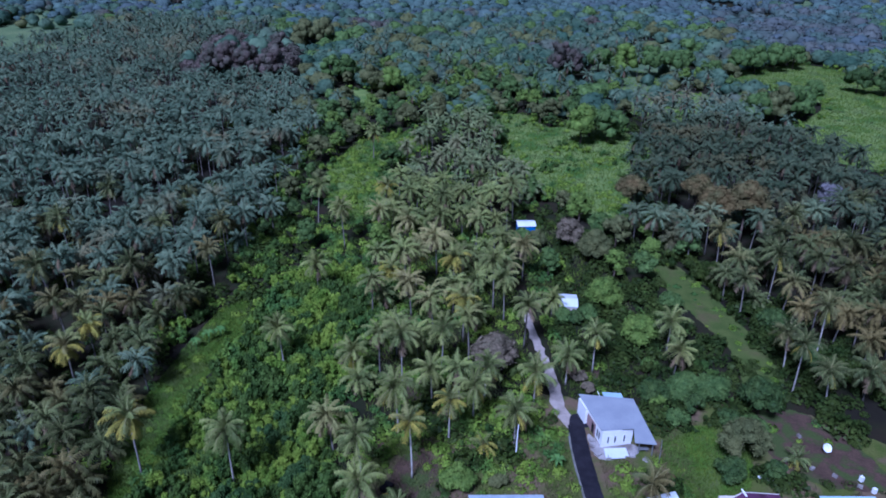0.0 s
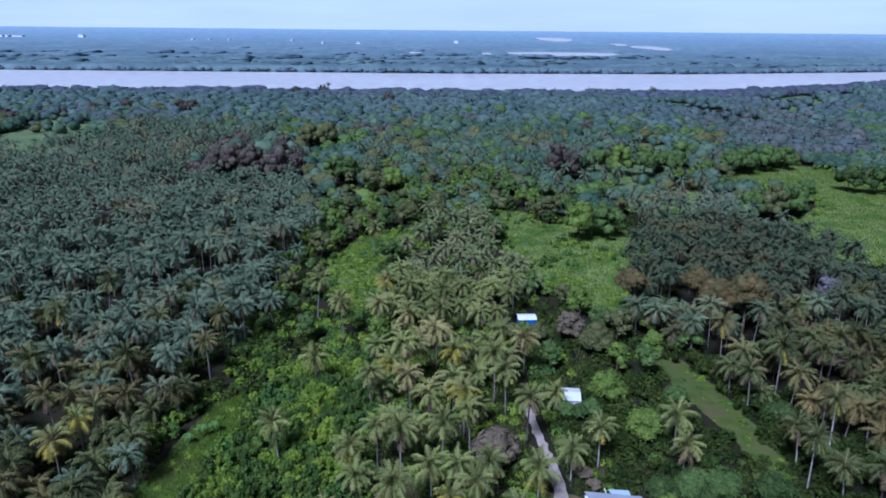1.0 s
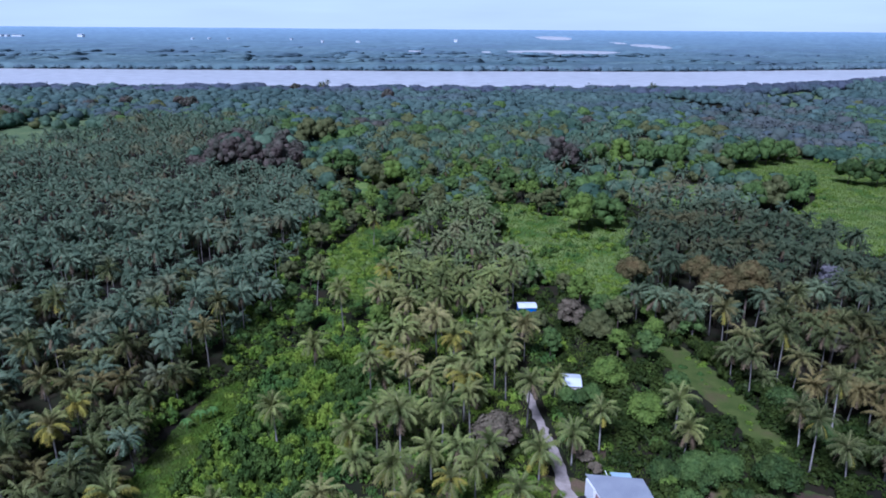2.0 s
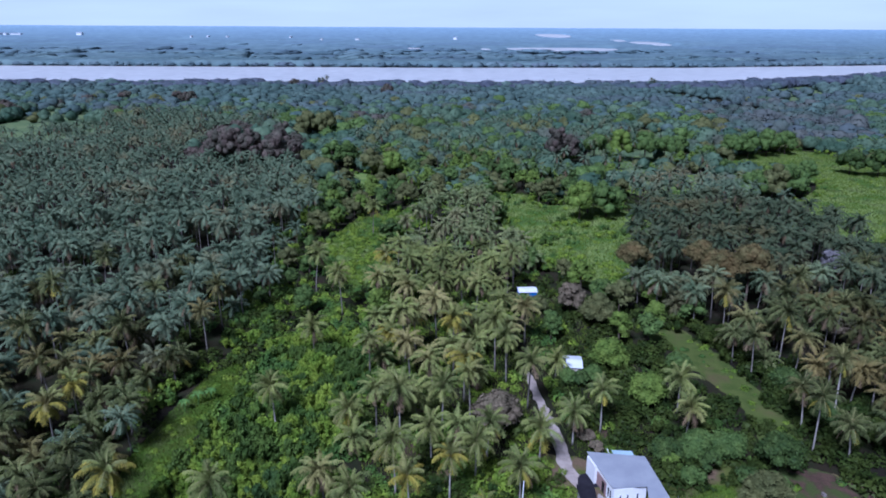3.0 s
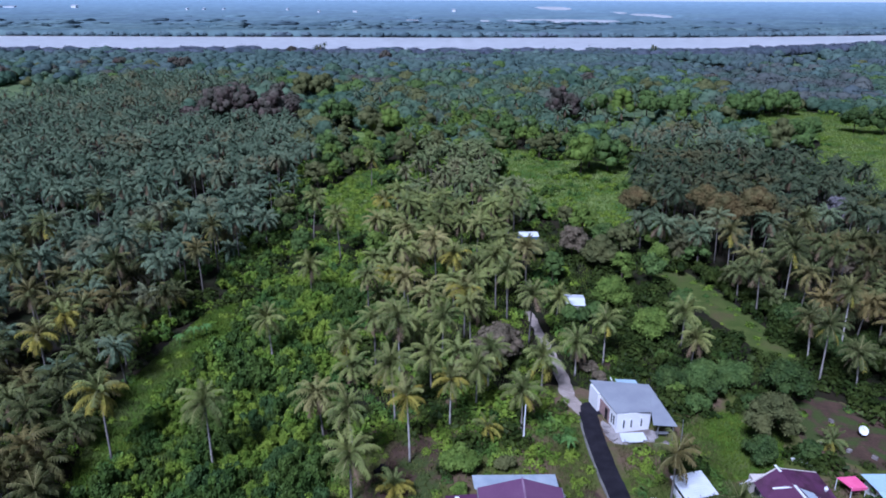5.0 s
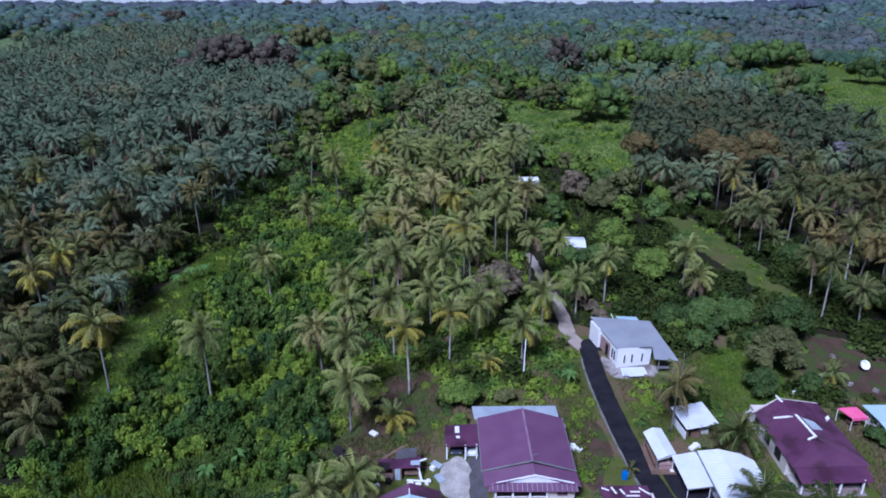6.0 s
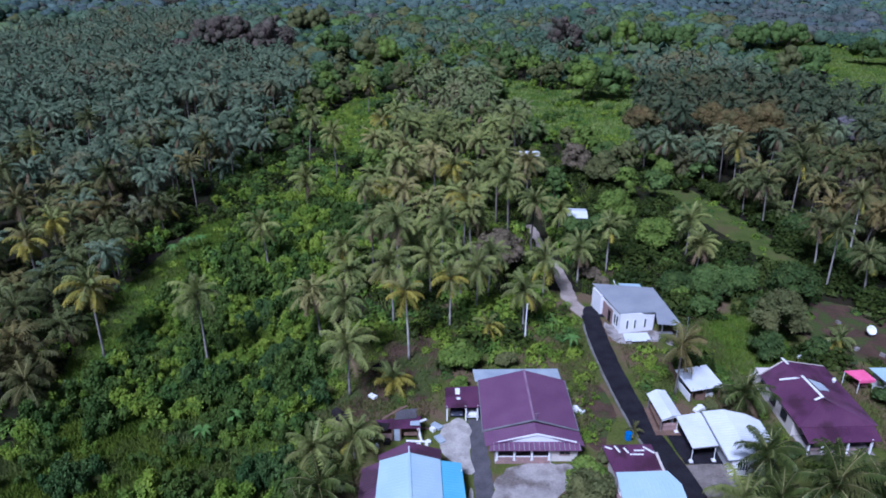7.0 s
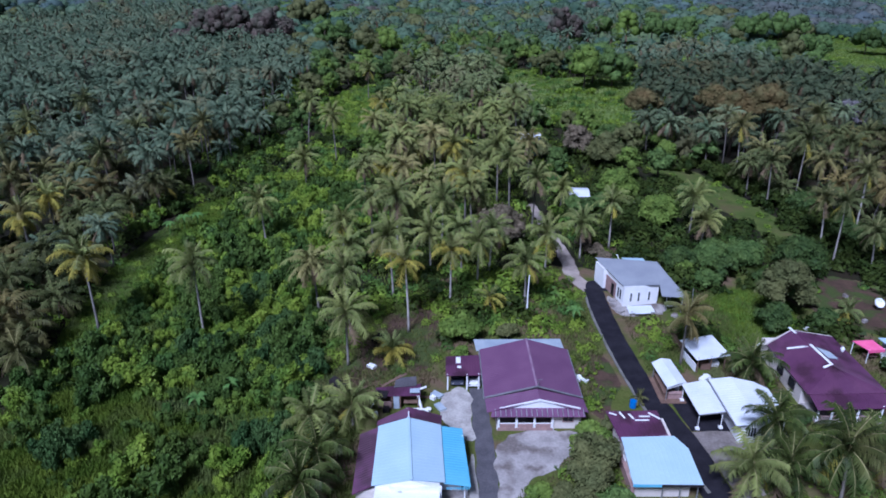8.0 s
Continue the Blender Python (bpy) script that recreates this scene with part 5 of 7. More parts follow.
# bushes scattered over the clearings and crowding their rims
rim = []
for poly in (EAST_FIELD, MID_CLEARING, PASTURE, FAR_CLEARING):
    for (xa, ya), (xb, yb) in zip(poly, poly[1:] + poly[:1]):
        cnt = int(math.hypot(xb - xa, yb - ya) / 3.2)
        u = trng.random((cnt, 1))
        rim.append(np.array([(xa, ya)]) + u * np.array([(xb - xa, yb - ya)]) + trng.normal(0, 2.6, (cnt, 2)))
q = jitter_grid(20, 90, 190, 335, 4.0, trng, 0.45)
lump = np.array([noise.noise(Vector((x * 0.05, y * 0.05, 7))) for x, y in q]) + trng.normal(0, 0.15, len(q))
rim.append(q[inside(EAST_FIELD, *q.T) & (lump > 0.24)])
rim = np.concatenate(rim)
rim = rim[in_view(rim, 10)]
half = trng.random(len(rim)) < 0.5
rs = np.clip(trng.normal(1.7, 0.6, len(rim)), 0.7, 3.4)
thicket_stuff("field_bushes", rim[half], rs[half], 5, 24, 0.22, M_SHRUB, "green bushes along the edges of the fields", 1.2, hang=0.2)
thicket_stuff("field_bushes", rim[~half], rs[~half], 5, 24, 0.22, M_DARKSHRUB, "dark green bushes along the edges of the fields", 1.3, hang=0.2)
# tall bushes along the edge of the east grove, their green darkened as shade
e = np.linspace(0, 1, 120)
pp = np.column_stack([np.interp(e, [0, 0.3, 0.6, 1], [62, 69, 73, 84]), np.interp(e, [0, 0.3, 0.6, 1], [176, 152, 134, 112])]) + trng.normal(0, 2.4, (120, 2)) + (3.5, 0)
thicket_stuff("edge_bushes", pp, trng.uniform(1.6, 3.0, 120), 6, 34, 0.17, M_UNDER, "tall bushes under the edge of the palm grove, coloured dark for shade", 1.7, hang=0.5)
# undergrowth below the palms and at the grove edges
p = jitter_grid(-150, 170, 70, 330, 2.9, trng, 0.45)
ok = trng.random(len(p)) < np.interp(p[:, 1], [70, 130, 170, 210, 330], [0.8, 0.8, 0.6, 0.42, 0.25])
for poly in (SHRUBS, GRASS_STRIP, MID_CLEARING, EAST_FIELD, PASTURE, GRASS_LANE, LAWN):
    ok &= ~inside(poly, *p.T)
for x0, x1, y0, y1 in ((-18, 60, 60, 86), (17, 24, 80, 100), (25.5, 39.5, 93, 112), (27.5, 34, 141, 151.5), (22.5, 29, 190, 197), (40, 58, 66, 88), (58, 74, 74, 88)):
    ok &= ~((p[:, 0] > x0) & (p[:, 0] < x1) & (p[:, 1] > y0) & (p[:, 1] < y1))
ok &= in_view(p, 12) & ~inside(EAST_SOIL, *p.T)
ok &= ~((np.abs(p[:, 0] - np.interp(p[:, 1], [60, 80, 104, 112, 131, 160], [28, 25.8, 25.3, 23, 21.8, 18.4])) < 3.2) & (p[:, 1] < 162))
ok &= ~inside([(-16, 72), (-16, 79), (-8, 86), (-7, 97), (-1, 98), (1, 90), (0, 78)], *p.T)
ok &= ~((p[:, 0] > -10) & (p[:, 0] < 20) & (p[:, 1] < 87))
pp = p[ok]
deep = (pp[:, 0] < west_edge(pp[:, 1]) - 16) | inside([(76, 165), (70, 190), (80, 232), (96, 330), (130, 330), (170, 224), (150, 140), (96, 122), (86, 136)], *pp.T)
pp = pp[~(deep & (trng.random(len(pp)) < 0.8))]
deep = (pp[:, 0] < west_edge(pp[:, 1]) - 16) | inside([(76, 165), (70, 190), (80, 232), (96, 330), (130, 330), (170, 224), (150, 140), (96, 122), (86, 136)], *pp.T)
# deep in the groves the leaves take the colour with shade painted in
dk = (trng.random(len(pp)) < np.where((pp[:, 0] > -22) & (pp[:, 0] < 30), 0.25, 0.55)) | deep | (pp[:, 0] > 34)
shrub_stuff("undergrowth", pp[dk], np.clip(trng.normal(1.8, 0.6, dk.sum()), 0.6, 3.4), 100, 0.27, M_UNDER, "leafy undergrowth below the palms, coloured dark for shade", 0.9)
shrub_stuff("undergrowth", pp[~dk], np.clip(trng.normal(1.4, 0.5, (~dk).sum()), 0.6, 2.8), 100, 0.26, M_SHRUB, "green leafy undergrowth below the palms", 0.8)
p = jitter_grid(-60, 264, 84, 432, 2.4, trng, 0.45)
ok = (inside(GRASS_STRIP, *p.T) | inside(GRASS_LANE, *p.T)) & (trng.random(len(p)) < 0.4)
ok |= inside(EAST_FIELD, *p.T) & (trng.random(len(p)) < 0.22) | inside(PASTURE, *p.T) & (trng.random(len(p)) < 0.13) | (inside(SCRUB, *p.T) | inside(FAR_FIELD_N, *p.T)) & (trng.random(len(p)) < 0.5) | inside(MID_CLEARING, *p.T) & (trng.random(len(p)) < 0.25) | inside(EAST_SOIL, *p.T) & (trng.random(len(p)) < 0.1)
pp = p[ok]
shrub_stuff("low_weeds", pp, np.clip(trng.normal(0.8, 0.3, len(pp)), 0.3, 1.7), 80, 0.3, M_SHRUB, "low weeds and tussocks on open grass", 0.6)
# hedge of weeds round the village houses
p = jitter_grid(-22, 80, 54, 130, 1.9, trng, 0.45)
zones = [[(18, 78), (20, 84), (23, 86), (23, 100), (18, 96)], [(18, 68), (19.6, 68), (21, 78), (18.4, 80)], [(-20, 74), (-9, 79), (-1, 80), (1, 84), (4, 86), (6, 100), (-8, 104), (-18, 100)], [(36, 86), (44, 86), (42, 94), (36, 94)], [(40, 66), (44, 68), (43.5, 86), (40.5, 86)], [(7, 86), (20, 88), (23, 100), (22, 112), (10, 112), (-2, 98), (-1, 92)], [(18.5, 84), (22.8, 84), (22.8, 100), (18, 96)], [(29, 80), (33, 80), (33, 92), (29, 94)],
         [(58, 84), (80, 84), (80, 88), (62, 90)], [(57, 104), (72, 112), (84, 106), (84, 114), (66, 126), (56, 116)], [(-20, 56), (-13, 56), (-13, 70), (-9, 74), (-17, 76)], [(28.6, 90), (38, 90), (40, 95), (30, 94)], [(34.5, 55), (55, 55), (55, 67), (41, 66), (40, 63), (35.6, 62)], [(7, 50), (19.5, 50), (19.5, 60), (13, 60), (8.6, 57.5)]]
ok = np.zeros(len(p), bool)
for z in zones:
    ok |= inside(z, *p.T)
ok &= ~inside([(-7, 97), (-1, 98), (1, 90), (0, 83), (-6, 79), (-14, 74), (-16, 78), (-9, 86)], *p.T) | (trng.random(len(p)) < 0.15)
pp = p[ok & (trng.random(len(p)) < 0.75)]
far_side = pp[:, 0] > 54
shrub_stuff("weedy_bushes", pp[~far_side], np.clip(trng.normal(0.85, 0.4, (~far_side).sum()), 0.3, 1.8), 200, 0.16, M_SHRUB, "weedy green bushes round the village yards")
shrub_stuff("weedy_bushes", pp[far_side], np.clip(trng.normal(1.0, 0.4, far_side.sum()), 0.4, 2.0), 160, 0.17, M_UNDER, "dark green bushes round the bare earth yard")


def blades(name, polys, density, h, seed, label, material=None):
    rng = np.random.default_rng(seed)
    out = []
    for poly in polys:
        a = np.array(poly)
        lo, hi = a.min(0), a.max(0)
        n = int((hi - lo).prod() * density)
        q = rng.uniform(lo, hi, (n, 2))
        out.append(q[inside(poly, *q.T)])
    q = np.concatenate(out)
    n = len(q)
    ang = rng.uniform(0, 6.28, n)
    hh = h * rng.uniform(0.5, 1.4, n)
    w = 0.07 * h / 0.5
    d = np.stack([np.cos(ang) * w, np.sin(ang) * w, np.zeros(n)], 1)
    base = np.column_stack([q, np.full(n, 0.02)])
    tip = base + np.column_stack([rng.normal(0, 0.35, (n, 2)) * hh[:, None], hh])
    v = np.stack([base - d, base + d, tip], 1).reshape(-1, 3)
    me = array_mesh(name, v, np.arange(3 * n).reshape(n, 3), None, [material or M_BLADE])
    return tagged(new(name, me), label, "grass", kind="stuff")


blades("tall_grass", [TALL_GRASS], 40, 0.85, 1, "tall bright green grass at the edge of the shrubs")
blades("creeper_stems", [SHRUBS], 9, 0.8, 5, "low green stems and leaves between the shrubs")
blades("grass_tufts", [GRASS_STRIP, LAWN], 26, 0.5, 2, "rough green grass tufts")
blades("grass_tufts", [[(18, 70), (23, 84), (23.3, 100), (18, 100)], [(36, 76), (44, 66), (44, 104), (36, 94)], [(-22, 50), (-9, 50), (-9, 70), (-1, 76), (-1, 80), (-20, 80)], [(55, 66), (80, 66), (80, 86), (55, 86)], [(28, 80), (34, 80), (34, 95), (28, 95)], [(7, 50), (19.5, 50), (19.5, 60), (13, 60), (8.6, 57.5)]], 20, 0.5, 3, "sparse yellowing weeds and grass on bare soil", M_STRAW)
blades("yard_weeds", [[(-18, 78), (-9, 76), (-1, 76), (4, 85), (18, 86), (22, 96), (20, 110), (6, 104), (-8, 104), (-18, 100)]], 9, 0.5, 6, "sparse yellowing weeds under the coconut palms", M_STRAW)
# low shrubs between the lane and the maroon house
VERGE = [(2, 93), (18.2, 92), (20.6, 87), (21.6, 96), (21.2, 106), (16, 110), (2, 105)]
p = jitter_grid(0, 24, 72, 112, 2.0, trng, 0.45)
p = clear_of(p, HEROES, 1.2)
k1 = inside(VERGE, *p.T) & (trng.random(len(p)) < 0.5)
w = jitter_grid(18, 24, 70, 90, 0.95, trng, 0.45)
w = w[inside([(18.8, 72), (22.3, 73), (22.1, 87), (19.2, 88)], *w.T) & (trng.random(len(w)) < 0.62)]
fresh = p[:, 0] >= 11 + 5 * np.sin(p[:, 1])
for q, lo, hi, material, words in ((p[k1 & ~fresh], 0.7, 1.5, M_DARKSHRUB, "low dark green shrubs beside the lane"), (p[k1 & fresh], 0.6, 1.3, M_SHRUB, "low fresh green shrubs beside the lane"),
                                   (w[::2], 0.35, 0.75, M_STRAW, "small yellowing weeds on the lane verge"), (w[1::2], 0.35, 0.7, M_SHRUB, "small green weeds on the lane verge")):
    thicket_stuff("verge_shrubs", q, trng.uniform(lo, hi, len(q)), 5, 36, 0.15, material, words, 1.3, kinds=5, hang=0.5)
blades("grove_weeds", [[(-14, 102), (18, 104), (20, 140), (18, 205), (-14, 205)], [(25.5, 112), (40, 112), (52, 180), (30, 205), (22, 165), (24, 132)]], 6, 0.7, 7, "rough weeds on the floor of the palm grove")
blades("field_grass", [MID_CLEARING, EAST_FIELD, PASTURE], 3.0, 0.8, 4, "long grass in the clearings")


def banana_plant(x, y, h, rng):
    plant = thing("banana_plant", (x, y, 0), "banana plant with broad pale green leaves", "banana plant", "banana plants")
    s = Shape().tube([(x, y, -0.05), (x, y, h * 0.5), (x, y, h * 0.75)], [0.13, 0.11, 0.08], 7)
    part("stem", s, M_BANANA, plant)
    for k in range(9):
        a = k * 2.4 + rng.uniform(0, 0.5)
        sh = Shape()
        prev = None
        for i in range(6):
            u = i / 5
            e = 0.9 - 1.5 * u
            r = h * 0.55 * u
            c = Vector((x + r * math.cos(a), y + r * math.sin(a), h * 0.72 + h * 0.3 * math.sin(1.1 * u * 2) - 0.25 * h * u * u))
            w = 0.24 * math.sin(math.pi * (0.08 + 0.9 * u)) + 0.02
            n = Vector((-math.sin(a), math.cos(a), 0))
            cur = (c + n * w - Vector((0, 0, 0.1 * w)), c, c - n * w - Vector((0, 0, 0.1 * w)))
            if prev:
                sh.face(prev[0], prev[1], cur[1], cur[0])
                sh.face(prev[1], prev[2], cur[2], cur[1])
            prev = cur
        part("leaf", sh, M_BANANA, plant)
    return plant


brng = np.random.default_rng(9)
for x, y in ((-50.5, 131), (-48.5, 133), (-52.5, 128.5), (-29, 71), (-26, 74), (-42.5, 135.5), (20.3, 92.5)):
    banana_plant(x, y, brng.uniform(2.4, 3.2), brng)


# ---------------------------------------------------------------- far bank and distance
def plain_height(y):
    """The far land rises a little towards the horizon."""
    return 58 * max(0.0, (y - 1900) / 3030) ** 1.35


PONDS = ((390, 2340, 190, 130), (815, 2860, 65, 190), (560, 3700, 95, 240), (745, 3150, 45, 100), (-90, 2360, 25, 60), (140, 2330, 22, 50))


def far_plain(rows=150, cols=300):
    """Wooded plain from the far bank to the horizon."""
    rng = np.random.default_rng(1)
    v = []
    for k in range(rows):
        t = (k / (rows - 1)) ** 1.5
        for u in np.linspace(-1, 1, cols):
            x = u * 0.78 * (1392 + 3540 * t)
            s = float(far_bank(x)) + 3
            y = s + (4930 - s) * t
            z = 5 + (4 - 3 * t) * rng.random() + (5 - 4 * t) * noise.noise(Vector((x * 0.005, y * 0.008, 1)))
            if t < 0.012:
                z += 2.5
            for cx, cy, rx, ry in PONDS:
                if abs(x - cx) < rx and -ry - cy * 0.13 < y - cy < ry:
                    z = 0.1
            v.append((x, y, -0.5 if k == 0 else max(0.1, z) + plain_height(y)))
    f = [(r * cols + i, r * cols + i + 1, (r + 1) * cols + i + 1, (r + 1) * cols + i) for r in range(rows - 1) for i in range(cols - 1)]
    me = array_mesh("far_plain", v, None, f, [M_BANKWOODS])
    return tagged(new("far_plain", me), "hazy blue-green wooded plain beyond the river", "woods", kind="structure")


far_plain()
# trees on the far bank and in loose lines across the plain
p = jitter_grid(-1300, 1500, 1380, 1760, 12, trng)
d = p[:, 1] - far_bank(p[:, 0])
p = p[(d > 2) & (d < 26) & in_view(p, 20)]
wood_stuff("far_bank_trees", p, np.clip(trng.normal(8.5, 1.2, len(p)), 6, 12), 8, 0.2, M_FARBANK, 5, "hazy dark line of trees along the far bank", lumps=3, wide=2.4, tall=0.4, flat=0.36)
lines = []
for y0, step in ((1560, 26), (1680, 30), (1830, 34), (2050, 40), (2420, 46), (2900, 56)):
    x = np.arange(-0.72 * y0, 0.72 * y0, step) + trng.uniform(-10, 10, len(np.arange(-0.72 * y0, 0.72 * y0, step)))
    gap = np.array([noise.noise(Vector((u * 0.004, y0 * 0.01, 5))) for u in x])
    lines.append(np.column_stack([x, y0 + 60 * gap + trng.normal(0, 14, len(x))])[gap > -0.12])
p = np.concatenate(lines)
p = p[p[:, 1] > far_bank(p[:, 0]) + 60]
for cx, cy, rx, ry in PONDS:
    p = p[~((np.abs(p[:, 0] - cx) < rx + 15) & (p[:, 1] > cy - 1.6 * ry - 60) & (p[:, 1] < cy + ry))]
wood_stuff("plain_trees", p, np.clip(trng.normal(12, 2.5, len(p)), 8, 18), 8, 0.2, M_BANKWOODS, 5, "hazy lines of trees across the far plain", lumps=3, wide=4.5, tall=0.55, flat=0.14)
for cx, cy, rx, ry in PONDS:
    s = Shape()
    ring = []
    for a in np.linspace(0, 6.283, 25)[:-1]:
        py = cy + ry * math.sin(a)
        ring.append((cx + rx * 0.95 * math.cos(a) * (1 + 0.12 * math.sin(3 * a)), py, plain_height(py) + 0.9))
    s.hull([(px, py, pz - 0.5) for px, py, pz in ring], ring)
    solid("far_pond", s, M_RIVER, "pale flooded pond among distant woods", "pond", kind="structure")


# ---------------------------------------------------------------- houses
def window(parent, x0, x1, z0, z1, y, side="y", depth=0.12, out=-1, bars=1, material=None):
    """A framed dark window that stands a little proud of a wall: side y for a wall along x, side x for one along y."""
    material = material or M_WHITE

    def box(s, a0, a1, b0, b1, c0, c1):
        if side == "y":
            s.box(a0, a1, min(b0, b1), max(b0, b1), c0, c1)
        else:
            s.box(min(b0, b1), max(b0, b1), a0, a1, c0, c1)
        return s

    fr = Shape()
    t = 0.07
    y0, y1 = y, y + out * depth
    box(fr, x0, x1, y0, y1, z0, z0 + t)
    box(fr, x0, x1, y0, y1, z1 - t, z1)
    box(fr, x0, x0 + t, y0, y1, z0 + t, z1 - t)
    box(fr, x1 - t, x1, y0, y1, z0 + t, z1 - t)
    w = part("window", fr, material, parent)
    for k in range(bars):
        xc = x0 + (x1 - x0) * (k + 1) / (bars + 1)
        part("glazing_bar", box(Shape(), xc - 0.025, xc + 0.025, y0, y + out * depth * 0.8, z0 + t, z1 - t), material, w)
    part("pane", box(Shape(), x0 + t, x1 - t, y + out * 0.01, y + out * 0.05, z0 + t, z1 - t), M_PANE, w)
    return w


def maroon_house():
    h = thing("maroon_roof_house", (11.6, 74, 0), "single-storey cream house with a ribbed maroon gable roof", "house")
    wall = part("wall", Shape().box(6.9, 16.6, 70.2, 80.4, 0, 2.75), M_CREAM, h, "cream rendered wall")
    part("front_room_wall", Shape().box(13.5, 16.8, 67.8, 70.2, 0, 2.5), M_CREAM, h)
    window(wall, 74.0, 75.4, 1.0, 2.1, 6.9, "x", out=-1)
    window(wall, 77.2, 78.6, 1.0, 2.1, 6.9, "x", out=-1)
    window(wall, 73.5, 75.0, 1.0, 2.1, 16.6, "x", out=1)
    window(wall, 77.0, 78.5, 1.0, 2.1, 16.6, "x", out=1)
    window(h, 14.6, 15.9, 1.0, 2.1, 67.8, bars=1, material=M_BRICK)
    ez, rz = 2.75, 4.35
    part("roof", Shape().ribbed((5.55, 70.0, ez), (5.55, 81.0, ez), (11.65, 81.0, rz), (11.8, 70.0, rz), 0.42, 0.018)
         .ribbed((17.2, 81.0, ez), (17.2, 70.0, ez), (11.8, 70.0, rz), (11.65, 81.0, rz), 0.42, 0.018), M_PURPLE, h, "ribbed maroon metal roof")
    part("ridge_cap", Shape().beam((11.72, 69.9, rz + 0.05), (11.66, 81.05, rz + 0.05), 0.26, 0.06), M_RIDGE, h, "faded pale ridge cap")
    cap = Shape()
    cap.beam((5.6, 69.95, ez + 0.1), (11.75, 69.95, rz + 0.09), 0.26, 0.07).beam((17.25, 69.95, ez + 0.1), (11.75, 69.95, rz + 0.09), 0.26, 0.07)
    part("gable_trim", cap, M_STEEL, h, "pale metal gable trim")
    part("aerial", Shape().beam((11.9, 70.2, rz), (11.95, 70.2, rz + 0.9), 0.05).beam((11.5, 70.2, rz + 0.75), (12.4, 70.3, rz + 0.85), 0.04), M_STEEL, h)
    # lower front roof, its white gable and the striped apron over the porch
    fz, gz = 2.5, 3.95
    part("porch_roof", Shape().ribbed((5.7, 67.5, fz), (5.6, 69.95, fz + 0.15), (11.75, 69.95, gz + 0.15), (11.85, 67.9, gz), 0.42, 0.018)
         .ribbed((17.3, 69.95, fz + 0.15), (17.5, 67.5, fz), (11.85, 67.9, gz), (11.75, 69.95, gz + 0.15), 0.42, 0.018), M_PURPLE, h)
    gable = Shape()
    gable.hull([(7.6, 67.95, 2.75), (16.2, 67.95, 2.75), (11.85, 67.95, 3.85)], [(7.6, 68.1, 2.75), (16.2, 68.1, 2.75), (11.85, 68.1, 3.85)])
    part("gable_wall", gable, M_WHITE, h, "white boarded gable triangle")
    trim = Shape().beam((7.2, 67.85, 2.78), (11.85, 67.85, 3.98), 0.14, 0.2).beam((16.6, 67.85, 2.78), (11.85, 67.85, 3.98), 0.14, 0.2)
    part("barge_board", trim, M_WHITE, h)
    part("apron_roof", Shape().ribbed((6.1, 66.9, 2.3), (17.1, 66.9, 2.3), (16.9, 67.95, 2.8), (6.4, 67.95, 2.8), 0.5, 0.05), M_PURPLE, h)
    for k in range(18):
        x = 6.7 + k * 0.6
        part("apron_lath", Shape().beam((x, 66.95, 2.36), (x, 67.8, 2.78), 0.09, 0.05), M_STEEL, h)
    for x in (7.1, 9.2, 11.3, 13.4):
        part("porch_post", Shape().box(x - 0.12, x + 0.12, 67.5, 67.74, 0, 2.35).box(x - 0.17, x + 0.17, 67.45, 67.79, 0, 0.3), M_WHITE, h, "white porch post")
    part("porch_floor", Shape().box(6.9, 13.5, 67.4, 70.2, 0, 0.18), M_CONCRETE, h)
    rail = Shape().box(7.2, 13.3, 67.58, 67.66, 0.85, 0.93).box(7.2, 13.3, 67.58, 67.66, 0.3, 0.36)
    for k in range(28):
        x = 7.3 + k * 0.22
        rail.box(x, x + 0.06, 67.6, 67.64, 0.36, 0.85)
    part("porch_rail", rail, M_WHITE, h, "white porch rail")
    for x in (7.3, 9.4, 11.5):
        part("rail_panel", Shape().box(x, x + 1.7, 67.5, 67.57, 0.3, 0.86), M_BRICK, h, "reddish brown porch panel")
    part("porch_plinth", Shape().box(7.0, 13.45, 67.36, 67.44, 0, 0.4), M_BRICK, h, "reddish brown plinth")
    part("front_door", Shape().box(10.4, 11.4, 70.1, 70.2, 0.18, 2.25).box(10.5, 11.3, 70.06, 70.1, 0.4, 2.1), M_WOOD, h)
    # zinc lean-to at the back
    part("back_roof", Shape().ribbed((4.9, 84.4, 2.25), (16.9, 84.6, 2.25), (16.9, 80.9, 2.6), (5.1, 80.9, 2.6), 0.3, 0.025), M_LEAN, h, "weathered grey-blue zinc lean-to roof")
    part("back_wall", Shape().box(5.6, 16.6, 80.4, 84.0, 0, 2.2), M_CREAM, h)
    part("gutter", Shape().beam((5.5, 70.0, ez - 0.08), (5.5, 81.0, ez - 0.08), 0.14).beam((17.25, 70.0, ez - 0.08), (17.25, 81.0, ez - 0.08), 0.14), M_STEEL, h)


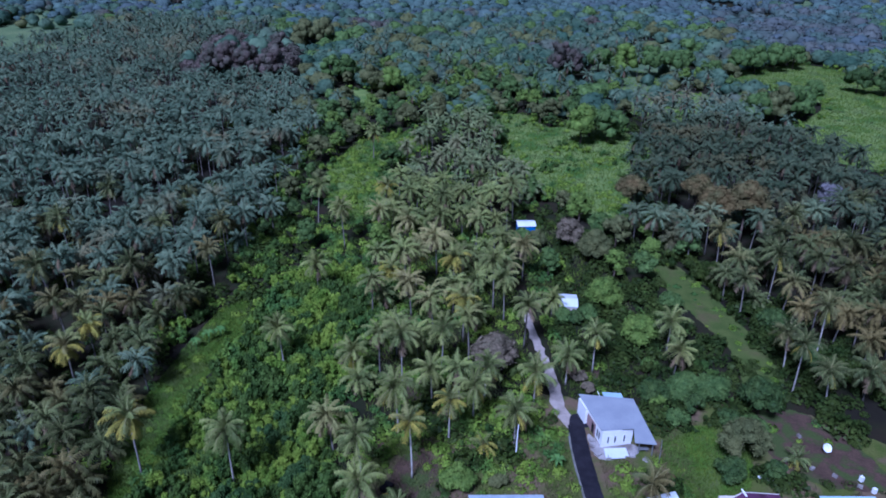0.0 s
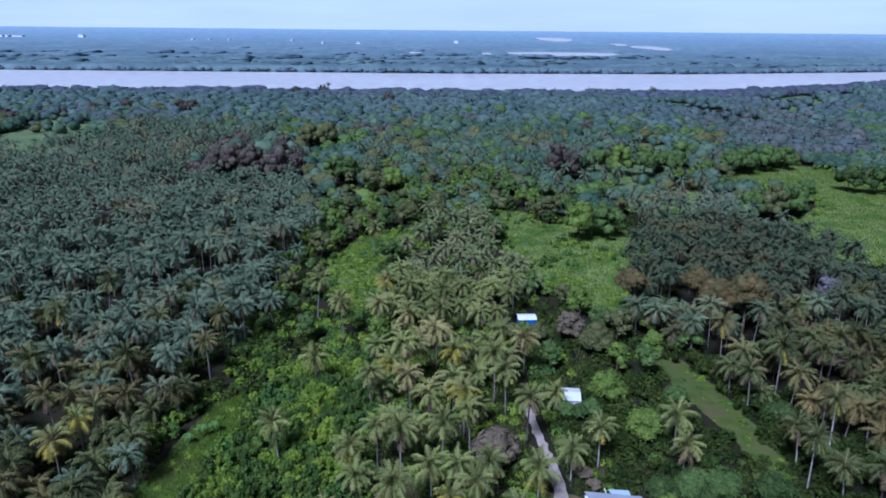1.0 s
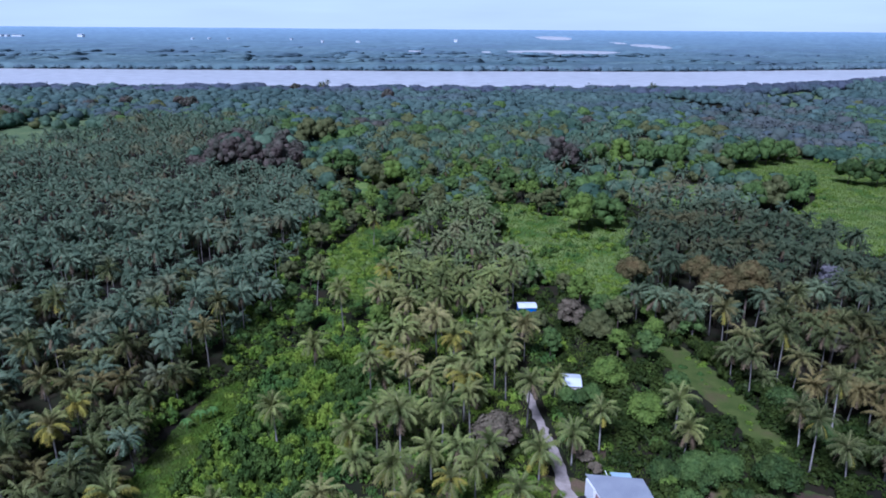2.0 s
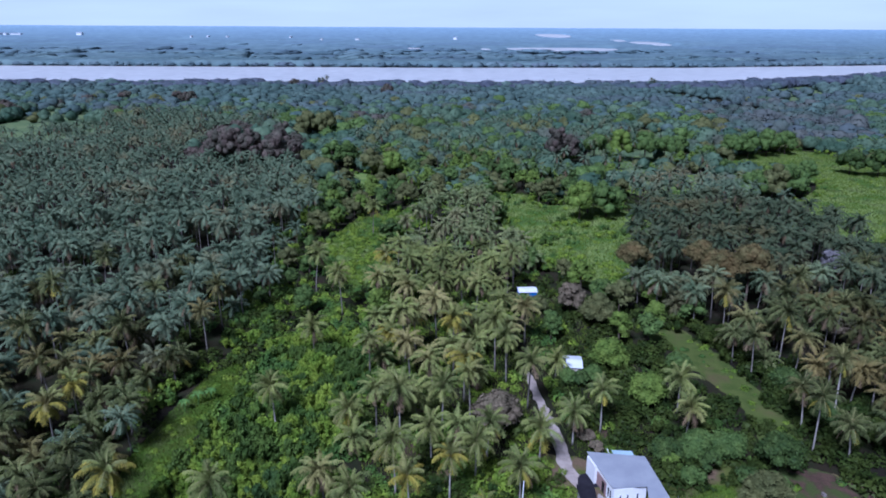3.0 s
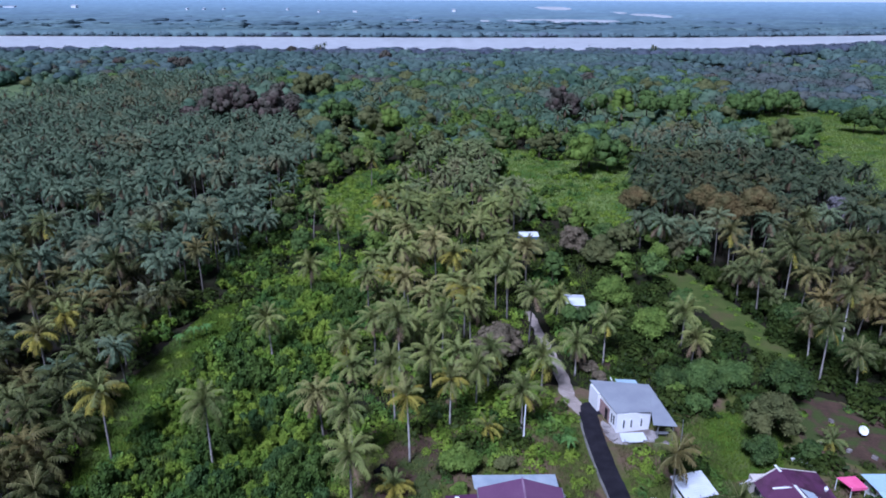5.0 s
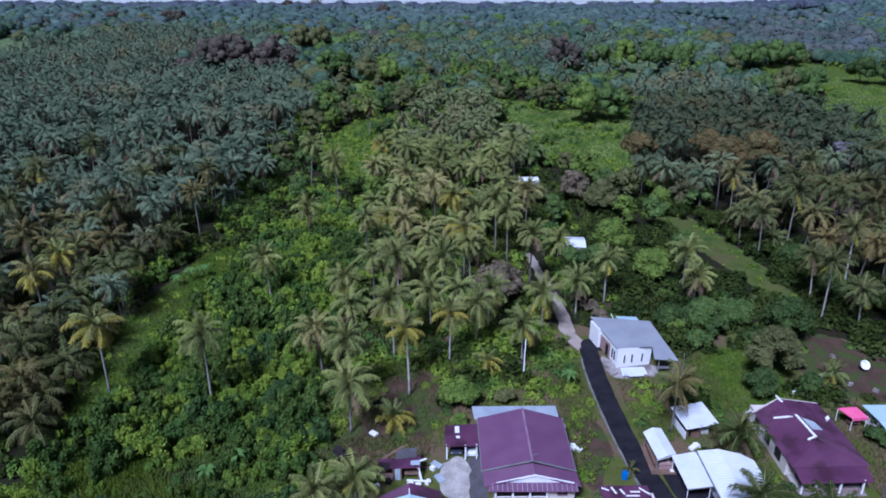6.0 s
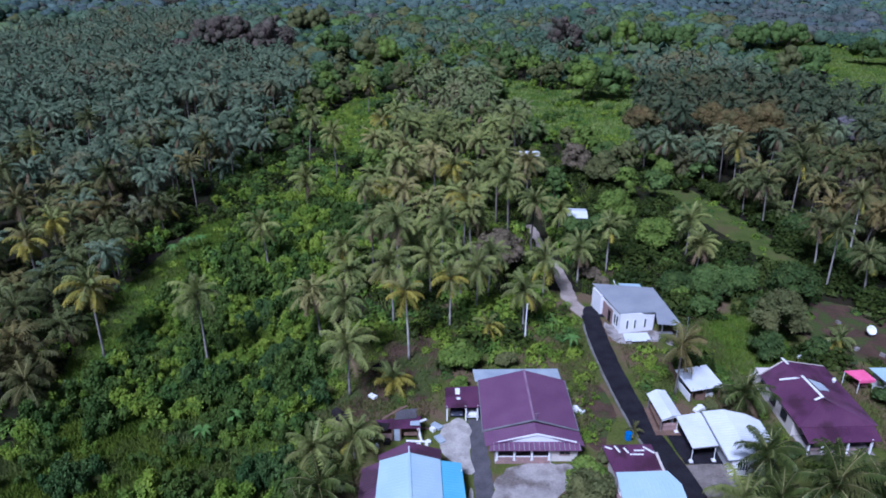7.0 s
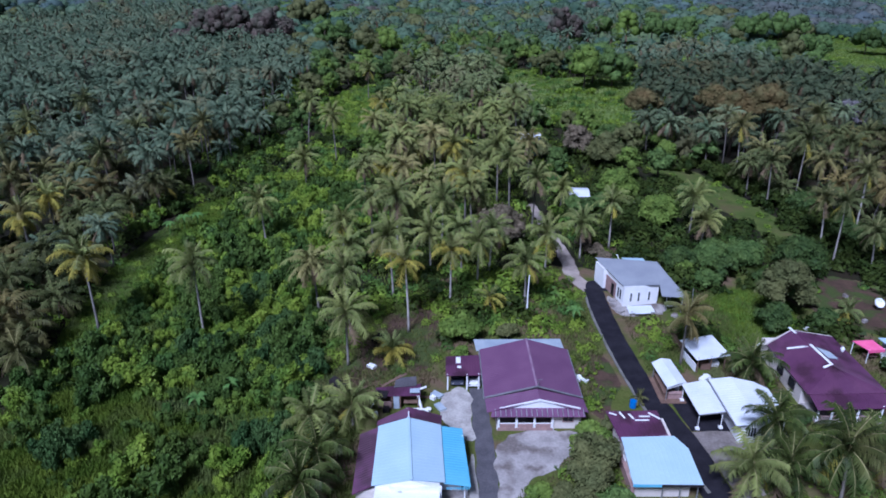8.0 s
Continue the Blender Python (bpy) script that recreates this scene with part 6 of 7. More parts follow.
def house_carport():
    c = thing("maroon_carport", (3.4, 77.5, 0), "small maroon-roofed carport with white posts beside the house", "carport")
    part("roof", Shape().ribbed((1.0, 75.4, 2.3), (5.45, 75.5, 2.3), (5.45, 80.0, 2.5), (1.0, 79.6, 2.5), 0.35), M_DKPURPLE, c)
    for x, y in ((1.25, 75.7), (3.7, 75.7), (5.2, 75.8), (1.25, 79.3), (5.2, 79.6)):
        part("post", Shape().box(x - 0.09, x + 0.09, y - 0.09, y + 0.09, 0, 2.32), M_WHITE, c)
    part("back_wall", Shape().box(1.1, 5.4, 79.5, 79.62, 0, 2.35), M_CREAM, c)
    part("skylight", Shape().box(2.35, 2.95, 78.0, 79.4, 2.52, 2.56), M_WHITE, c, "pale translucent roof panel")
    part("skylight", Shape().box(2.5, 3.0, 76.9, 77.4, 2.47, 2.51), M_WHITE, c, "pale translucent roof panel")


def saloon(name, x, y, paint, label, turn=0.0):
    """A parked car that faces -y."""
    car = thing(name, (x, y, 0), label, "car")
    prof = [(-2.1, 0.45), (-2.05, 0.75), (-1.1, 0.9), (-0.5, 1.35), (0.8, 1.4), (1.5, 1.0), (2.05, 0.95), (2.1, 0.5)]
    s = Shape()
    s.hull([(x - 0.8, y + a, z) for a, z in prof], [(x + 0.8, y + a, z) for a, z in prof])
    part("body", s, paint, car)
    part("windscreen", Shape().hull([(x - 0.66, y - 1.02, 0.96), (x + 0.66, y - 1.02, 0.96), (x + 0.6, y - 0.56, 1.3), (x - 0.6, y - 0.56, 1.3)],
                                    [(x - 0.66, y - 1.06, 0.99), (x + 0.66, y - 1.06, 0.99), (x + 0.6, y - 0.6, 1.33), (x - 0.6, y - 0.6, 1.33)]), M_PANE, car)
    for dx in (-0.78, 0.78):
        for dy in (-1.35, 1.3):
            w = part("wheel", Shape().tube([(x + dx - 0.1, y + dy, 0.31), (x + dx + 0.1, y + dy, 0.31)], [0.31, 0.31], 12), M_TYRE, car)
    for dx in (-0.58, 0.58):
        part("headlight", Shape().box(x + dx - 0.16, x + dx + 0.16, y - 2.12, y - 2.06, 0.6, 0.74), M_STEEL, car)
    return car


def blue_house():
    h = thing("blue_roof_house", (-3, 60, 0), "white house with a pale ice-blue gable roof and side lean-tos", "house")
    wall = part("wall", Shape().box(-6.2, 0.2, 51.0, 64.2, 0, 2.9), M_WHITE, h)
    gab = Shape().hull([(-6.2, 54.6, 2.9), (0.2, 54.6, 2.9), (-2.7, 54.6, 3.9)], [(-6.2, 64.2, 2.9), (0.2, 64.2, 2.9), (-3.0, 64.2, 3.9)])
    part("gable_wall", gab, M_WHITE, h)
    ez, rz = 3.0, 4.0
    part("roof", Shape().ribbed((-6.6, 54.9, ez), (-6.6, 64.4, ez), (-3.25, 64.6, rz), (-2.6, 54.6, rz), 0.5, 0.01)
         .ribbed((0.35, 64.6, ez), (0.75, 55.4, ez), (-2.6, 54.6, rz), (-3.25, 64.6, rz), 0.5, 0.01), M_ICE, h, "pale ice-blue metal roof")
    part("ridge_cap", Shape().beam((-2.6, 54.6, rz + 0.04), (-3.25, 64.6, rz + 0.04), 0.3, 0.06), M_ICE, h)
    part("back_roof", Shape().ribbed((-6.8, 64.5, ez - 0.02), (-6.8, 65.4, ez - 0.1), (-3.3, 66.6, rz - 0.05), (-3.25, 64.7, rz), 0.4)
         .ribbed((0.5, 66.4, ez - 0.1), (0.4, 64.7, ez), (-3.25, 64.7, rz), (-3.3, 66.6, rz - 0.05), 0.4), M_DKPURPLE, h, "dark maroon back roof")
    part("roof_vent", Shape().box(-3.3, -3.18, 64.7, 64.82, rz, rz + 0.7), M_WHITE, h)
    part("side_roof", Shape().ribbed((-8.5, 54.4, 2.3), (-8.6, 63.8, 2.3), (-6.55, 64.4, 2.85), (-6.55, 55.0, 2.85), 0.4), M_DKPURPLE, h, "maroon side lean-to roof")
    part("side_wall", Shape().box(-8.2, -6.2, 55.0, 63.5, 0, 2.25), M_CREAM, h)
    part("side_roof", Shape().ribbed((2.75, 64.9, 2.25), (3.35, 55.6, 2.25), (0.65, 55.4, 2.85), (0.3, 64.6, 2.85), 0.4), M_CYAN, h, "bright sky-blue lean-to roof")
    part("side_wall", Shape().box(0.2, 2.4, 57.5, 64.4, 0, 2.2), M_WHITE, h)
    for k, y in enumerate((56.0, 58.5, 61.0, 63.5)):
        part("post", Shape().box(2.75 - 0.06, 2.75 + 0.06, y, y + 0.12, 0, 2.3), M_WHITE, h)
    part("front_parapet", Shape().box(-4.8, 0.4, 54.2, 54.6, 2.0, 3.3), M_WHITE, h)
    window(wall, -1.6, -0.6, 1.4, 2.5, 51.0)
    window(h, -1.9, -0.9, 2.25, 2.95, 54.2, bars=0)
    window(h, -3.9, -3.5, 2.2, 2.9, 54.2, bars=0)
    fringe = Shape()
    for k in range(12):
        x = 0.9 + k * 0.2
        fringe.box(x, x + 0.12, 55.45, 55.5, 1.95 + 0.1 * (k % 2), 2.3)
    part("awning_fringe", fringe, M_CYAN, h)
    part("side_porch_floor", Shape().box(0.2, 3.2, 55.4, 57.5, 0, 0.15), M_CONCRETE, h)


def lumber_shed():
    s = thing("lumber_shed", (-5, 72.6, 0), "ramshackle wooden shed with a patched maroon roof and clutter", "shed")
    part("roof", Shape().ribbed((-7.7, 71.5, 1.9), (-2.1, 71.7, 1.9), (-2.1, 73.8, 2.15), (-7.7, 73.0, 2.15), 0.35), M_DKPURPLE, s)
    part("back_wall", Shape().box(-7.4, -2.3, 72.8, 72.95, 0, 1.95), M_WOOD, s)
    for x in (-7.4, -5.6, -4.6, -2.4):
        part("post", Shape().box(x - 0.07, x + 0.07, 71.6, 71.74, 0, 1.9), M_WOOD, s)
    part("door_panel", Shape().box(-5.4, -4.7, 71.6, 71.68, 0.05, 1.8), M_LEAN, s, "pale blue-grey door panel")
    part("side_board", Shape().box(-7.3, -5.7, 71.62, 71.7, 0.1, 1.1), M_BRICK, s)
    part("shelf", Shape().box(-4.2, -2.5, 71.8, 72.4, 0.7, 0.78), M_WOOD, s)
    part("roof_sheet", Shape().ribbed((-5.4, 73.0, 2.2), (-2.6, 73.3, 2.25), (-2.7, 74.9, 2.55), (-5.2, 74.6, 2.5), 0.35), M_OLDTAR, s, "loose grey roofing sheet")
    part("roof_sheet", Shape().ribbed((-7.9, 71.2, 1.98), (-6.2, 71.1, 1.98), (-6.0, 72.4, 2.12), (-7.6, 72.6, 2.12), 0.35), M_DARK, s, "blackened roofing sheet")
    for a, b in (((-6.6, 73.6, 2.2), (-3.9, 75.2, 2.75)), ((-6.9, 73.1, 2.2), (-4.6, 75.1, 2.6)), ((-3.2, 72.2, 2.12), (-1.4, 73.0, 2.3)), ((-8.2, 71.9, 0.05), (-7.3, 71.3, 1.9)), ((-2.0, 71.5, 0.05), (-2.4, 71.7, 1.9)), ((-3.9, 71.3, 0.3), (-0.8, 70.9, 0.45))):
        part("plank", Shape().beam(a, b, 0.3, 0.06), M_WOOD if a[1] > 72.5 else M_WHITE, s)
    part("tarpaulin", Shape().ribbed((-3.4, 71.9, 2.2), (-2.2, 71.9, 2.2), (-2.2, 72.7, 2.32), (-3.4, 72.6, 2.3), 0.3), M_LEAN, s)
    part("barrel", Shape().tube([(-8.2, 72.6, 0), (-8.2, 72.6, 0.9)], [0.3, 0.3], 12), M_DARK, s)
    part("crate", Shape().box(-6.7, -5.9, 70.8, 71.4, 0, 0.6), M_DARK, s)


def white_house():
    h = thing("white_house", (32, 103, 0), "white flat-fronted house with a grey mono-pitch metal roof", "house")
    # the plan is a slanted block along the road's end
    fl, fr, br, bl = Vector((29.1, 98.9, 0)), Vector((35.0, 100.0, 0)), Vector((36.2, 107.2, 0)), Vector((27.0, 108.2, 0))
    s = Shape().hull([fl, fr, br, bl], [fl + Vector((0, 0, 3.1)), fr + Vector((0, 0, 2.8)), br + Vector((0, 0, 3.1)), bl + Vector((0, 0, 3.5))])
    wall = part("wall", s, M_WHITE, h, "bright white rendered wall")
    part("roof", Shape().ribbed((28.95, 98.75, 3.4), (34.9, 99.6, 3.15), (36.8, 107.9, 3.4), (26.5, 108.6, 3.9), 0.4, 0.02)
         .ribbed((34.3, 96.1, 2.95), (38.1, 95.8, 2.85), (36.8, 107.9, 3.4), (34.9, 99.6, 3.15), 0.4, 0.02), M_GREYROOF, h, "grey ribbed mono-pitch metal roof")
    # the white front with its curved shoulder
    pts = [(0.0, 0.0), (4.6, 0.0), (4.6, 1.5), (4.3, 2.3), (3.7, 2.9), (2.8, 3.3), (0.0, 3.45)]
    d = Vector((35.0 - 29.0, 99.4 - 98.3, 0)).normalized()
    n = Vector((d.y, -d.x, 0))
    a = Vector((29.0, 98.35, 0))
    low = [a + d * u * 1.25 + Vector((0, 0, z)) for u, z in pts]
    front = part("front_wall", Shape().hull([p + n * 0.1 for p in low], [p - n * 0.12 for p in low]), M_WHITE, h, "white front wall with a curved shoulder")
    for u in (1.25, 2.55, 4.3):
        c = a + d * u + n * 0.1
        sl = [c + d * k + Vector((0, 0, z)) for k, z in ((-0.17, 0.75), (0.17, 0.75), (0.17, 2.3), (-0.17, 2.3))]
        part("window", Shape().hull([p + n * 0.03 for p in sl], [p - n * 0.05 for p in sl]), M_PANE, front, "tall narrow dark window slot")
        fr_ = Shape()
        for i in range(4):
            p, q = sl[i], sl[(i + 1) % 4]
            fr_.beam(p + n * 0.04, q + n * 0.04, 0.06)
        part("window_frame", fr_, M_WHITE, front)
    # side along the road: white blade, brown recess, slots
    e = Vector((27.0 - 29.1, 108.2 - 98.9, 0)).normalized()
    m = Vector((-e.y, e.x, 0))
    if m.x > 0:
        m = -m
    b = Vector((29.1, 98.9, 0))

    def slab(u0, u1, z0, z1, off, thick):
        ring = [b + e * u + Vector((0, 0, z)) for u, z in ((u0, z0), (u1, z0), (u1, z1), (u0, z1))]
        return Shape().hull([p + m * off for p in ring], [p + m * (off + thick) for p in ring])

    part("side_recess", slab(2.4, 6.0, 0.0, 2.6, 0.02, 0.06), M_BRICK, h, "pinkish brown plaster panel")
    part("side_blade", slab(6.0, 9.3, 0.0, 3.5, 0.02, 0.55), M_WHITE, h)
    part("side_door", slab(3.0, 3.9, 0.0, 2.1, 0.08, 0.05), M_DARK, h)
    for u in (0.6, 1.4):
        part("window", slab(u, u + 0.35, 0.7, 2.3, 0.02, 0.05), M_PANE, h, "tall narrow dark window slot")
    part("lean_roof", Shape().ribbed((31.4, 108.6, 3.4), (35.0, 108.2, 3.3), (35.0, 110.0, 3.1), (31.4, 110.3, 3.1), 0.35), M_ICE, h, "pale blue back lean-to roof")
    part("lean_wall", Shape().box(31.8, 34.6, 108.0, 109.8, 0, 3.1), M_WHITE, h)
    part("flue", Shape().beam((30.6, 108.2, 3.4), (30.2, 109.0, 4.3), 0.1), M_WHITE, h)
    # open work porch under the long eave
    for x, y in ((35.4, 96.9), (37.6, 96.3), (37.2, 100.5)):
        part("post", Shape().box(x - 0.07, x + 0.07, y - 0.07, y + 0.07, 0, 2.95), M_STEEL, h)
    part("workbench", Shape().box(35.2, 37.2, 96.8, 97.5, 0.75, 0.85).box(35.3, 35.4, 96.9, 97.0, 0, 0.75).box(37.0, 37.1, 97.3, 97.4, 0, 0.75), M_STEEL, h)


def white_canopy():
    c = thing("sheet_pile", (31.2, 96.4, 0), "low stack of white metal sheets in front of the house", "sheet stack")
    part("sheet", Shape().ribbed((29.3, 95.2, 0.45), (33.4, 95.6, 0.5), (33.3, 97.6, 0.6), (29.4, 97.4, 0.55), 0.4), M_WHITEROOF, c)
    part("sheet", Shape().ribbed((30.2, 94.8, 0.6), (32.6, 94.9, 0.65), (32.5, 96.6, 0.7), (30.1, 96.5, 0.65), 0.4), M_WHITEROOF, c)
    for x, y in ((29.8, 95.6), (33.0, 95.8), (33.0, 97.3), (29.8, 97.1)):
        part("block", Shape().box(x - 0.15, x + 0.15, y - 0.15, y + 0.15, 0, 0.5), M_CONCRETE, c)


def road_house():
    h = thing("white_roof_house", (36, 69, 0), "white house under a plain white metal roof by the road", "house")
    wall = part("wall", Shape().box(34.3, 38.3, 65.2, 73.0, 0, 2.75), M_WHITE, h)
    part("roof", Shape().ribbed((33.5, 64.6, 2.8), (33.5, 73.7, 2.95), (36.2, 73.7, 3.25), (36.2, 64.6, 3.1), 0.45)
         .ribbed((38.9, 73.2, 2.9), (38.9, 65.2, 2.75), (36.2, 64.6, 3.1), (36.2, 73.7, 3.25), 0.45), M_WHITEROOF, h, "plain white metal roof")
    part("gutter", Shape().beam((33.45, 64.6, 2.75), (33.45, 73.7, 2.9), 0.14), M_STEEL, h)
    part("front_gable", Shape().hull([(34.3, 65.1, 2.7), (38.3, 65.1, 2.7), (36.2, 65.1, 3.1)], [(34.3, 65.3, 2.7), (38.3, 65.3, 2.7), (36.2, 65.3, 3.1)]), M_WHITE, h)
    window(wall, 34.9, 36.2, 0.8, 2.2, 65.2, bars=3)
    window(wall, 36.7, 38.0, 0.8, 2.2, 65.2, bars=3)
    window(wall, 70.0, 71.4, 0.9, 2.1, 34.3, "x", out=-1)
    part("side_awning", Shape().ribbed((38.9, 73.2, 2.9), (38.9, 66.5, 2.8), (40.4, 66.5, 2.4), (40.4, 72.4, 2.5), 0.45), M_WHITEROOF, h)
    for y in (66.8, 69.5, 72.1):
        part("post", Shape().box(40.1, 40.22, y, y + 0.12, 0, 2.42), M_WHITE, h)


def white_carport():
    c = thing("white_carport", (32, 70.5, 0), "open carport with a flat white metal roof on thin posts", "carport")
    part("roof", Shape().ribbed((30.3, 67.3, 2.35), (30.2, 73.5, 2.35), (33.4, 74.0, 2.6), (33.9, 67.6, 2.6), 0.45), M_WHITEROOF, c)
    for x, y in ((30.5, 67.6), (30.45, 73.2), (33.3, 67.8), (33.1, 73.6)):
        p = part("post", Shape().tube([(x, y, 0), (x, y, 2.4)], [0.05, 0.05], 8), M_WHITE, c)
        part("footing", Shape().box(x - 0.22, x + 0.22, y - 0.22, y + 0.22, 0, 0.28), M_WHITE, p)
    part("edge_beam", Shape().beam((30.35, 67.35, 2.25), (33.85, 67.6, 2.5), 0.08, 0.14), M_STEEL, c)


def food_stall():
    c = thing("roadside_stall", (29.4, 76, 0), "roadside stall with a white canopy over a low wooden counter", "stall")
    part("canopy", Shape().ribbed((27.9, 78.6, 2.2), (28.3, 72.9, 2.2), (29.7, 73.3, 2.5), (29.3, 79.2, 2.5), 0.45)
         .ribbed((31.0, 74.0, 2.25), (30.6, 79.3, 2.25), (29.3, 79.2, 2.5), (29.7, 73.3, 2.5), 0.45), M_WHITEROOF, c)
    part("front_fascia", Shape().beam((28.3, 72.95, 2.12), (31.0, 74.0, 2.15), 0.06, 0.3), M_WHITE, c)
    for x, y in ((28.2, 78.2), (28.5, 73.4), (30.8, 74.4), (30.4, 79.0)):
        part("post", Shape().box(x - 0.05, x + 0.05, y - 0.05, y + 0.05, 0, 2.25), M_STEEL, c)
    part("counter", Shape().box(28.3, 28.75, 73.6, 78.0, 0, 0.9).box(28.2, 28.85, 73.5, 78.1, 0.9, 0.96), M_WOOD, c)
    part("counter", Shape().box(28.8, 30.6, 73.5, 73.9, 0, 0.9).box(28.75, 30.7, 73.4, 74.0, 0.9, 0.96), M_BRICK, c)
    part("deck", Shape().box(27.7, 30.9, 72.6, 78.4, 0, 0.14), M_WOOD, c, "worn wooden deck")
    part("back_panel", Shape().box(30.3, 30.4, 74.5, 78.9, 0.14, 2.0), M_WHITE, c)


def white_shed():
    s = thing("white_roof_shed", (36.2, 82, 0), "open shed with a white sheet roof, goods stored beneath", "shed")
    part("roof", Shape().ribbed((33.3, 84.0, 2.4), (34.0, 79.0, 2.3), (38.9, 80.2, 2.3), (38.2, 85.4, 2.4), 0.45), M_WHITEROOF, s)
    for x, y in ((33.7, 83.6), (34.4, 79.5), (38.4, 80.5), (37.8, 84.9), (36.3, 79.9)):
        part("post", Shape().box(x - 0.06, x + 0.06, y - 0.06, y + 0.06, 0, 2.35), M_WOOD, s)
    part("back_wall", Shape().beam((33.8, 83.7, 1.0), (37.8, 84.9, 1.0), 0.08, 2.0), M_LEAN, s)
    part("side_wall", Shape().beam((33.7, 83.5, 0.6), (34.3, 79.8, 0.6), 0.08, 1.2), M_WHITE, s)
    part("store_crate", Shape().box(35.2, 36.4, 80.2, 81.2, 0, 0.9), M_WOOD, s)
    part("store_crate", Shape().box(36.9, 37.9, 81.0, 82.0, 0, 0.7), M_WHITE, s)


def dark_house():
    h = thing("dark_maroon_house", (49, 77, 0), "long house with a patched dark maroon hipped roof and porch", "house")
    wall = part("wall", Shape().box(44.8, 53.4, 72.6, 84.4, 0, 2.55), M_CREAM, h)
    ez, rz = 2.6, 4.4
    r = Shape()
    r.ribbed((44.6, 70.9, ez), (44.6, 82.4, ez), (48.0, 83.2, rz), (49.0, 74.4, rz), 0.4)
    r.ribbed((54.6, 84.6, ez), (54.6, 71.2, ez), (49.0, 74.4, rz), (48.0, 83.2, rz), 0.4)
    part("roof", r, M_DKPURPLE, h, "dark maroon hipped roof with pale patches")
    hip = Shape()
    hip.ribbed((54.6, 71.2, ez), (44.6, 70.9, ez), (49.0, 74.4, rz), (49.02, 74.4, rz), 0.4)
    part("front_hip", hip, M_DKPURPLE, h)
    part("back_hip", Shape().hull([(44.2, 82.4, ez), (48.0, 83.2, rz), (54.6, 84.6, ez)], [(44.2, 82.6, ez), (48.0, 83.4, rz), (54.6, 84.8, ez)]), M_CREAM, h)
    part("porch_roof", Shape().ribbed((44.7, 68.3, 2.2), (53.8, 68.7, 2.2), (54.3, 71.9, 2.62), (44.9, 71.6, 2.62), 0.4), M_DKPURPLE, h, "maroon porch roof")
    p = Shape().beam((46.0, 79.9, 3.55), (48.6, 79.2, 4.38), 0.36, 0.06).beam((48.62, 79.4, 4.5), (49.0, 74.5, 4.5), 0.36, 0.06)
    part("ridge_patch", p, M_WHITE, h, "white sealing strip on the ridge")
    part("ridge_patch", Shape().beam((47.95, 83.9, 4.45), (48.1, 82.3, 4.47), 0.34, 0.06), M_WHITE, h)
    part("ridge_patch", Shape().beam((49.0, 74.7, 4.46), (48.0, 74.5, 4.1), 0.3, 0.06), M_WHITE, h)
    part("sheet_patch", Shape().ribbed((49.2, 78.9, 4.38), (49.5, 76.3, 4.38), (51.2, 76.9, 3.8), (50.9, 78.6, 3.85), 0.3), M_LEAN, h, "pale weathered roofing sheets")
    for x in (45.2, 46.9, 50.0, 52.8):
        part("porch_post", Shape().box(x - 0.1, x + 0.1, 68.9, 69.1, 0, 2.25), M_WHITE, h)
    for y in (74.2, 77.4, 80.6):
        window(wall, y, y + 1.5, 0.9, 2.15, 44.8, "x", out=-1, bars=2, material=M_DARK)
    rail = Shape().box(45.2, 52.8, 68.96, 69.02, 0.8, 0.88)
    for k in range(30):
        rail.box(45.3 + k * 0.25, 45.36 + k * 0.25, 68.97, 69.01, 0.15, 0.8)
    part("porch_rail", rail, M_BRICK, h)
    part("porch_floor", Shape().box(45.0, 53.4, 68.7, 72.6, 0, 0.15), M_CONCRETE, h)
    part("front_door", Shape().box(48.5, 49.5, 72.5, 72.6, 0.15, 2.2), M_WOOD, h)
    window(wall, 50.4, 52.2, 0.9, 2.1, 72.6, bars=2)
    part("vent_cowl", Shape().tube([(53.6, 80.2, 2.9), (53.6, 80.2, 3.3), (53.6, 80.2, 3.6)], [0.18, 0.3, 0.12], 10), M_WHITE, h)
    part("eave_pipe", Shape().beam((42.6, 82.2, 2.45), (44.4, 83.0, 2.6), 0.12), M_WHITE, h)


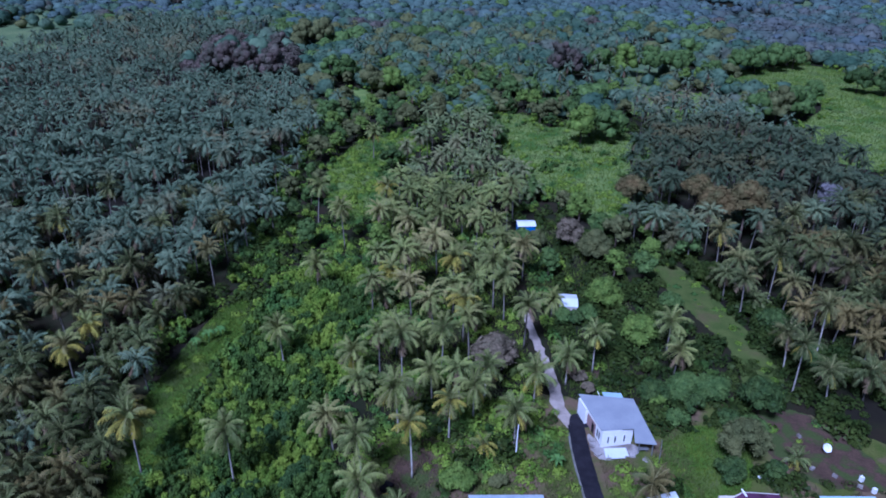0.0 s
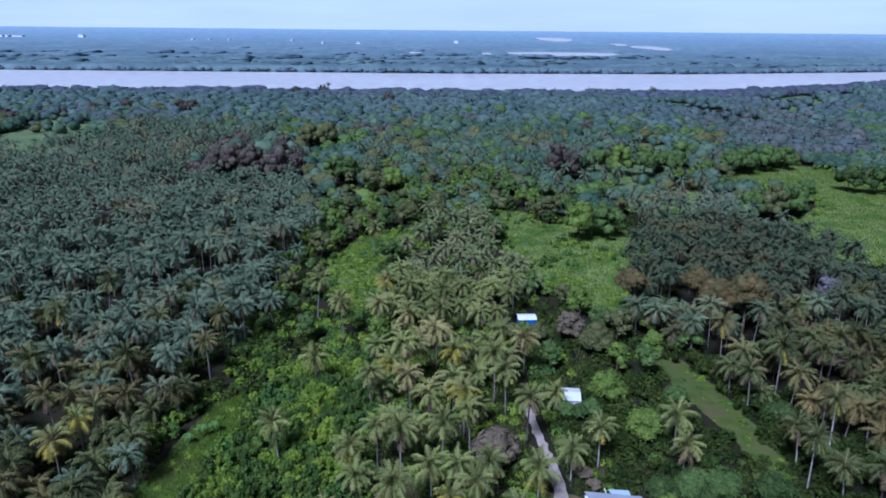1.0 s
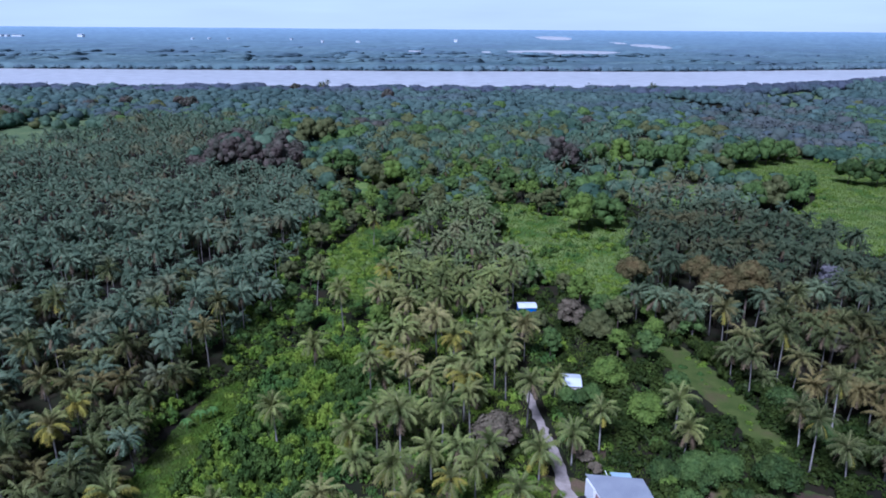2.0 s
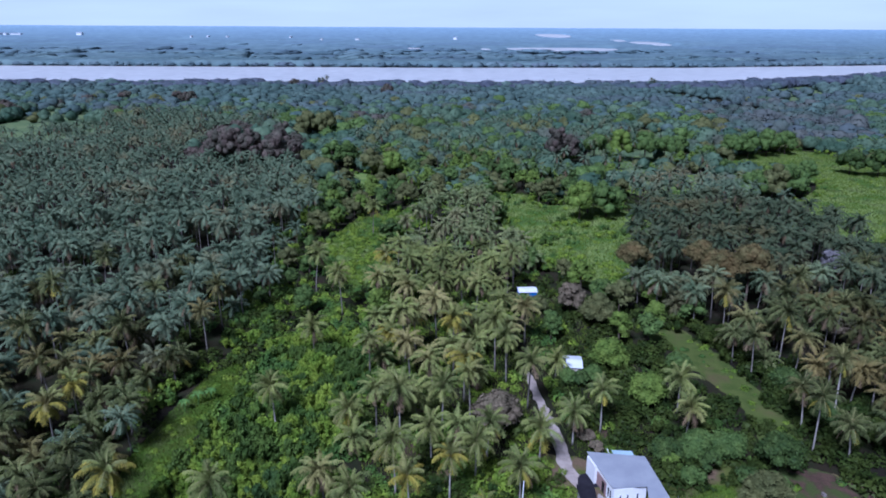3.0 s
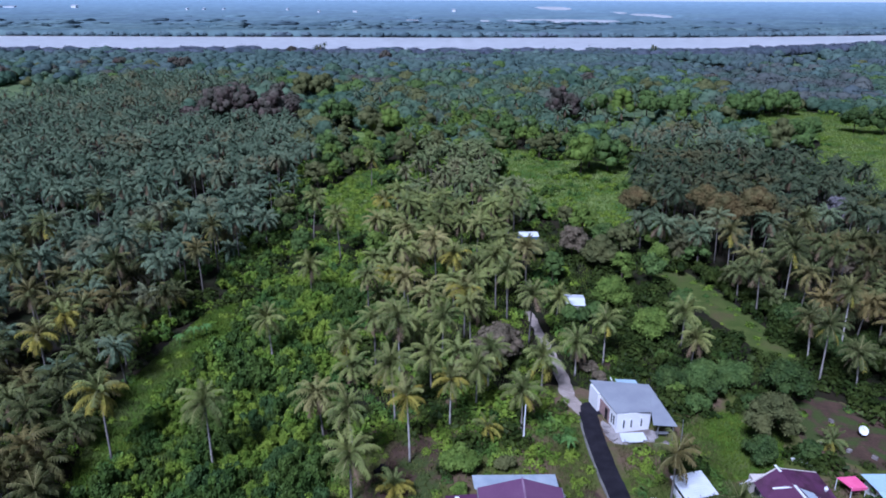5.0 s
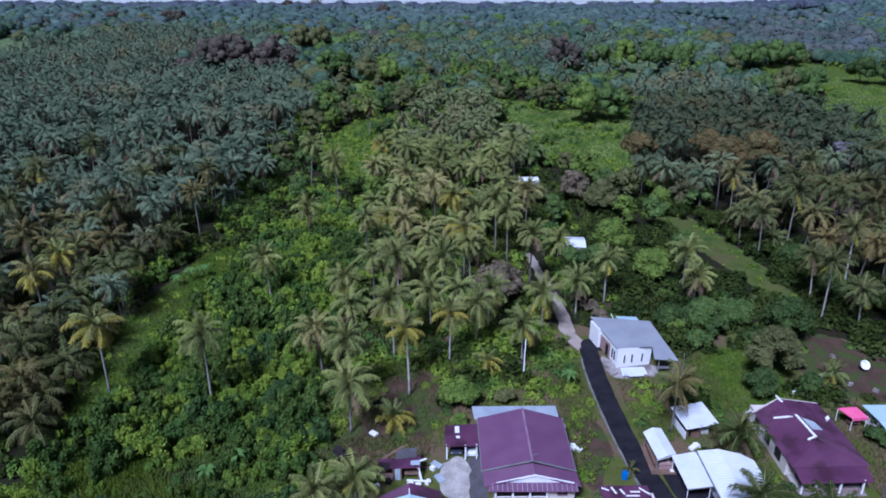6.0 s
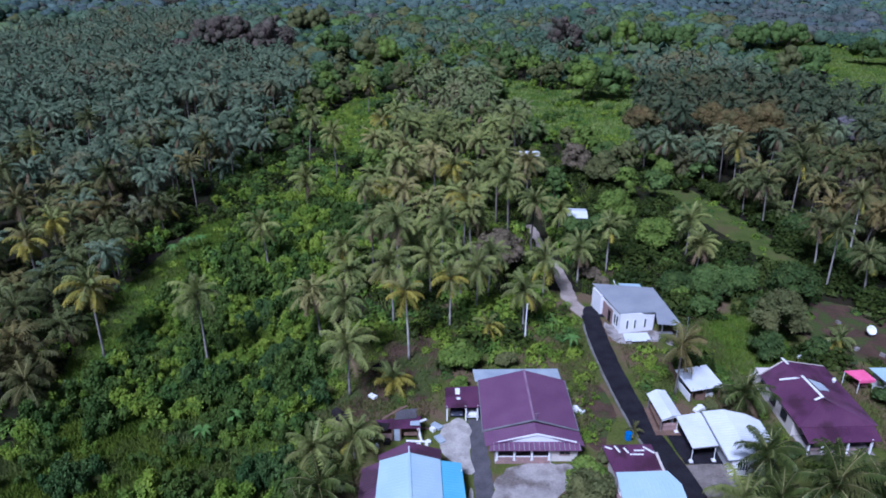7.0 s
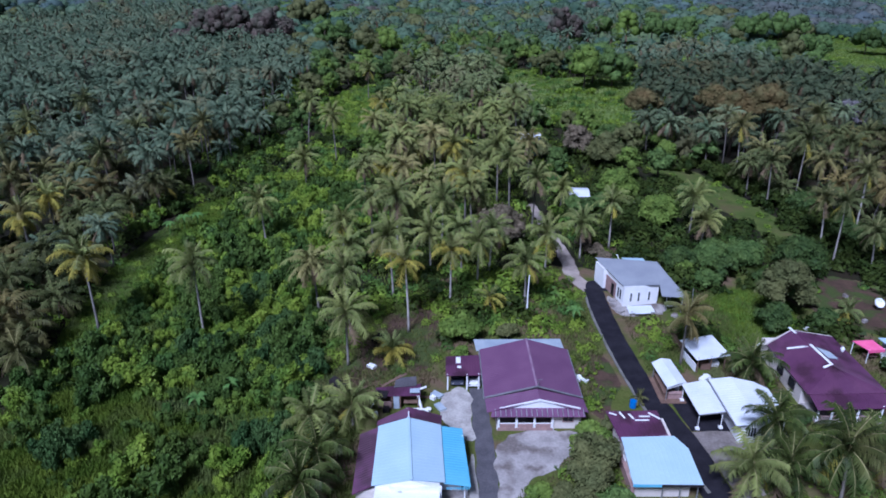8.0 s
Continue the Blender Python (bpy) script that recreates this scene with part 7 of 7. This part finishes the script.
def lane_house():
    h = thing("pale_blue_roof_house", (23, 62, 0), "house with a pale blue roof and a maroon back roof", "house")
    part("wall", Shape().box(20.3, 25.9, 56.6, 66.6, 0, 2.35), M_CREAM, h)
    part("back_roof", Shape().ribbed((20.1, 62.6, 2.3), (25.6, 63.1, 2.3), (25.35, 67.4, 2.85), (19.4, 67.3, 2.85), 0.4), M_DKPURPLE, h, "maroon back roof with white patches")
    for x0, y0, x1, y1 in ((19.7, 66.9, 20.5, 66.5), (20.9, 67.0, 21.3, 66.0), (21.9, 66.7, 22.3, 65.9), (22.4, 65.7, 24.0, 65.7), (23.0, 66.3, 24.2, 66.3), (24.2, 66.9, 25.3, 65.9)):
        z0, z1 = 2.42 + (y0 - 62.8) * 0.122, 2.42 + (y1 - 62.8) * 0.122
        part("roof_patch", Shape().beam((x0, y0, z0), (x1, y1, z1), 0.22, 0.05), M_WHITE, h, "white sealant patch")
    part("front_roof", Shape().ribbed((19.7, 55.7, 2.45), (26.8, 55.6, 2.45), (26.9, 60.8, 2.75), (20.0, 60.8, 2.75), 0.5, 0.01)
         .ribbed((20.0, 60.8, 2.75), (26.9, 60.8, 2.75), (25.95, 62.8, 2.85), (20.05, 62.6, 2.85), 0.5, 0.01), M_ICE, h, "smooth pale blue roof")
    part("fascia", Shape().beam((19.7, 55.65, 2.3), (22.6, 55.6, 2.3), 0.06, 0.3), M_CYAN, h)
    part("fascia", Shape().beam((22.6, 55.6, 2.32), (26.8, 55.55, 2.32), 0.06, 0.26), M_DARK, h)
    window(h, 57.8, 58.7, 1.2, 2.1, 20.3, "x", out=-1)
    window(h, 60.6, 61.5, 1.2, 2.1, 20.3, "x", out=-1)
    part("side_wall", Shape().box(19.9, 20.3, 56.8, 62.0, 0, 1.1), M_BRICK, h)
    for x in (22.8, 24.6, 26.4):
        part("post", Shape().box(x, x + 0.1, 55.9, 56.0, 0, 2.4), M_STEEL, h)


def pink_stall():
    c = thing("pink_awning_stall", (58.9, 83, 0), "small stall with a bright pink canvas awning", "stall")
    part("awning", Shape().hull([(57.2, 84.0, 2.2), (60.1, 84.3, 2.2), (60.6, 82.0, 2.05), (58.2, 81.7, 2.05)], [(57.2, 84.0, 2.26), (60.1, 84.3, 2.26), (60.6, 82.0, 2.11), (58.2, 81.7, 2.11)]), M_PINK, c)
    part("valance", Shape().beam((58.2, 81.68, 1.9), (60.6, 81.98, 1.9), 0.03, 0.4), M_PINK, c)
    for x, y in ((57.3, 83.9), (60.0, 84.2), (60.5, 82.1), (58.3, 81.8)):
        part("post", Shape().box(x - 0.04, x + 0.04, y - 0.04, y + 0.04, 0, 2.2), M_WHITE, c)
    part("table", Shape().box(58.5, 60.1, 82.4, 83.4, 0.7, 0.76).box(58.6, 58.68, 82.5, 82.58, 0, 0.7).box(59.9, 59.98, 83.2, 83.28, 0, 0.7).box(59.9, 59.98, 82.5, 82.58, 0, 0.7).box(58.6, 58.68, 83.2, 83.28, 0, 0.7), M_WOOD, c)


def edge_house():
    h = thing("zinc_roof_house", (65, 81, 0), "low white house with a pale zinc roof at the village edge", "house")
    part("wall", Shape().box(61.6, 69.4, 76.5, 84.2, 0, 2.4), M_WHITE, h)
    part("roof", Shape().ribbed((61.0, 76.0, 2.4), (61.0, 80.4, 2.7), (70.0, 80.4, 2.7), (70.0, 76.0, 2.4), 0.45)
         .ribbed((70.0, 84.6, 2.4), (70.0, 80.5, 2.7), (61.0, 80.5, 2.7), (61.0, 84.6, 2.4), 0.45), M_ICE, h, "pale blue-white zinc roof")
    window(h, 78.0, 79.4, 0.9, 2.0, 61.6, "x", out=-1)


def hut(name, x, y, w, d, roofm, wallm, label, turn=0.1, e=2.7):
    h = thing(name, (x, y, 0), label, "hut")
    c, s = math.cos(turn), math.sin(turn)

    def q(a, b, z):
        return (x + a * c - b * s, y + a * s + b * c, z)

    ring = [(-w / 2, -d / 2), (w / 2, -d / 2), (w / 2, d / 2), (-w / 2, d / 2)]
    part("wall", Shape().hull([q(a * 0.9, b * 0.88, 0) for a, b in ring], [q(a * 0.9, b * 0.88, e) for a, b in ring]), wallm, h)
    part("roof", Shape().ribbed(q(-w / 2, -d / 2, e), q(w / 2, -d / 2, e), q(w / 2, 0, e + 0.6), q(-w / 2, 0, e + 0.6), 0.4)
         .ribbed(q(w / 2, d / 2, e), q(-w / 2, d / 2, e), q(-w / 2, 0, e + 0.6), q(w / 2, 0, e + 0.6), 0.4), roofm, h)
    f = -d / 2 * 0.88
    part("door", Shape().hull([q(-0.5, f - 0.06, 0), q(0.4, f - 0.06, 0), q(0.4, f - 0.06, 2), q(-0.5, f - 0.06, 2)], [q(-0.5, f, 0), q(0.4, f, 0), q(0.4, f, 2), q(-0.5, f, 2)]), M_WOOD, h)
    k0, k1 = w * 0.2, w * 0.36
    part("window", Shape().hull([q(k0, f - 0.05, 1), q(k1, f - 0.05, 1), q(k1, f - 0.05, 1.9), q(k0, f - 0.05, 1.9)], [q(k0, f, 1), q(k1, f, 1), q(k1, f, 1.9), q(k0, f, 1.9)]), M_PANE, h)


maroon_house()
house_carport()
saloon("parked_car", 4.6, 77.9, M_CARWHITE, "white car parked under the maroon carport")
saloon("parked_car", 2.5, 78.2, M_CARDARK, "dark car parked under the maroon carport")
saloon("parked_car", 61.2, 72.0, M_CARDARK, "dark blue car parked on the tar lane")
blue_house()
lumber_shed()
white_house()
white_canopy()
road_house()
white_carport()
food_stall()
white_shed()
dark_house()
lane_house()
pink_stall()
edge_house()
hut("grove_hut", 24.8, 186.8, 5.4, 4.6, M_WHITEROOF, M_BLUE, "blue-walled hut with a white roof among palms", 0.05, 5.0)
hut("grove_hut", 30.7, 146.3, 4.4, 6.2, M_WHITEROOF, M_CREAM, "small house with a white metal roof in the grove", -0.1)
hut("grove_hut", -64.5, 81.0, 6.5, 4.0, M_CYAN, M_WHITE, "hut with a sky-blue roof at the plantation edge", 0.05)
hut("grove_hut", 117, 156, 4.0, 4.0, M_WHITEROOF, M_WHITE, "small white hut inside the palm grove", 0.3)
hut("grove_hut", 63.5, 437, 7.0, 6.0, M_WHITEROOF, M_WHITE, "far white-roofed hut in the woods", 0.0)


# ---------------------------------------------------------------- yard things
def satellite_dish(x, y, r, label):
    d = thing("satellite_dish", (x, y, 0), label, "satellite dish")
    part("mast", Shape().tube([(x, y, -0.05), (x, y, 0.9)], [0.06, 0.05], 8), M_STEEL, d)
    s = Shape()
    c, n = Vector((x, y - 0.05, 1.1)), Vector((0.05, -0.75, 0.66)).normalized()
    u = n.cross(Vector((1, 0, 0))).normalized()
    w = n.cross(u)
    rings = []
    for k in range(5):
        rr = r * k / 4
        rings.append([c + n * (0.28 * (k / 4) ** 2) + (u * math.cos(a) + w * math.sin(a)) * rr for a in np.linspace(0, 6.2832, 17)[:-1]])
    for k in range(4):
        for i in range(16):
            j = (i + 1) % 16
            s.face(rings[k][i], rings[k][j], rings[k + 1][j], rings[k + 1][i])
            s.face(*(p - n * 0.03 for p in (rings[k][i], rings[k + 1][i], rings[k + 1][j], rings[k][j])))
    part("bowl", s, M_WHITE, d)
    part("feed_arm", Shape().beam(c + u * r * 0.9, c + n * 0.75, 0.04), M_STEEL, d)


satellite_dish(68.8, 97.4, 0.8, "large white satellite dish on the bare earth")


def water_drum(x, y, label):
    s = thing("water_drum", (x, y, 0), label, "drum")
    part("barrel", Shape().tube([(x, y, 0), (x, y, 0.1), (x, y, 0.45), (x, y, 0.5), (x, y, 0.85), (x, y, 0.95)], [0.38, 0.42, 0.42, 0.45, 0.42, 0.4], 14), M_BLUE, s)
    part("rim", Shape().tube([(x, y, 0.95), (x, y, 1.0)], [0.44, 0.44], 14), M_BLUE, s)


water_drum(24.0, 71.9, "blue plastic water drum beside the road")
water_drum(6.6, 85.2, "blue plastic water drum behind the house")
coconut_palm(24.9, 72.6, 0.9, hrng, "green", 0.36, 12, 0.0, 0.0, "small potted palm beside the blue drum")

jr = np.random.default_rng(77)


solid("bare_pole", Shape().tube([(38.2, 94.2, -0.1), (38.3, 94.2, 3.0), (38.2, 94.3, 5.2)], [0.09, 0.07, 0.05], 8), M_STEEL, "slim pale bare pole standing on the lawn", "pole")

solid("dead_palm", Shape().tube([(13.8, 96.6, -0.1), (13.8, 96.7, 3.0), (13.9, 96.8, 6.2)], [0.15, 0.11, 0.09], 8), M_WHITE, "dead palm with a slim white crownless trunk among weeds", "dead palm")


def debris(x, y, z, material, name, label, w, d, h):
    """A loose board, sheet or block lying on the ground."""
    a = jr.uniform(0, 3.14)
    c, s = math.cos(a), math.sin(a)
    ring = [(-w / 2, -d / 2), (w / 2, -d / 2), (w / 2, d / 2), (-w / 2, d / 2)]
    low = [(x + p * c - q * s, y + p * s + q * c, z) for p, q in ring]
    tip = jr.uniform(0, 0.25, 4)
    high = [(px, py, z + h + t * h) for (px, py, _), t in zip(low, tip)]
    solid(name, Shape().hull(low, high), material, label, name.replace("_", " "), "scattered yard debris")


for x, y in ((-4.6, 76.2), (-2.9, 75.6), (-6.2, 74.9), (-1.6, 74.0)):
    debris(x, y, 0.03, M_WOOD, "loose_plank", "weathered brown plank lying by the shed", 2.6, 0.35, 0.12)
for x, y in ((-1.2, 71.0), (-0.6, 73.6), (-2.4, 70.4), (-3.4, 70.6), (-7.6, 70.2)):
    debris(x, y, 0.03, M_WHITE, "white_crate", "white plastic crate on the ground", 0.7, 0.5, 0.45)
for x, y in ((-13.2, 76.8), (-12.4, 75.6), (-8.7, 87.6), (-8.1, 88.2)):
    debris(x, y, 0.03, M_DARK, "scrap_box", "dark scrap box lying among weeds", 1.4, 1.0, 0.7)
for x, y in ((0.3, 71.8), (-0.1, 74.4)):
    debris(x, y, 0.05, M_LEAN, "zinc_sheet", "bent zinc sheet leaning on the ground", 1.5, 0.9, 0.2)
for x, y in ((-8.9, 80.9), (17.6, 82.5), (18.4, 78.0), (19.0, 77.6), (35.6, 78.4), (34.8, 77.9)):
    debris(x, y, 0.03, M_WHITE, "white_sheet", "pale crumpled sheet lying in weeds", 1.2, 0.7, 0.3)
for x, y in ((55.3, 91.2), (56.6, 90.4), (57.6, 92.0)):
    debris(x, y, 0.03, M_WHITE, "white_board", "white board lying on bare earth", 1.9, 0.6, 0.2)
for x, y in ((64.5, 93.2), (67.5, 91.4), (70.5, 89.0), (60.8, 95.2), (58.3, 101.0), (66.0, 101.5)):
    debris(x, y, 0.03, M_CONCRETE, "concrete_block", "grey concrete block on bare earth", 0.8, 0.5, 0.4)
for x, y in ((71.5, 90.5), (72.2, 87.8)):
    debris(x, y, 0.03, M_WHITE, "white_bin", "white plastic bin on bare earth", 0.6, 0.6, 0.8)
for x, y in ((27.9, 100.0), (27.6, 98.6), (28.2, 96.4), (34.2, 96.2), (36.4, 95.0)):
    debris(x, y, 0.03, M_CONCRETE, "concrete_lump", "broken lump of pale building concrete", 1.1, 0.9, 0.3)

# white buildings on the far shore
for x, y, w, h in ((-1985, 3300, 34, 5), (-1948, 3300, 12, 5), (-1900, 3300, 46, 4), (-1617, 3300, 22, 9), (-1055, 3110, 7, 4), (-985, 3110, 8, 4), (-900, 3100, 7, 4), (-640, 3120, 8, 4), (-470, 2880, 8, 4), (-330, 2880, 15, 4), (55, 3050, 14, 6)):
    z = 10 + plain_height(y)
    b = thing("far_building", (x, y, z), "distant white building on the hazy far shore", "building", "far white buildings")
    part("wall", Shape().box(x - w / 2, x + w / 2, y - 12, y + 12, z - 14, z + h * 0.8), M_WHITE, b)
    part("roof", Shape().hull([(x - w / 2 - 1, y - 14, z + h * 0.8), (x + w / 2 + 1, y - 14, z + h * 0.8), (x + w / 2 + 1, y + 14, z + h * 0.8), (x - w / 2 - 1, y + 14, z + h * 0.8)],
                              [(x - w / 2, y - 1, z + h), (x + w / 2, y - 1, z + h), (x + w / 2, y + 1, z + h), (x - w / 2, y + 1, z + h)]), M_WHITEROOF, b)
